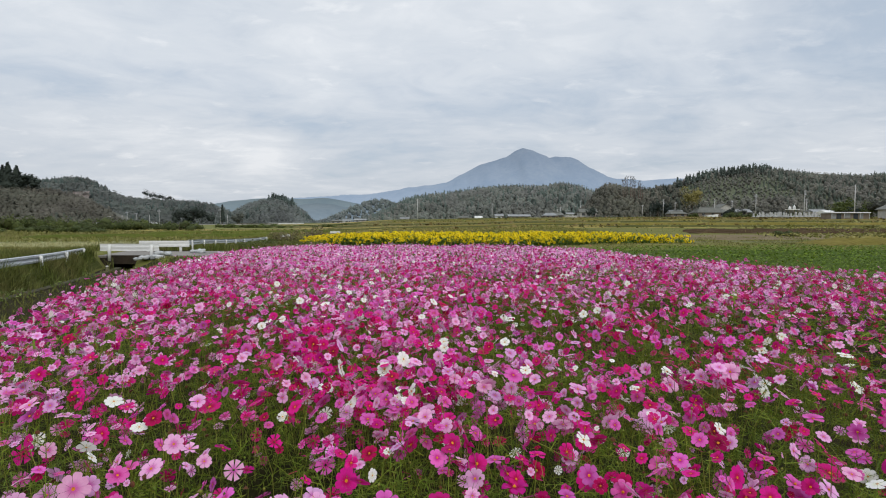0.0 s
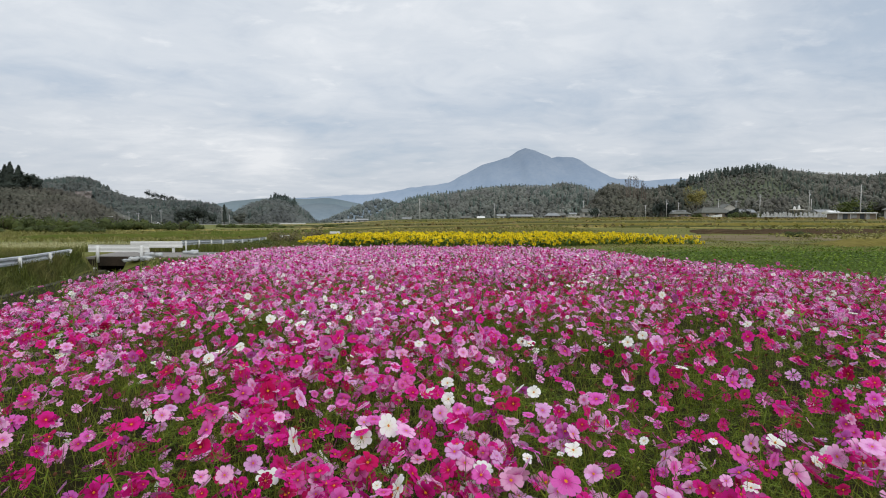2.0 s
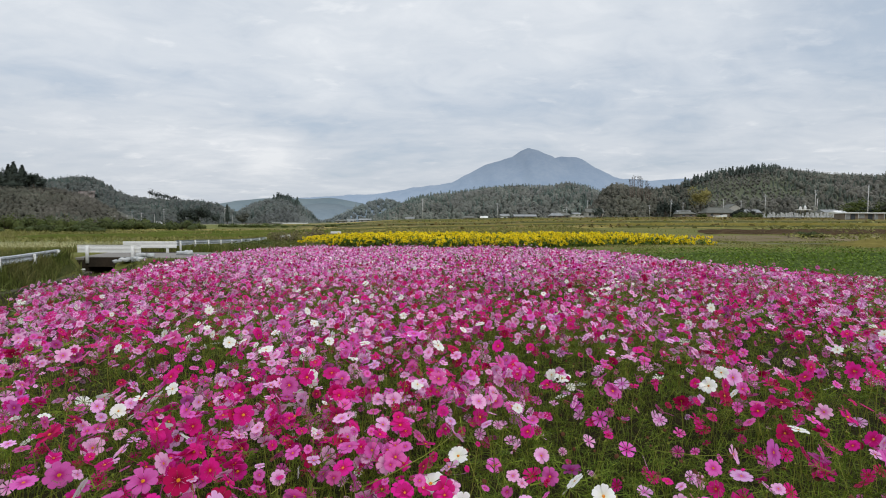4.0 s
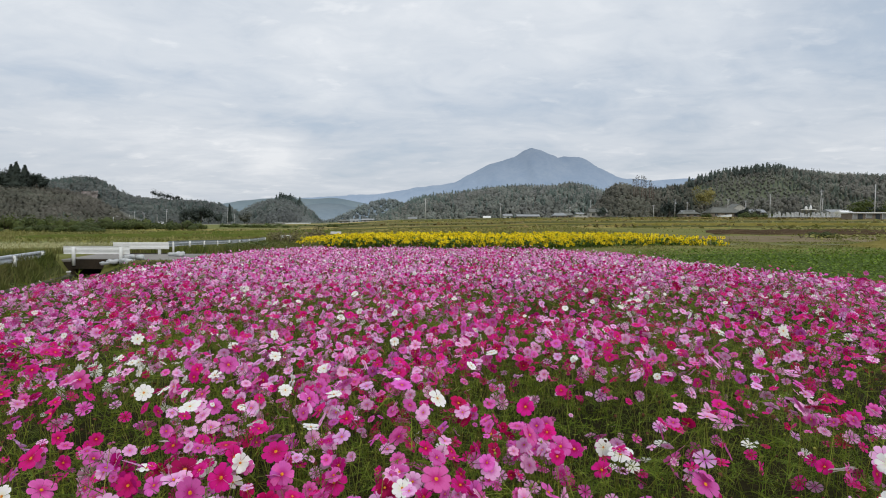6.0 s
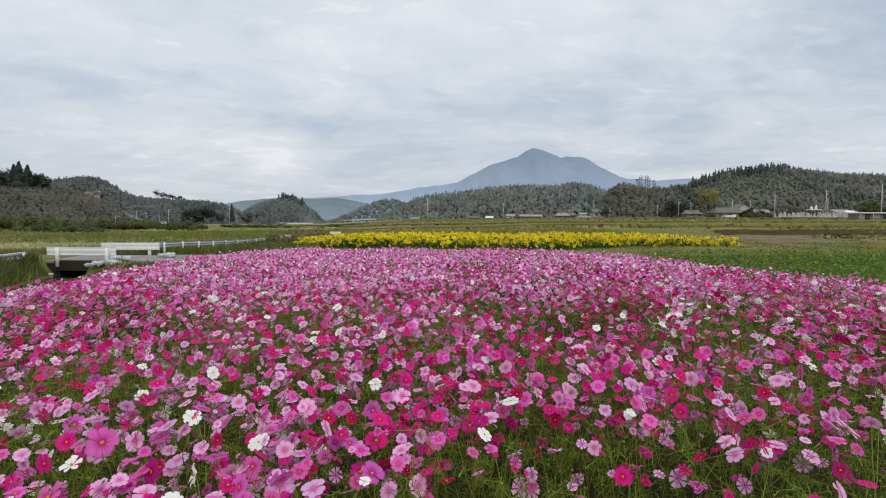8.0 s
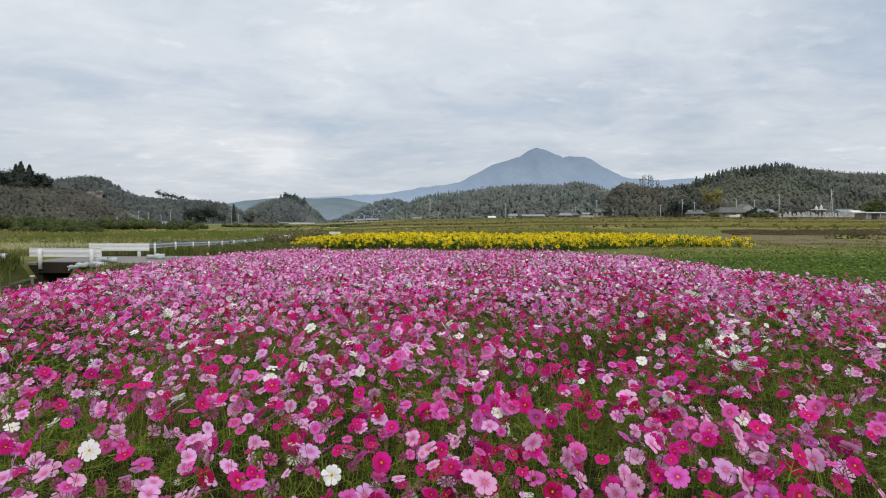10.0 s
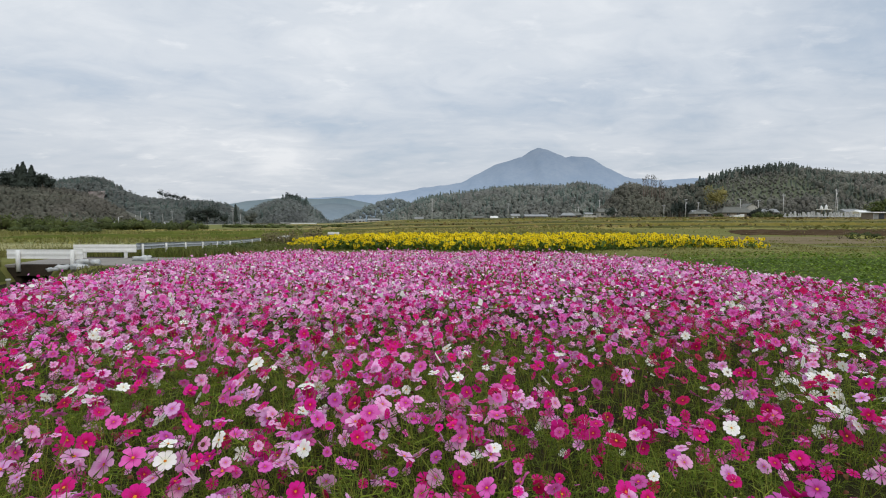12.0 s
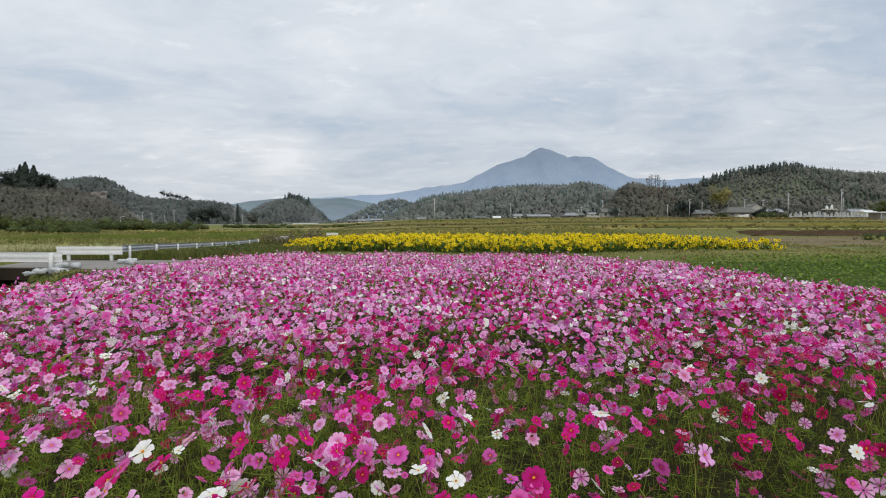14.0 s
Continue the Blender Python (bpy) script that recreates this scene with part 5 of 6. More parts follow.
def plant(name, h, gap, cone_share, hmin, hmax, seed, label, mats, crest_kind="round", low=None, bare=None):
    """Closed woods on a hill's near side: trees on a jittered grid, stands of one kind together. low: a stretch of x with low scrub; bare: x, half width, height and half height of an open rock face."""
    r = np.random.default_rng(seed)
    xs, cz, dist, depth, base = h
    x0, x1 = max(xs[0], -0.95 * dist), min(xs[-1], 0.95 * dist)
    U, V = np.meshgrid(np.arange(x0, x1, gap), np.arange(-1.0, 0.05, gap * 0.85 / depth))
    u, v = U.ravel() + r.normal(0, gap * 0.3, U.size), V.ravel() + r.normal(0, gap * 0.25 / depth, U.size)
    pts = hill_point(h, (u - xs[0]) / (xs[-1] - xs[0]), np.clip(v, -1, 0.12))
    stand = soft_noise(pts[:, 0], pts[:, 1], 0.05, seed) * 0.35 + cone_share
    kinds = np.where(r.uniform(0, 1, len(u)) < stand, "cone", "round").astype(object)
    kinds[(v > -0.06) & (r.uniform(0, 1, len(u)) < 0.8)] = crest_kind
    hs = r.uniform(hmin, hmax, len(u)) * np.where(kinds == "round", 0.95, 1.1)
    if bare:
        hs = np.where((np.abs(pts[:, 0] - bare[0]) < bare[1]) & (np.abs(pts[:, 2] + 3 - bare[2]) < bare[3]), 1.0, hs)
    if low:
        hs = np.where((u > low[0]) & (u < low[1]) & (v < -0.14) & (v > -0.75), hs * 0.46, hs)
        kinds[(hs < hmin * 0.6)] = "round"
    pts[:, 2] -= np.where(hs < hmin * 0.6, 0.14, 0.22) * hs
    return wood(name, pts, kinds, hs, r, label, mats)


mountain = [(-2501.3, 100.3), (-1611.3, 147.1), (-1213.2, 189.3), (-861.9, 217.4), (-604.2, 226.7), (-393.5, 259.5), (28.1, 325.1), (89.0, 353.2), (299.8, 470.3), (412.2, 498.4), (510.6, 526.5), (590.2, 582.7), (651.1, 608.5), (707.3, 587.4), (758.8, 559.3), (801.0, 549.9), (847.8, 521.8), (908.7, 531.2), (1021.1, 526.5), (1068.0, 507.8), (1152.3, 446.9), (1292.8, 376.6), (1386.5, 353.2), (1527.0, 339.2), (1667.5, 329.8), (2417.0, 226.7), (3353.8, 133.1)]
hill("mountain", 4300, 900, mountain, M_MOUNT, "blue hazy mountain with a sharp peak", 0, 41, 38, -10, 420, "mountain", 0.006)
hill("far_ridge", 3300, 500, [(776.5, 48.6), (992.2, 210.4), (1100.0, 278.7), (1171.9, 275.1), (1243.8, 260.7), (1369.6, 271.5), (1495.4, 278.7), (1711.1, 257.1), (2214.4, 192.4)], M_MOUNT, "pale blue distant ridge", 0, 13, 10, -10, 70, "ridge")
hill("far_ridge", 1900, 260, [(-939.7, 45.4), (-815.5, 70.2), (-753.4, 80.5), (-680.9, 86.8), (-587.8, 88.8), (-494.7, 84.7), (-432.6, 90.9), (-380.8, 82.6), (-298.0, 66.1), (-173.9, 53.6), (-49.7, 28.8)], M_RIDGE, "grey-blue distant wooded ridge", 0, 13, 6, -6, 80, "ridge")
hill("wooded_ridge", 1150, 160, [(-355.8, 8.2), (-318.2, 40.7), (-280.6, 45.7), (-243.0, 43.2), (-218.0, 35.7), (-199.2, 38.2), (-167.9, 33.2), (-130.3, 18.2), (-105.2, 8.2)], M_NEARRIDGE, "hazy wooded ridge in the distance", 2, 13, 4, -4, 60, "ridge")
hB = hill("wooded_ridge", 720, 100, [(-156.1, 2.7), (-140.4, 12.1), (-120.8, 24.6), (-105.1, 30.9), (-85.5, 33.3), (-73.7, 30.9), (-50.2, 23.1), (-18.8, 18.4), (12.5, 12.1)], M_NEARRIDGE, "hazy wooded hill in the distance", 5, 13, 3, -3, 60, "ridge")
h0 = hill("wooded_hill", 305, 42, [(-420.0, 32.8), (-343.5, 31.1), (-293.7, 28.1), (-260.5, 24.2), (-240.5, 23.5), (-223.9, 20.8), (-210.6, 16.2), (-200.7, 11.5), (-189.0, 2.9), (-182.4, -0.4)], M_FLOOR, "dark wooded slope", 4.0, 13, 1.5)
h1 = hill("wooded_hill", 430, 70, [(-564.0, 40.8), (-437.5, 39.8), (-367.2, 36.1), (-339.1, 38.0), (-315.7, 38.9), (-289.9, 40.8), (-278.2, 33.8), (-266.5, 25.8), (-252.5, 23.4), (-226.7, 21.6), (-203.3, 21.1), (-184.6, 16.9), (-170.5, 10.8), (-158.8, 1.4)], M_FLOOR, "dark wooded hillside", 6.4, 13, 2)
h2 = hill("wooded_hill", 500, 60, [(-217.3, 0.3), (-206.4, 6.8), (-195.5, 12.2), (-181.9, 21.0), (-168.3, 24.8), (-154.7, 25.3), (-143.8, 22.6), (-132.9, 13.9), (-120.9, 1.4)], M_FLOOR, "steep wooded hill with dark cliffs", 6.4, 13, 2)
h3 = hill("wooded_hill", 500, 90, [(-78.4, 3.5), (-51.2, 16.6), (-34.9, 25.3), (-21.2, 29.1), (8.7, 31.9), (35.9, 36.8), (63.2, 37.8), (95.9, 36.8), (109.5, 41.1), (123.1, 38.9), (139.4, 34.0), (161.2, 30.8), (193.9, 25.3), (226.6, 16.6)], M_FLOOR, "long low wooded hill", 7.2, 13, 2)
h4 = hill("wooded_hill", 375, 40, [(90.3, 5.6), (104.6, 18.6), (110.7, 27.6), (116.8, 30.9), (127.0, 29.3), (139.3, 27.6), (149.5, 27.6), (163.8, 30.5), (178.1, 21.5), (194.4, 8.8)], M_FLOOR, "wooded knoll", 4.9, 13, 2)
h5 = hill("wooded_hill", 420, 75, [(153.7, 11.5), (172.0, 26.1), (188.0, 36.2), (208.6, 41.2), (231.5, 44.4), (254.4, 45.8), (275.0, 45.4), (291.0, 42.6), (313.9, 41.2), (327.6, 39.9), (358.7, 41.7), (428.2, 44.4), (533.5, 39.0), (625.0, 21.6)], M_SCRUBFLOOR, "dark wooded hillside", 5.6, 13, 2)
# raised tones and negative warm values paint distance haze into these woods
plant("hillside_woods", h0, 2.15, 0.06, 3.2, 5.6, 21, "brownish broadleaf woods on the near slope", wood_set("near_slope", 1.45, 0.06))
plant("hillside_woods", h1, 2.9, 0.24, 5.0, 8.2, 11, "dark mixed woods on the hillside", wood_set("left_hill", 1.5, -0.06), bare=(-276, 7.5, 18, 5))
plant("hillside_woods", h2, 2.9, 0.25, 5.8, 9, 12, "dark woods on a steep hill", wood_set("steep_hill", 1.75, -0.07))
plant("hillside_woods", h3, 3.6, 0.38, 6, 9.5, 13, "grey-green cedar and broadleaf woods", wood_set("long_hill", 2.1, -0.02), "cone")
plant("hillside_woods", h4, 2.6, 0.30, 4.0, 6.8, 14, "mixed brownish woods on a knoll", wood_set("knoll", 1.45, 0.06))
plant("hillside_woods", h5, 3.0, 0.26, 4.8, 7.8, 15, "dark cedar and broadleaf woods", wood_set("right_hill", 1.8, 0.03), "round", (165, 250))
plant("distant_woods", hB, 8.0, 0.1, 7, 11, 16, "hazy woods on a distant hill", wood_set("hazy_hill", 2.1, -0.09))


def crest_row(h, x0, x1, n, hmin, hmax, seed, mats, kind="pine", back=0.07):
    """A close row of tall cedars along part of a crest, bare trunks showing below the crowns."""
    r = np.random.default_rng(seed)
    xs = h[0]
    u = (np.linspace(x0, x1, n) + r.normal(0, 0.6, n) - xs[0]) / (xs[-1] - xs[0])
    pts = hill_point(h, u, r.uniform(-back, 0.02, n)) - np.array([0, 0, 1.8])
    wood("crest_cedars", pts, np.full(n, kind), r.uniform(hmin, hmax, n), r, "close row of tall cedars on the crest", mats, 36)


CEDARS = wood_set("crest", 1.5)
crest_row(h5, 186, 262, 110, 7.8, 10.2, 51, CEDARS, "pine", 0.16)
crest_row(h5, 262, 300, 40, 7.0, 9.2, 54, CEDARS, "cone")
crest_row(h5, 310, 400, 30, 6.5, 9.0, 52, CEDARS, "cone")
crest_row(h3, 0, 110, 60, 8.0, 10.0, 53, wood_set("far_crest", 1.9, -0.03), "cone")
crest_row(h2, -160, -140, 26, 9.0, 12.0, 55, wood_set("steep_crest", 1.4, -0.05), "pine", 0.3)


def cliff():
    """A bare pale rock face among the trees."""
    bm = bmesh.new()
    bmesh.ops.create_grid(bm, x_segments=14, y_segments=14, size=1)
    for v_ in bm.verts:
        a, b_ = v_.co.x, v_.co.y
        v_.co = Vector((a * 6.5, b_ * 2.0 + 1.5 * noise.noise(Vector((a * 3, b_ * 3, 1))), b_ * 6 + 1.2 * noise.noise(Vector((a * 4, b_ * 4, 5)))))
    root = tagged(empty("cliff", pose(-269, 384, 18.5)), "pale bare rock face among the trees", "cliff", kind="structure")
    part("rock_face", bm, M_CLIFF, root)


cliff()


# ---------- single trees and bushes ----------
def tree(name, x, y, h, w_, mat, label, style="round", seed=1, clumps=420, z=None, category="tree", trunk=0.35, size=None):
    """A tapered trunk with limbs under an uneven crown of leaf clumps."""
    r = np.random.default_rng(seed)
    g = float(ground_z(x, y)) if z is None else z
    root = tagged(empty(name, pose(x, y, g)), label, category)
    t = max(0.05, h * 0.018)
    bm = tube([(0, 0, -0.3), (0.02 * h, 0, h * 0.3), (0, 0.01 * h, h * 0.62), (0, 0, h * 0.9)], [t, t * 0.75, t * 0.45, t * 0.1], 7)
    for q in range(5):
        a, zz = q * 2.4, h * (trunk + 0.1 * q)
        tube([(0, 0, zz), (math.cos(a) * w_ * 0.18, math.sin(a) * w_ * 0.18, zz + h * 0.08), (math.cos(a) * w_ * 0.36, math.sin(a) * w_ * 0.36, zz + h * 0.13)], [t * 0.4, t * 0.25, t * 0.08], 5, bm)
    part("trunk", bm, M_TRUNK, root)
    b = Batch()
    if style == "cone":
        c, _ = crown_cone(clumps, r)
        c = c * np.array([w_ * 1.15, w_ * 1.15, h * (1 - trunk) * 0.45]) + np.array([0, 0, h * (trunk + 0.45 * (1 - trunk))])
    elif style == "tall":
        c, _ = crown_round(clumps, r)
        c = c * np.array([w_ * 0.5, w_ * 0.5, h * 0.45]) + np.array([0, 0, h * 0.55])
    else:
        c, _ = crown_round(clumps, r)
        c = c * np.array([w_ * 0.55, w_ * 0.55, h * (1 - trunk) * 0.75]) + np.array([0, 0, h * (trunk + 0.45 * (1 - trunk))])
        c[:, 2] = np.maximum(c[:, 2], 0.05 * h)
    clump_batch(b, c, (size or (h + w_) * 0.055) * 0.75, 0, r)
    if style == "cone":
        b.spread(*SPIRES[seed % 6], stretched(np.array([1.1]), np.array([w_ * 0.36]), np.array([h * (1 - trunk)])), np.array([[0, 0, h * trunk]]), 0)
    elif trunk < 0.6:
        mid_z, tall_ = c[:, 2].mean(), np.percentile(c[:, 2], 92) - c[:, 2].mean()
        for q in range(7):
            a = q * 1.9 + seed
            leafy_dome(b, (math.cos(a) * w_ * 0.24, math.sin(a) * w_ * 0.24, mid_z + tall_ * 0.62 * math.sin(q * 2.4 + seed)), w_ * r.uniform(0.18, 0.27), tall_ * r.uniform(0.36, 0.55), 60, (size or 0.8) * 0.62, r, seed + q)
    part("crown", smooth(b.mesh("crown", [mat])), None, root)
    return root


def bush(x, y, w_, h, mat, label, seed, clumps=260):
    """A low bush: stems and leaf clumps from the ground up."""
    r = np.random.default_rng(seed)
    g = float(ground_z(x, y))
    root = tagged(empty("bush", pose(x, y, g)), label, "bush")
    bm = bmesh.new()
    for q in range(5):
        a = q * 1.26
        tube([(0, 0, -0.1), (math.cos(a) * w_ * 0.15, math.sin(a) * w_ * 0.1, h * 0.35), (math.cos(a) * w_ * 0.32, math.sin(a) * w_ * 0.2, h * 0.75)], [0.03 * h, 0.02 * h, 0.006 * h], 5, bm)
    part("stem", bm, M_TRUNK, root)
    c, _ = crown_round(clumps, r)
    c = c * np.array([w_ * 0.5, min(w_, 2 * h) * 0.5, h * 0.5])
    c[:, 2] = np.abs(c[:, 2] + h * 0.45)
    b = Batch()
    clump_batch(b, c, (h + w_) * (0.05 if w_ < 1 else 0.026), 0, r)
    if w_ > 1.5 and mat is not M_DRYBUSH:
        for q in range(6):
            a = q * 1.57 + seed
            leafy_dome(b, (w_ * 0.15 * (q - 2.5) + 0.05 * w_ * math.sin(a * 2), 0.2 * w_ * math.sin(a), h * (0.30 + 0.14 * math.sin(a * 3))), w_ * r.uniform(0.16, 0.24), h * r.uniform(0.36, 0.52), 55, (h + w_) * 0.03, r, seed + q)
    part("foliage", smooth(b.mesh("foliage", [mat])), None, root)
    return root


def crest_tree(name, x, h, top, w_, mat, label, style, seed, clumps, size, back=0.0, trunk=0.3):
    """A tree rooted on a hill's crest whose top reaches the given height."""
    xs = h[0]
    p = hill_point(h, np.array([(x - xs[0]) / (xs[-1] - xs[0])]), np.array([-0.05 - back]))[0]
    return tree(name, float(p[0]), float(p[1]), top - float(p[2]) + 0.5, w_, mat, label, style, seed, clumps, float(p[2]) - 0.5, trunk=trunk, size=size)


for i, (x, top, w_, st_) in enumerate([(-250.2, 36.4, 12.0, "cone"), (-246.2, 34.6, 10.0, "cone"), (-252.6, 34.6, 9.0, "cone"), (-254.5, 32.8, 8, "tall"), (-241.3, 32.0, 7.5, "tall"), (-237.6, 30.6, 6.5, "tall"), (-259.8, 33.9, 9, "tall"), (-266.0, 35.0, 9, "cone"), (-248.0, 32.6, 9, "tall"), (-270.5, 34.0, 8, "tall"), (-243.6, 30.5, 7, "tall"), (-256.8, 31.0, 8, "tall")]):
    crest_tree("conifer" if st_ == "cone" else "tree", x, h0, top, w_, M_DARKCEDAR, "tall dark conifer on the ridge" if st_ == "cone" else "dark open-crowned tree on the ridge", st_, 40 + i, 520, 1.0, 0.1, 0.15 if st_ == "cone" else 0.3)
# a thin row of pines with bare trunks on the far ridge
for i in range(19):
    top = 1.9 + (53.5 - 0.62 * i + 1.2 * math.sin(i * 1.3)) * 0.468
    crest_tree("pine", -246.5 + 1.2 * i, h1, top, 2.3, M_DARKCEDAR, "slender ridge-top pine with a bare trunk", "round", 60 + i, 130, 0.62, 0.0, 0.70)
for i, (x, h, w_) in enumerate([(-177.4, 9.5, 7), (-171.7, 11, 8), (-166.1, 12, 9), (-161.2, 10, 7), (-169.9, 8.5, 8), (-154.8, 8, 6)]):
    tree("tree", x, 345, h, w_, M_CEDAR, "dark leafy tree at the foot of the hill", "round", 80 + i, 420, trunk=0.25, size=0.9)
tree("conifer", -149.1, 350, 13.5, 4.4, M_CEDAR, "narrow dark conifer beside the road", "cone", 90, 420, trunk=0.12, size=0.8)
tree("tree", -139.6, 352, 7.5, 10, M_BROAD, "rounded green tree beside the road", "round", 91, 420, trunk=0.2, size=0.9)
for i, (x, top) in enumerate([(-161.2, 27.0), (-158.0, 29.7), (-154.7, 29.1), (-150.9, 26.4)]):
    crest_tree("tree", x, h2, top, 5.0, M_CEDAR, "dark tree on the hilltop", "tall", 95 + i, 260, 1.0)
tree("poplar", 152.8, 318, 19.5, 12.5, M_POPLAR, "tall poplar turning yellow beside the houses", "tall", 101, 1100, trunk=0.12, size=0.8)
for i in range(9):
    hh = 14 + 4 * math.sin(i * 0.45 + 0.3)
    x0, y0, z0 = 122.0 + 1.754 * i, 352 + (i % 3), 15.1
    root = tagged(empty("poplar", pose(x0, y0, z0)), "bare pale-trunked poplar on the knoll", "tree", "bare poplars")
    bm = tube([(0, 0, -1), (0.1, 0, hh * 0.5), (0, 0, hh)], [0.3, 0.2, 0.04], 6)
    for q in range(22):
        a, zz = q * 2.4, hh * (0.2 + 0.034 * q)
        tube([(0, 0, zz), (math.cos(a) * 0.7, math.sin(a) * 0.7, zz + hh * 0.1)], [0.07, 0.02], 4, bm)
    part("trunk", bm, M_REDTWIG, root)
    r = np.random.default_rng(i)
    c = np.stack([r.normal(0, 0.7, 46), r.normal(0, 0.7, 46), hh * r.uniform(0.66, 1.02, 46)], -1)
    b = Batch()
    clump_batch(b, c, 0.5, 0, r)
    part("crown", b.mesh("crown", [M_CEDAR if 4 <= i <= 6 else M_DULL]), None, root)
for i, (x, d, h, w_, m) in enumerate([(168.8, 305, 5.2, 5.5, M_CEDAR), (174.0, 225, 7.2, 9, M_SCRUB), (176.1, 222, 6, 7, M_CEDAR), (177.8, 215, 7.5, 9, M_SCRUB), (177.5, 210, 8, 8, M_BROAD), (96.3, 335, 8, 7, M_CEDAR), (137.4, 340, 10, 5, M_CEDAR), (141.6, 342, 11, 5, M_CEDAR), (146.5, 343, 10.5, 5, M_CEDAR), (148.5, 340, 9.5, 5, M_CEDAR), (189.1, 330, 4.5, 8, M_BROAD), (202.8, 315, 4, 9, M_BROAD), (107.5, 345, 5, 9, M_DULL), (131.9, 350, 5.5, 8, M_DULL), (147.7, 322, 4, 6, M_DULL)]):
    tree("tree", x, d, h, w_, m, "dark leafy tree behind the houses", "round" if w_ > 5 else "tall", 120 + i, 420, trunk=0.18, size=0.8)

# bushes
for i, (x, y, w_, h, m) in enumerate([(33.2, 50.5, 1.9, 0.72, M_HEDGE), (34.1, 50.3, 1.6, 0.62, M_HEDGE), (32.4, 50.2, 1.5, 0.66, M_HEDGE), (31.4, 50.2, 1.1, 0.6, M_DRYBUSH), (-11.9, 34.2, 2.2, 0.85, M_SCRUB), (-12.9, 36.5, 2.0, 0.8, M_SCRUB), (-13.8, 39.5, 2.2, 0.75, M_BANK), (-15.3, 43, 2.4, 0.75, M_SCRUB), (-11.2, 38, 1.6, 0.4, M_BANK), (-11.2, 32.6, 2.0, 0.75, M_BANK), (-12.3, 33.4, 2.0, 0.8, M_SCRUB), (-13.6, 34.6, 2.2, 0.7, M_BANK), (-12.6, 40.6, 2.6, 0.8, M_BANK), (-14.6, 41.2, 2.4, 0.7, M_SCRUB), (-13.9, 46, 3.0, 0.9, M_BANK), (-16.4, 47.5, 3.0, 0.8, M_SCRUB)]):
    bush(x, y, w_, h, m, "low green bush in the grass" if m is not M_DRYBUSH else "low dry brown bush", 200 + i)
for i, (x, y, w_, h) in enumerate([(-16.6, 56, 3.2, 2.0), (-14.6, 57.5, 3.0, 2.2), (-18.0, 57, 2.4, 1.7), (-13.6, 55.5, 2.0, 1.7)]):
    bush(x, y, w_, h, M_DRYBUSH, "tangled brown dry reeds beside the sunflowers", 230 + i, 420)
for i, (x, y, w_, h) in enumerate([(-9.9, 11.4, 0.7, 0.4), (-10.3, 12.6, 0.6, 0.35), (-10.9, 14.6, 0.5, 0.3), (-9.2, 9.4, 0.8, 0.45), (-11.5, 17.0, 0.6, 0.3)]):
    bush(x, y, w_, h, M_WEED, "broad-leaved green weed at the channel's edge", 350 + i, 60)
rb = np.random.default_rng(5)
for i in range(26):
    x = -125 + i * 2.7 + rb.uniform(-1, 1)
    h = rb.uniform(2.0, 3.7) * (0.7 if i > 19 else 1)
    bush(x, 118 + rb.uniform(-9, 9), rb.uniform(5, 8), h, [M_SCRUB, M_HEDGE, M_HEDGE, M_SCRUB][i % 4], "rounded green scrub along the far bank", 260 + i, 240)
for i in range(13):
    bush(-104 + i * 3.3 + rb.uniform(-1, 1), 96 + rb.uniform(-3, 3), rb.uniform(4.5, 6.5), rb.uniform(1.0, 1.9), [M_HEDGE, M_SCRUB][i % 3 == 1], "rounded green scrub at the meadow's edge", 330 + i, 260)
for i in range(14):
    bush(-62 + i * 2.6 + rb.uniform(-1, 1), 150 + rb.uniform(-6, 6), rb.uniform(4, 7), rb.uniform(0.8, 1.5), M_SCRUB, "low dark scrub along the far bank", 300 + i, 180)


# ---------- banks between the fields ----------
def bank(x0, x1, y0, y1, h, w_, mat, label):
    """A long low grassy ridge of earth between two points."""
    n = max(12, int(abs(x1 - x0) / 3))
    xs, ys_ = np.linspace(x0, x1, n), np.linspace(y0, y1, n)
    h = h + 0.0
    prof = [(-1, -0.1), (-0.55, 0.75), (-0.2, 1.0), (0.25, 0.95), (0.6, 0.6), (1, -0.1)]
    P = np.array([[(x, y + a * w_, float(ground_z(x, y + a * w_)) + b * h * min(1, abs(x - x0) / 5, abs(x1 - x) / 5) * (1 + 0.12 * math.sin(x * 0.9) + 0.08 * math.sin(x * 2.3))) for a, b in prof] for x, y in zip(xs, ys_)])
    m = len(prof)
    idx = np.arange(n * m).reshape(n, m)
    f = np.stack([idx[:-1, :-1], idx[1:, :-1], idx[1:, 1:], idx[:-1, 1:]], -1).reshape(-1, 4)
    b = Batch()
    b.add(P.reshape(-1, 3), f)
    tagged(new("field_bank", smooth(b.mesh("field_bank", [mat]))), label, "bank", kind="structure")


M_BANKTURF = grainy("bank_turf", (0.129, 0.113, 0.023), (0.193, 0.159, 0.044), 0.15, 2.2, 0.95, 0.6, 0.2, spec=0.04)
M_LEVEE = grainy("levee_turf", (0.065, 0.085, 0.014), (0.10, 0.112, 0.024), 0.2, 2.2, 0.95, 0.6, 0.2, spec=0.04)
# darker copy of the turf: shadow side of terrace edges put into colour
M_DARKTURF = grainy("shaded_turf", (0.063, 0.070, 0.022), (0.098, 0.098, 0.035), 0.2, 2.2, 0.95, 0.6, 0.2, spec=0.04)
bank(-62, -20, 73, 78, 0.6, 1.6, M_LEVEE, "mown green bank across the meadow")
bank(-52, -16, 86, 93, 0.6, 1.6, M_LEVEE, "mown green bank across the meadow")
# dark bank set before the green one to paint its shadow side
bank(24, 150, 84, 86, 0.35, 0.8, M_DARKTURF, "narrow dark bank between terraced fields")
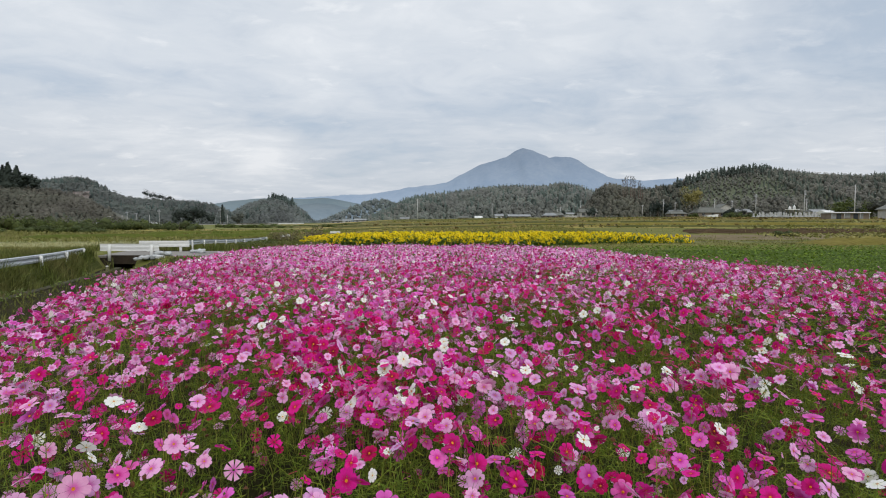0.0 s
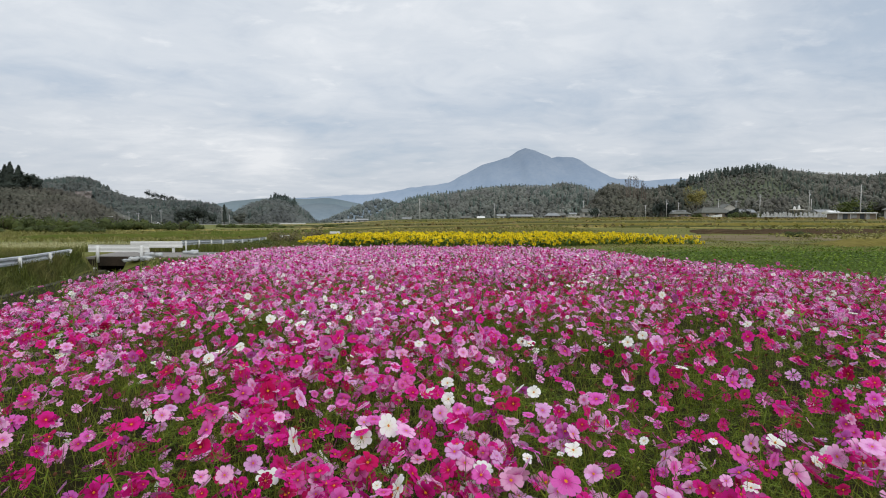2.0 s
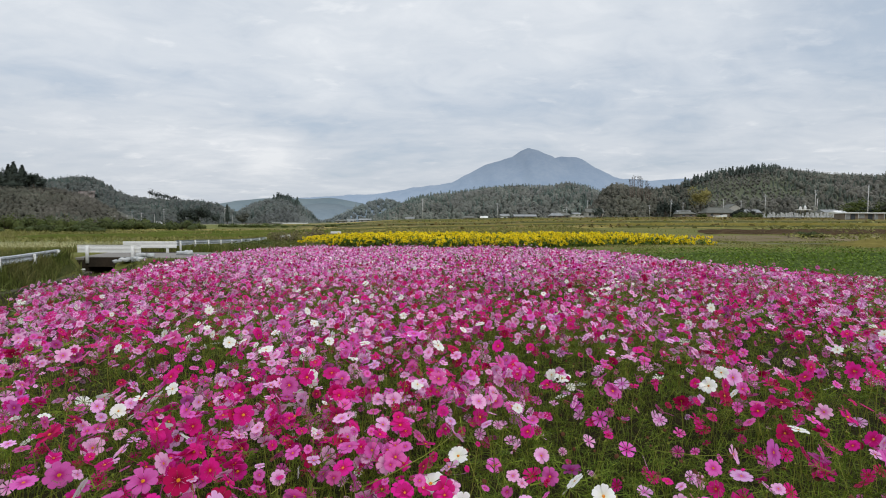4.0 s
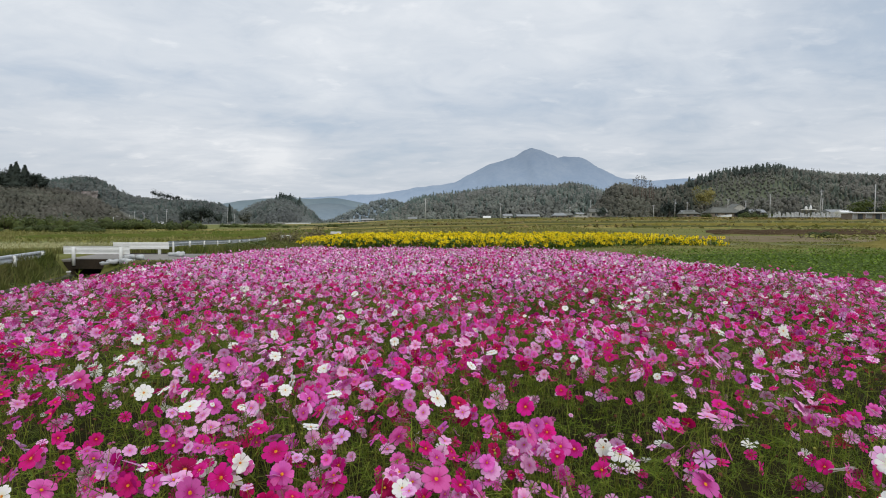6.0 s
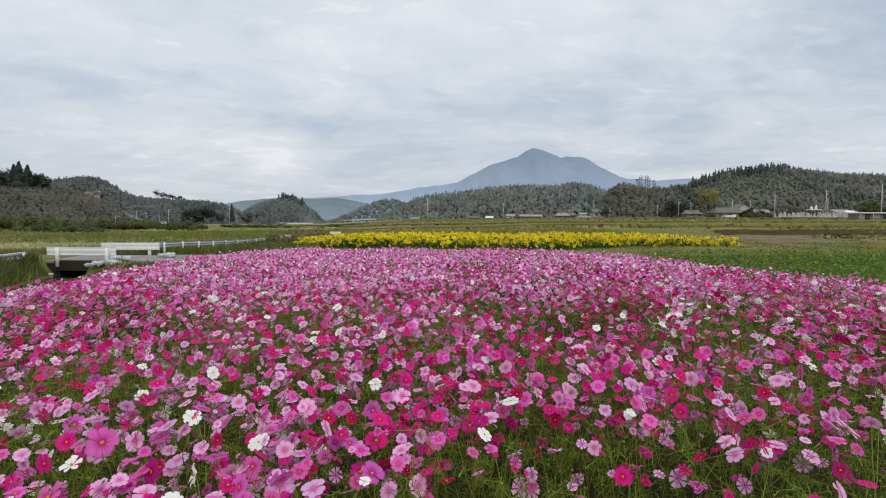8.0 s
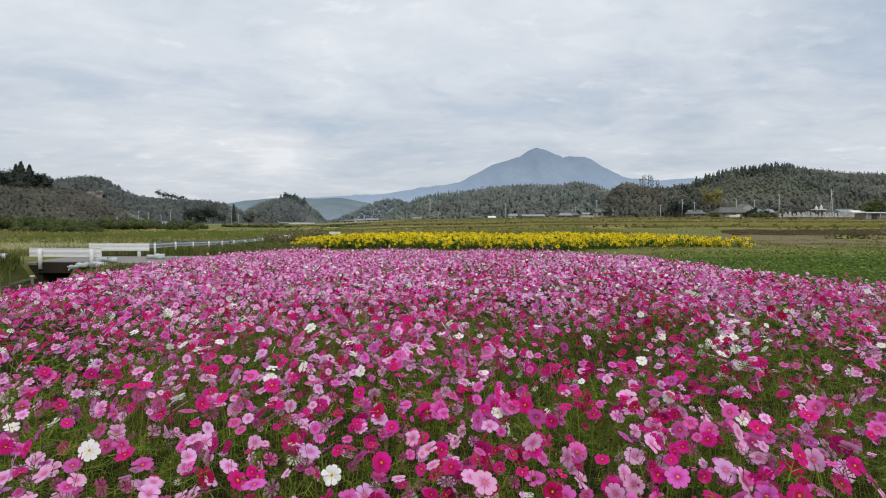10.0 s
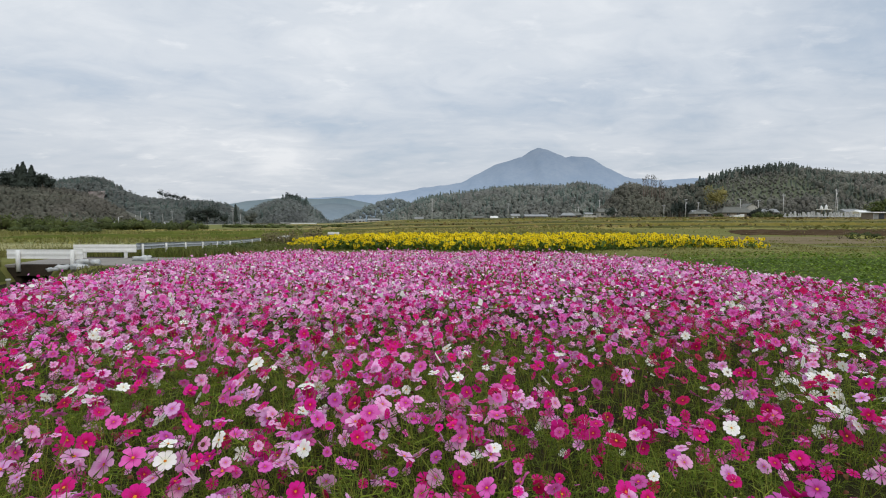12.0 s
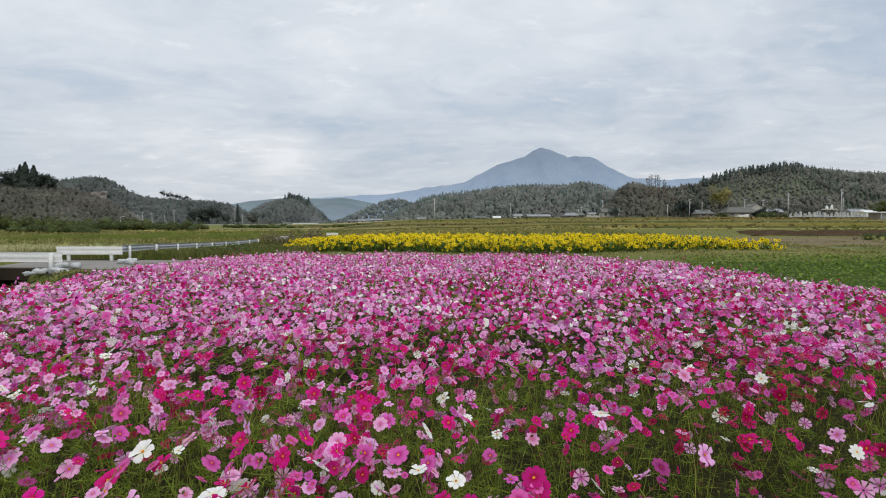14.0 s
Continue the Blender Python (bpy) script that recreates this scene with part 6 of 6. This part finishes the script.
bank(24, 150, 92, 95, 0.6, 1.2, M_BANKTURF, "narrow green bank between terraced fields")
bank(14, 170, 121, 122, 0.45, 1.2, M_DARKTURF, "narrow dark bank between terraced fields")
bank(-20, 200, 155, 156, 0.5, 1.4, M_BANKTURF, "narrow green bank between terraced fields")
bank(-40, 230, 206, 206, 0.6, 1.6, M_DARKTURF, "narrow dark bank between terraced fields")
bank(60, 150, 176, 170, 0.6, 2.0, M_DRYTURF, "rough brown grassy bank before the houses")
for i, (y_, h_) in enumerate([(100, 0.3), (107, 0.35), (114, 0.3), (130, 0.4), (138, 0.35), (147, 0.45), (165, 0.45), (186, 0.5), (196, 0.5), (222, 0.6), (240, 0.6)]):
    bank(-30 + 25 * math.sin(i * 2.1), 120 + y_ * 0.5, y_, y_ + 3 * math.sin(i), h_, 0.9 + y_ * 0.003, [M_DARKTURF, M_BANKTURF, M_DRYTURF][i % 3], "narrow grassy bank between terraced fields")
bank(26, 66, 37, 46, 0.75, 2.6, M_BANKTURF, "rough olive grass bank beside the bare field")


def tussocks():
    """Clumps of rough grass over the fields and banks."""
    r = np.random.default_rng(77)
    b = Batch()
    for x0, x1, y0, y1, n, size, up_, mat in [(24, 70, 34, 48, 7000, 0.17, 0.22, 1), (44, 130, 55, 78, 4500, 0.28, 0.14, 1), (18, 140, 78, 150, 2200, 0.42, 0.14, 1), (-30, 150, 150, 260, 2000, 0.6, 0.18, 1), (-30, 18, 60, 150, 900, 0.4, 0.14, 1), (-110, -22, 58, 112, 4000, 0.42, 0.2, 1), (60, 150, 160, 182, 1500, 0.7, 0.8, 2)]:
        x, y = scatter(x0, x1, y0, y1, n / (x1 - x0) / (y1 - y0), r)
        k = soft_noise(x, y, 7.0 / size * 0.08, 12) > -0.35
        if y0 == 34:
            k &= np.abs(y - 37 - (x - 26) * 9 / 40) < 3.2
        x, y = x[k], y[k]
        z = ground_z(x, y) + up_ * r.uniform(0.1, 1.0, len(x)) + (0.5 if y0 == 34 else 0)
        clump_batch(b, np.stack([x, y, z], -1), size, mat, r)
    for q in range(34):
        yc, xc = 82 + 4.8 * q + r.uniform(-2, 2), r.uniform(0, 150)
        n = int(r.uniform(60, 160))
        x, y = xc + r.normal(0, 22, n), yc + r.normal(0, 0.5, n)
        k = (x > -25) & (x < 175)
        x, y = x[k], y[k]
        clump_batch(b, np.stack([x, y, ground_z(x, y) + r.uniform(0.05, 0.4, len(x))], -1), 0.35 + yc * 0.003, 1 + q % 2, r)
    tagged(new("rough_tussocks", b.mesh("rough_tussocks", [M_BANK, M_GRASS, M_DRYTUFT])), "rough tussocks of olive and brown grass", "grass", kind="stuff")


M_DRYTUFT = leafy("brown_tussock", (0.15, 0.115, 0.042), (0.22, 0.17, 0.07), 0.8, 0.2, 0.35)
tussocks()


# ---------- poles and wires ----------
def pole(x, d, top, arms=1, transformer=False, steel=False, lamp=False, stout=1.25):
    g = float(ground_z(x, d))
    h = top - g
    root = tagged(empty("street_lamp" if lamp else "utility_pole", pose(x, d, g)), "white curved street lamp beside the far road" if lamp else ("slender grey steel pole beside buildings" if steel else "grey concrete utility pole with crossarms"), "street lamp" if lamp else "pole", "" if lamp or steel else "utility poles")
    part("shaft", tube([(0, 0, -0.5), (0, 0, h)], [0.22 * stout, 0.14 * stout], 8) if not steel else tube([(0, 0, -0.5), (0, 0, h)], [0.16 * stout, 0.10 * stout], 8), M_POLE, root)
    for q in range(arms):
        z = h - 0.5 - 0.9 * q
        arm = part("crossarm", box(-1.0, 1.0, -0.28, -0.16, z - 0.06, z + 0.06, 0.01), M_GALV, root)
        for s_ in (-0.85, 0.0, 0.85):
            part("insulator", tube([(s_, -0.22, z + 0.06), (s_, -0.22, z + 0.18), (s_, -0.22, z + 0.3)], [0.07, 0.09, 0.04], 6), M_WHITE, arm)
    if transformer:
        part("transformer", tube([(0.42, -0.1, h - 3.2), (0.42, -0.1, h - 3.15), (0.42, -0.1, h - 2.3), (0.42, -0.1, h - 2.25)], [0.2, 0.28, 0.28, 0.2], 10), M_GALV, root)
    if lamp:
        part("arm", tube([(0, 0, h), (0.6, 0, h + 0.35), (1.7, 0, h + 0.4)], [0.1, 0.08, 0.07], 6), M_POLE, root)
        part("lamp_head", box(1.5, 2.5, -0.25, 0.1, h + 0.3, h + 0.48, 0.05), M_WHITE, root)
    return Vector((x, d, g + h - 0.4))


def wire(a, b, sag):
    n = 10
    pts = [a.lerp(b, i / n) - Vector((0, 0, sag * 4 * (i / n) * (1 - i / n))) for i in range(n + 1)]
    ob = part("power_line", tube(pts, 0.024, 4), M_WIRE)
    tagged(ob, "thin black sagging power line", "cable", "power lines")


T = {}
for nm, x, d, top, arms, tr in [("r1", 209.2, 300, 20.5, 2, True), ("r2", 196.1, 325, 19.2, 2, False), ("r3", 140.2, 330, 16.3, 2, True), ("r4", 150.0, 335, 14.7, 1, False), ("r5", 126.9, 330, 12.7, 1, False), ("r6", 136.3, 340, 12.3, 0, False), ("r7", 127.8, 345, 12.4, 0, False), ("r8", 118.8, 345, 11.3, 0, False), ("m1", 36.0, 380, 15.6, 2, False), ("m2", 81.8, 370, 11.2, 0, False), ("m3", 83.8, 370, 12.4, 1, False), ("m4", 93.0, 350, 16.4, 1, False), ("m5", -31.4, 430, 14.5, 2, False), ("m6", -25.8, 430, 11.7, 0, False), ("l1", -169.9, 310, 9.3, 2, False), ("l2", -142.0, 330, 10.5, 2, False), ("l3", -190.3, 312, 8.0, 1, False), ("l4", -186.3, 315, 7.4, 1, False), ("l5", -181.3, 320, 6.4, 0, False), ("l6", -198.3, 320, 6.1, 0, False), ("l7", -197.7, 300, 6.8, 1, False), ("l8", -139.4, 335, 6.6, 0, False), ("r9", 163.5, 312, 15.5, 1, False), ("r10", 176.2, 316, 15.0, 1, False), ("r11", 224.5, 320, 16.2, 0, False)]:
    T[nm] = pole(x, d, top, arms, tr, stout=0.7 if nm[0] == "l" else 1.05)
pole(162.8, 205, 16.6, 0, False, True)
pole(-19.6, 400, 19.8, 0, False, True, stout=1.9)
pole(-172.3, 265, 4.2, 0, False, True, True)
for a, b in [("r1", "r2"), ("r2", "r10"), ("r10", "r3"), ("r3", "r5"), ("r5", "m4"), ("m4", "m1"), ("m1", "m5"), ("l1", "l2"), ("l1", "l3"), ("l3", "l7")]:
    wire(T[a], T[b], 1.2)
    wire(T[a] - Vector((0, 0.3, 0.9)), T[b] - Vector((0, 0.3, 0.9)), 1.2)
wire(T["r1"], T["r1"] + Vector((160, -20, 2)), 1.5)


# ---------- houses ----------
def house(x, d, w_, dep, wall_h, roof_h, wall_mat, roof_mat, label, hip=True, windows=3, yaw=0, front_gable=False, name="house", lift=0.0, door=True):
    """Walls, a roof with eaves, windows with frames and a door, facing the fields."""
    root = tagged(empty(name, pose(x, d, float(ground_z(x, d)) + lift, 0, 0, yaw)), label, "house" if name == "house" else name.replace("_", " "))
    part("wall", box(-w_ / 2, w_ / 2, 0, dep, -0.5, wall_h, 0.02), wall_mat, root)
    e = 0.6
    bm = bmesh.new()
    z0, z1 = wall_h - 0.1, wall_h + roof_h
    if front_gable:
        out = [(-w_ / 2 - e, z0), (-w_ / 2 - e, z0 + 0.18), (0, z1 + 0.18), (w_ / 2 + e, z0 + 0.18), (w_ / 2 + e, z0), (0, z1)]
        prism(out, -e, dep + e, bm)
        part("gable", prism([(-w_ / 2, wall_h - 0.02), (0, z1 - 0.05), (w_ / 2, wall_h - 0.02)], 0.02, 0.3), wall_mat, root)
    else:
        inset = (w_ * 0.22 if hip else -0.0)
        c = [(-w_ / 2 - e, -e), (w_ / 2 + e, -e), (w_ / 2 + e, dep + e), (-w_ / 2 - e, dep + e)]
        lo = [bm.verts.new((a, b, z0)) for a, b in c]
        up_ = [bm.verts.new((a, b, z0 + 0.18)) for a, b in c]
        rg = [bm.verts.new((-w_ / 2 - e + inset + (0 if not hip else 0), dep / 2, z1)), bm.verts.new((w_ / 2 + e - inset, dep / 2, z1))]
        bm.faces.new(lo[::-1])
        for q in range(4):
            bm.faces.new((lo[q], lo[(q + 1) % 4], up_[(q + 1) % 4], up_[q]))
        bm.faces.new((up_[0], up_[1], rg[1], rg[0]))
        bm.faces.new((up_[2], up_[3], rg[0], rg[1]))
        bm.faces.new((up_[1], up_[2], rg[1]))
        bm.faces.new((up_[3], up_[0], rg[0]))
    rf = part("roof", bm, roof_mat, root)
    part("ridge", box(-w_ / 2 * (0.5 if hip else 0.95) if not front_gable else -0.2, w_ / 2 * (0.5 if hip else 0.95) if not front_gable else 0.2, dep / 2 - 0.2 if not front_gable else -e, dep / 2 + 0.2 if not front_gable else dep + e, z1 - 0.05, z1 + 0.25, 0.04), roof_mat, rf)
    for q in range(windows):
        cx = -w_ / 2 + w_ * (q + 0.6) / (windows + 0.2)
        ww = min(1.6, w_ / windows * 0.6)
        wn = part("window", box(cx - ww / 2, cx + ww / 2, -0.05, 0.03, wall_h * 0.35, wall_h * 0.8, 0.01), M_GLASS, root, "dark glass window")
        part("frame", box(cx - ww / 2 - 0.08, cx + ww / 2 + 0.08, -0.03, 0.05, wall_h * 0.35 - 0.08, wall_h * 0.35, 0.01), M_GALV, wn)
        part("frame", box(cx - 0.03, cx + 0.03, -0.06, 0.02, wall_h * 0.35, wall_h * 0.8), M_GALV, wn)
    if door:
        part("door", box(w_ * 0.32, w_ * 0.32 + 0.95, -0.05, 0.03, 0, 2.0, 0.01), M_WOODWALL, root, "brown wooden door")
    return root


house(160.5, 308, 18, 10, 2.6, 3.4, M_WOODWALL, M_TILE, "low farmhouse with a grey hipped tile roof")
house(175.0, 320, 8, 9, 5.4, 2.6, M_PLASTER, M_TILE, "two-storey farmhouse with a grey gable roof", front_gable=True, windows=2)
house(192.0, 330, 9, 7, 2.8, 2.0, M_WOODWALL, M_TIN, "farmhouse with a pale roof behind the garden", hip=False)
house(208.0, 285, 8, 7, 3.0, 1.5, M_PLASTER, M_TIN, "small white house with a flat pale roof", hip=False, windows=1)
house(202.0, 270, 5, 6, 2.8, 0.9, M_TARP, M_TARP, "white outbuilding beside the house", hip=False, windows=1, name="shed")
house(151.0, 165, 10, 9, 3.6, 2.4, M_PLASTER, M_TILE, "white house with a gabled grey roof", front_gable=True, windows=3)
house(51.0, 345, 14, 8, 1.8, 1.4, M_WOODWALL, M_TIN, "long low farm building with a pale roof", hip=False, windows=4, name="barn", lift=-0.9)
house(71.8, 345, 8, 7, 2.2, 1.8, M_WOODWALL, M_TIN, "small farmhouse with a pale roof", windows=2, lift=-0.9)
house(77.8, 350, 7, 7, 2.4, 2.0, M_WOODWALL, M_TILE, "small farmhouse with a grey roof", windows=2, lift=-0.9)
house(83.7, 340, 4, 5, 3.0, 1.0, M_TARP, M_TIN, "small white outbuilding beyond the fields", hip=False, windows=1, name="shed", lift=-0.9)
house(95.6, 340, 11, 8, 3.2, 2.6, M_PLASTER, M_TILE, "farmhouse with a grey tile roof below the knoll", hip=False)
house(106.5, 348, 8, 8, 2.8, 2.2, M_WOODWALL, M_TILE, "farmhouse with a grey roof below the knoll")
house(38.1, 350, 5, 6, 2.2, 1.5, M_TARP, M_TIN, "small white outbuilding beyond the fields", hip=False, windows=1, name="shed", lift=-0.9)
house(149.5, 330, 8, 7, 2.2, 2.0, M_WOODWALL, M_TIN, "low shed with a pale roof", hip=False, windows=2, name="shed")
house(-37.5, 430, 11, 8, 2.0, 1.5, M_PLASTER, M_TIN, "distant low farm building beyond the fields", hip=False, windows=3, name="barn", lift=-0.9)
house(-48.4, 440, 8, 8, 2.0, 1.5, M_PLASTER, M_TILE, "distant low farmhouse beyond the fields", windows=2, lift=-0.9)
house(-56.2, 445, 9, 8, 2.2, 1.6, M_TARP, M_TIN, "distant white farm building beyond the fields", hip=False, windows=2, name="barn", lift=-0.9)
house(-14.6, 420, 5, 6, 2.0, 1.2, M_TARP, M_TIN, "distant white outbuilding beyond the fields", hip=False, windows=1, name="shed", lift=-0.9)
house(-7.3, 420, 7, 6, 2.0, 1.4, M_PLASTER, M_TILE, "distant low farmhouse beyond the fields", windows=2, lift=-0.9)
house(15.7, 400, 8, 6, 2.0, 1.4, M_WOODWALL, M_TILE, "distant low farmhouse beyond the fields", windows=2, lift=-0.9)
house(136.8, 300, 9, 7, 2.0, 1.6, M_WOODWALL, M_TILE, "dark wooden farmhouse below the slope", windows=2)
house(-84.0, 405, 8, 7, 1.9, 1.3, M_PLASTER, M_TILE, "distant low farmhouse beside the far road", windows=2, lift=-0.9)
house(-74.5, 400, 6, 6, 1.9, 1.2, M_TARP, M_TIN, "distant white outbuilding beside the far road", hip=False, windows=1, name="shed", lift=-0.9)
house(-65.5, 408, 9, 7, 1.9, 1.3, M_PLASTER, M_TIN, "distant low farmhouse beside the far road", hip=False, windows=2, lift=-0.9)
house(-30.0, 405, 6, 6, 1.8, 1.2, M_PLASTER, M_TIN, "distant white outbuilding beyond the fields", hip=False, windows=1, name="shed", lift=-0.9)
house(27.6, 400, 5, 5, 1.8, 1.1, M_TARP, M_TARP, "small white outbuilding beyond the fields", hip=False, windows=1, name="shed", lift=-0.9)
# low walls and coverings
def slab_thing(name, x, d, w_, dep, h, mat, label, cat, tilt=0.0):
    root = tagged(empty(name, pose(x, d, float(ground_z(x, d)))), label, cat)
    bm = box(-w_ / 2, w_ / 2, 0, dep, -0.3, h, 0.06)
    for v_ in bm.verts:
        v_.co.z += tilt * v_.co.x + 0.08 * noise.noise(v_.co)
    part("body", bm, mat, root)
    part("coping", box(-w_ / 2 - 0.1, w_ / 2 + 0.1, -0.1, dep + 0.1, h + tilt * 0, h + 0.12, 0.02), mat, root)
    return root


slab_thing("low_wall", 74.2, 300, 7.2, 0.6, 1.2, M_PLASTER, "low pale wall at the field's edge", "wall")
slab_thing("covered_stack", 154.1, 296, 6.5, 3, 1.2, M_TARP, "stack under a white tarpaulin before the farmhouse", "stack", 0.12)
slab_thing("retaining_wall", 124.0, 192, 10, 0.8, 0.8, M_CONCRETE, "grey retaining wall below the graves", "wall")
slab_thing("roadside_barrier", -97.3, 320, 22, 0.4, 0.7, M_WHITE, "white barrier along the far road", "barrier")
slab_thing("roadside_barrier", -109.3, 305, 24, 0.4, 0.5, M_CONCRETE, "pale concrete barrier along the far road", "barrier")


def long_shed():
    x, d = 125.6, 160
    root = tagged(empty("shed", pose(x, d, float(ground_z(x, d)))), "long low grey shed with a white roof edge", "shed")
    part("wall", box(-6, 6, 0, 4, -0.3, 2.3, 0.02), M_WOODWALL, root)
    part("roof", box(-6.3, 6.0, -0.8, 4.5, 2.3, 2.6, 0.04), M_TARP, root, "white sheet-metal roof edge")
    for i, (a, b) in enumerate([(-5.7, -4.2), (-4.0, -2.6), (-1.6, 0.2), (1.2, 2.6), (3.0, 4.2)]):
        part("panel", box(a, b, -0.06, -0.005, 0.5 if i != 2 else 0.9, 2.15, 0.01), M_TIN if i % 2 == 0 else M_GLASS, root, "pale sheet panel" if i % 2 == 0 else "dark window panel")
    for a in (-5.9, -2.1, 2.8, 5.7):
        part("post", tube([(a, -0.6, -0.3), (a, -0.6, 2.3)], 0.07, 6), M_POLE, root)


long_shed()


def tank_stand():
    x, d = 177.4, 262
    root = tagged(empty("tank_stand", pose(x, d, float(ground_z(x, d)))), "concrete stand carrying two white tanks", "tank stand")
    for a in (-2, 2):
        for b in (0, 2.5):
            part("leg", box(a - 0.15, a + 0.15, b - 0.15, b + 0.15, -0.3, 4.0, 0.02), M_CONCRETE, root)
    part("platform", box(-2.6, 2.6, -0.5, 3.0, 4.0, 4.35, 0.03), M_WHITE, root)
    for a, hh in ((-1.3, 1.5), (1.0, 2.1)):
        tk = part("tank", tube([(a, 1.2, 4.35), (a, 1.2, 4.4), (a, 1.2, 4.35 + hh * 0.55), (a, 1.2, 4.35 + hh)], [0.55, 0.62, 0.55, 0.12], 14), M_TARP, root)
        part("lid", tube([(a, 1.2, 4.35 + hh), (a, 1.2, 4.6 + hh)], [0.2, 0.06], 10), M_GALV, tk)


tank_stand()
for i in range(11):
    bush(130.5 + 4.0 * i, 237 + 1.5 * math.sin(i * 2.1), 5.6, 2.6 + 0.35 * math.sin(i * 1.7), M_HEDGE, "dark clipped hedge behind the graves", 400 + i, 200)
bush(167.5, 297, 8, 3.6, M_HEDGE, "dark rounded garden bush before the farmhouse", 420, 260)
bush(144.0, 297, 6, 2.6, M_HEDGE, "dark rounded garden bush before the farmhouse", 421, 220)


def gravestone():
    root = tagged(empty("gravestone"), "upright pale granite gravestone on a stepped base", "gravestone", "gravestones in the village cemetery")
    part("base", box(-0.45, 0.45, -0.4, 0.4, -0.2, 0.35, 0.03), M_STONE, root)
    part("plinth", box(-0.3, 0.3, -0.28, 0.28, 0.35, 0.65, 0.02), M_STONE, root)
    part("pillar", box(-0.18, 0.18, -0.18, 0.18, 0.65, 1.6, 0.03), M_STONE, root)
    return root


def grave_terrace():
    """Raised ground that carries the graves behind its retaining wall."""
    bm = bmesh.new()
    for x0, x1 in ((119, 131), (131.05, 143), (143.05, 157)):
        z = float(ground_z((x0 + x1) / 2, 208))
        box(x0, x1, 193, 226, z - 1.2, z + 0.6, 0.05, bm)
    tagged(part("grave_terrace", bm, M_DRYTURF), "raised turf terrace of the village cemetery", "terrace", kind="structure")


grave_terrace()
gs = gravestone()
rg_ = np.random.default_rng(31)
first = True
for row in range(3):
    for i in range(18):
        d = 205 + row * 8 + rg_.uniform(-1.5, 1.5)
        x = d * (0.604 + i * 0.0074 + rg_.uniform(-0.0046, 0.0046))
        m = pose(x, d, float(ground_z(x, d)) + 0.62, 0, 0, rg_.uniform(-12, 12))
        sc = rg_.uniform(0.62, 1.45)
        o = gs if first else copy_thing(gs, m)
        if first:
            o.matrix_basis = m
        o.scale = (sc, sc, sc)
        first = False


def van(x, d, yaw, label):
    root = tagged(empty("van", pose(x, d, float(ground_z(x, d)) + 0.15, 0, 0, yaw)), label, "van")
    root.scale = (0.78, 0.78, 0.78)
    part("body", prism([(-2.0, 0.35), (-2.05, 1.0), (-1.9, 1.75), (-1.7, 1.85), (1.1, 1.85), (1.6, 1.15), (2.05, 1.0), (2.1, 0.4)], -0.8, 0.8), M_CARBODY, root)
    for s_ in (-0.81, 0.81):
        part("side_window", prism([(-1.6, 1.2), (-1.55, 1.65), (1.0, 1.65), (1.35, 1.2)], s_ - 0.01, s_ + 0.01), M_GLASS, root, "dark window")
        for a in (-1.3, 1.35):
            wh = part("wheel", tube([(a, s_ - 0.08, 0.3), (a, s_ + 0.08, 0.3)], 0.31, 14), M_TYRE, root)
            part("rim", tube([(a, s_ - 0.085, 0.3), (a, s_ + 0.085, 0.3)], 0.17, 10), M_GALV, wh)


van(-169.0, 303, 4, "white van parked on the far road")
van(-177.5, 268, 8, "white van on the far road behind the scrub")
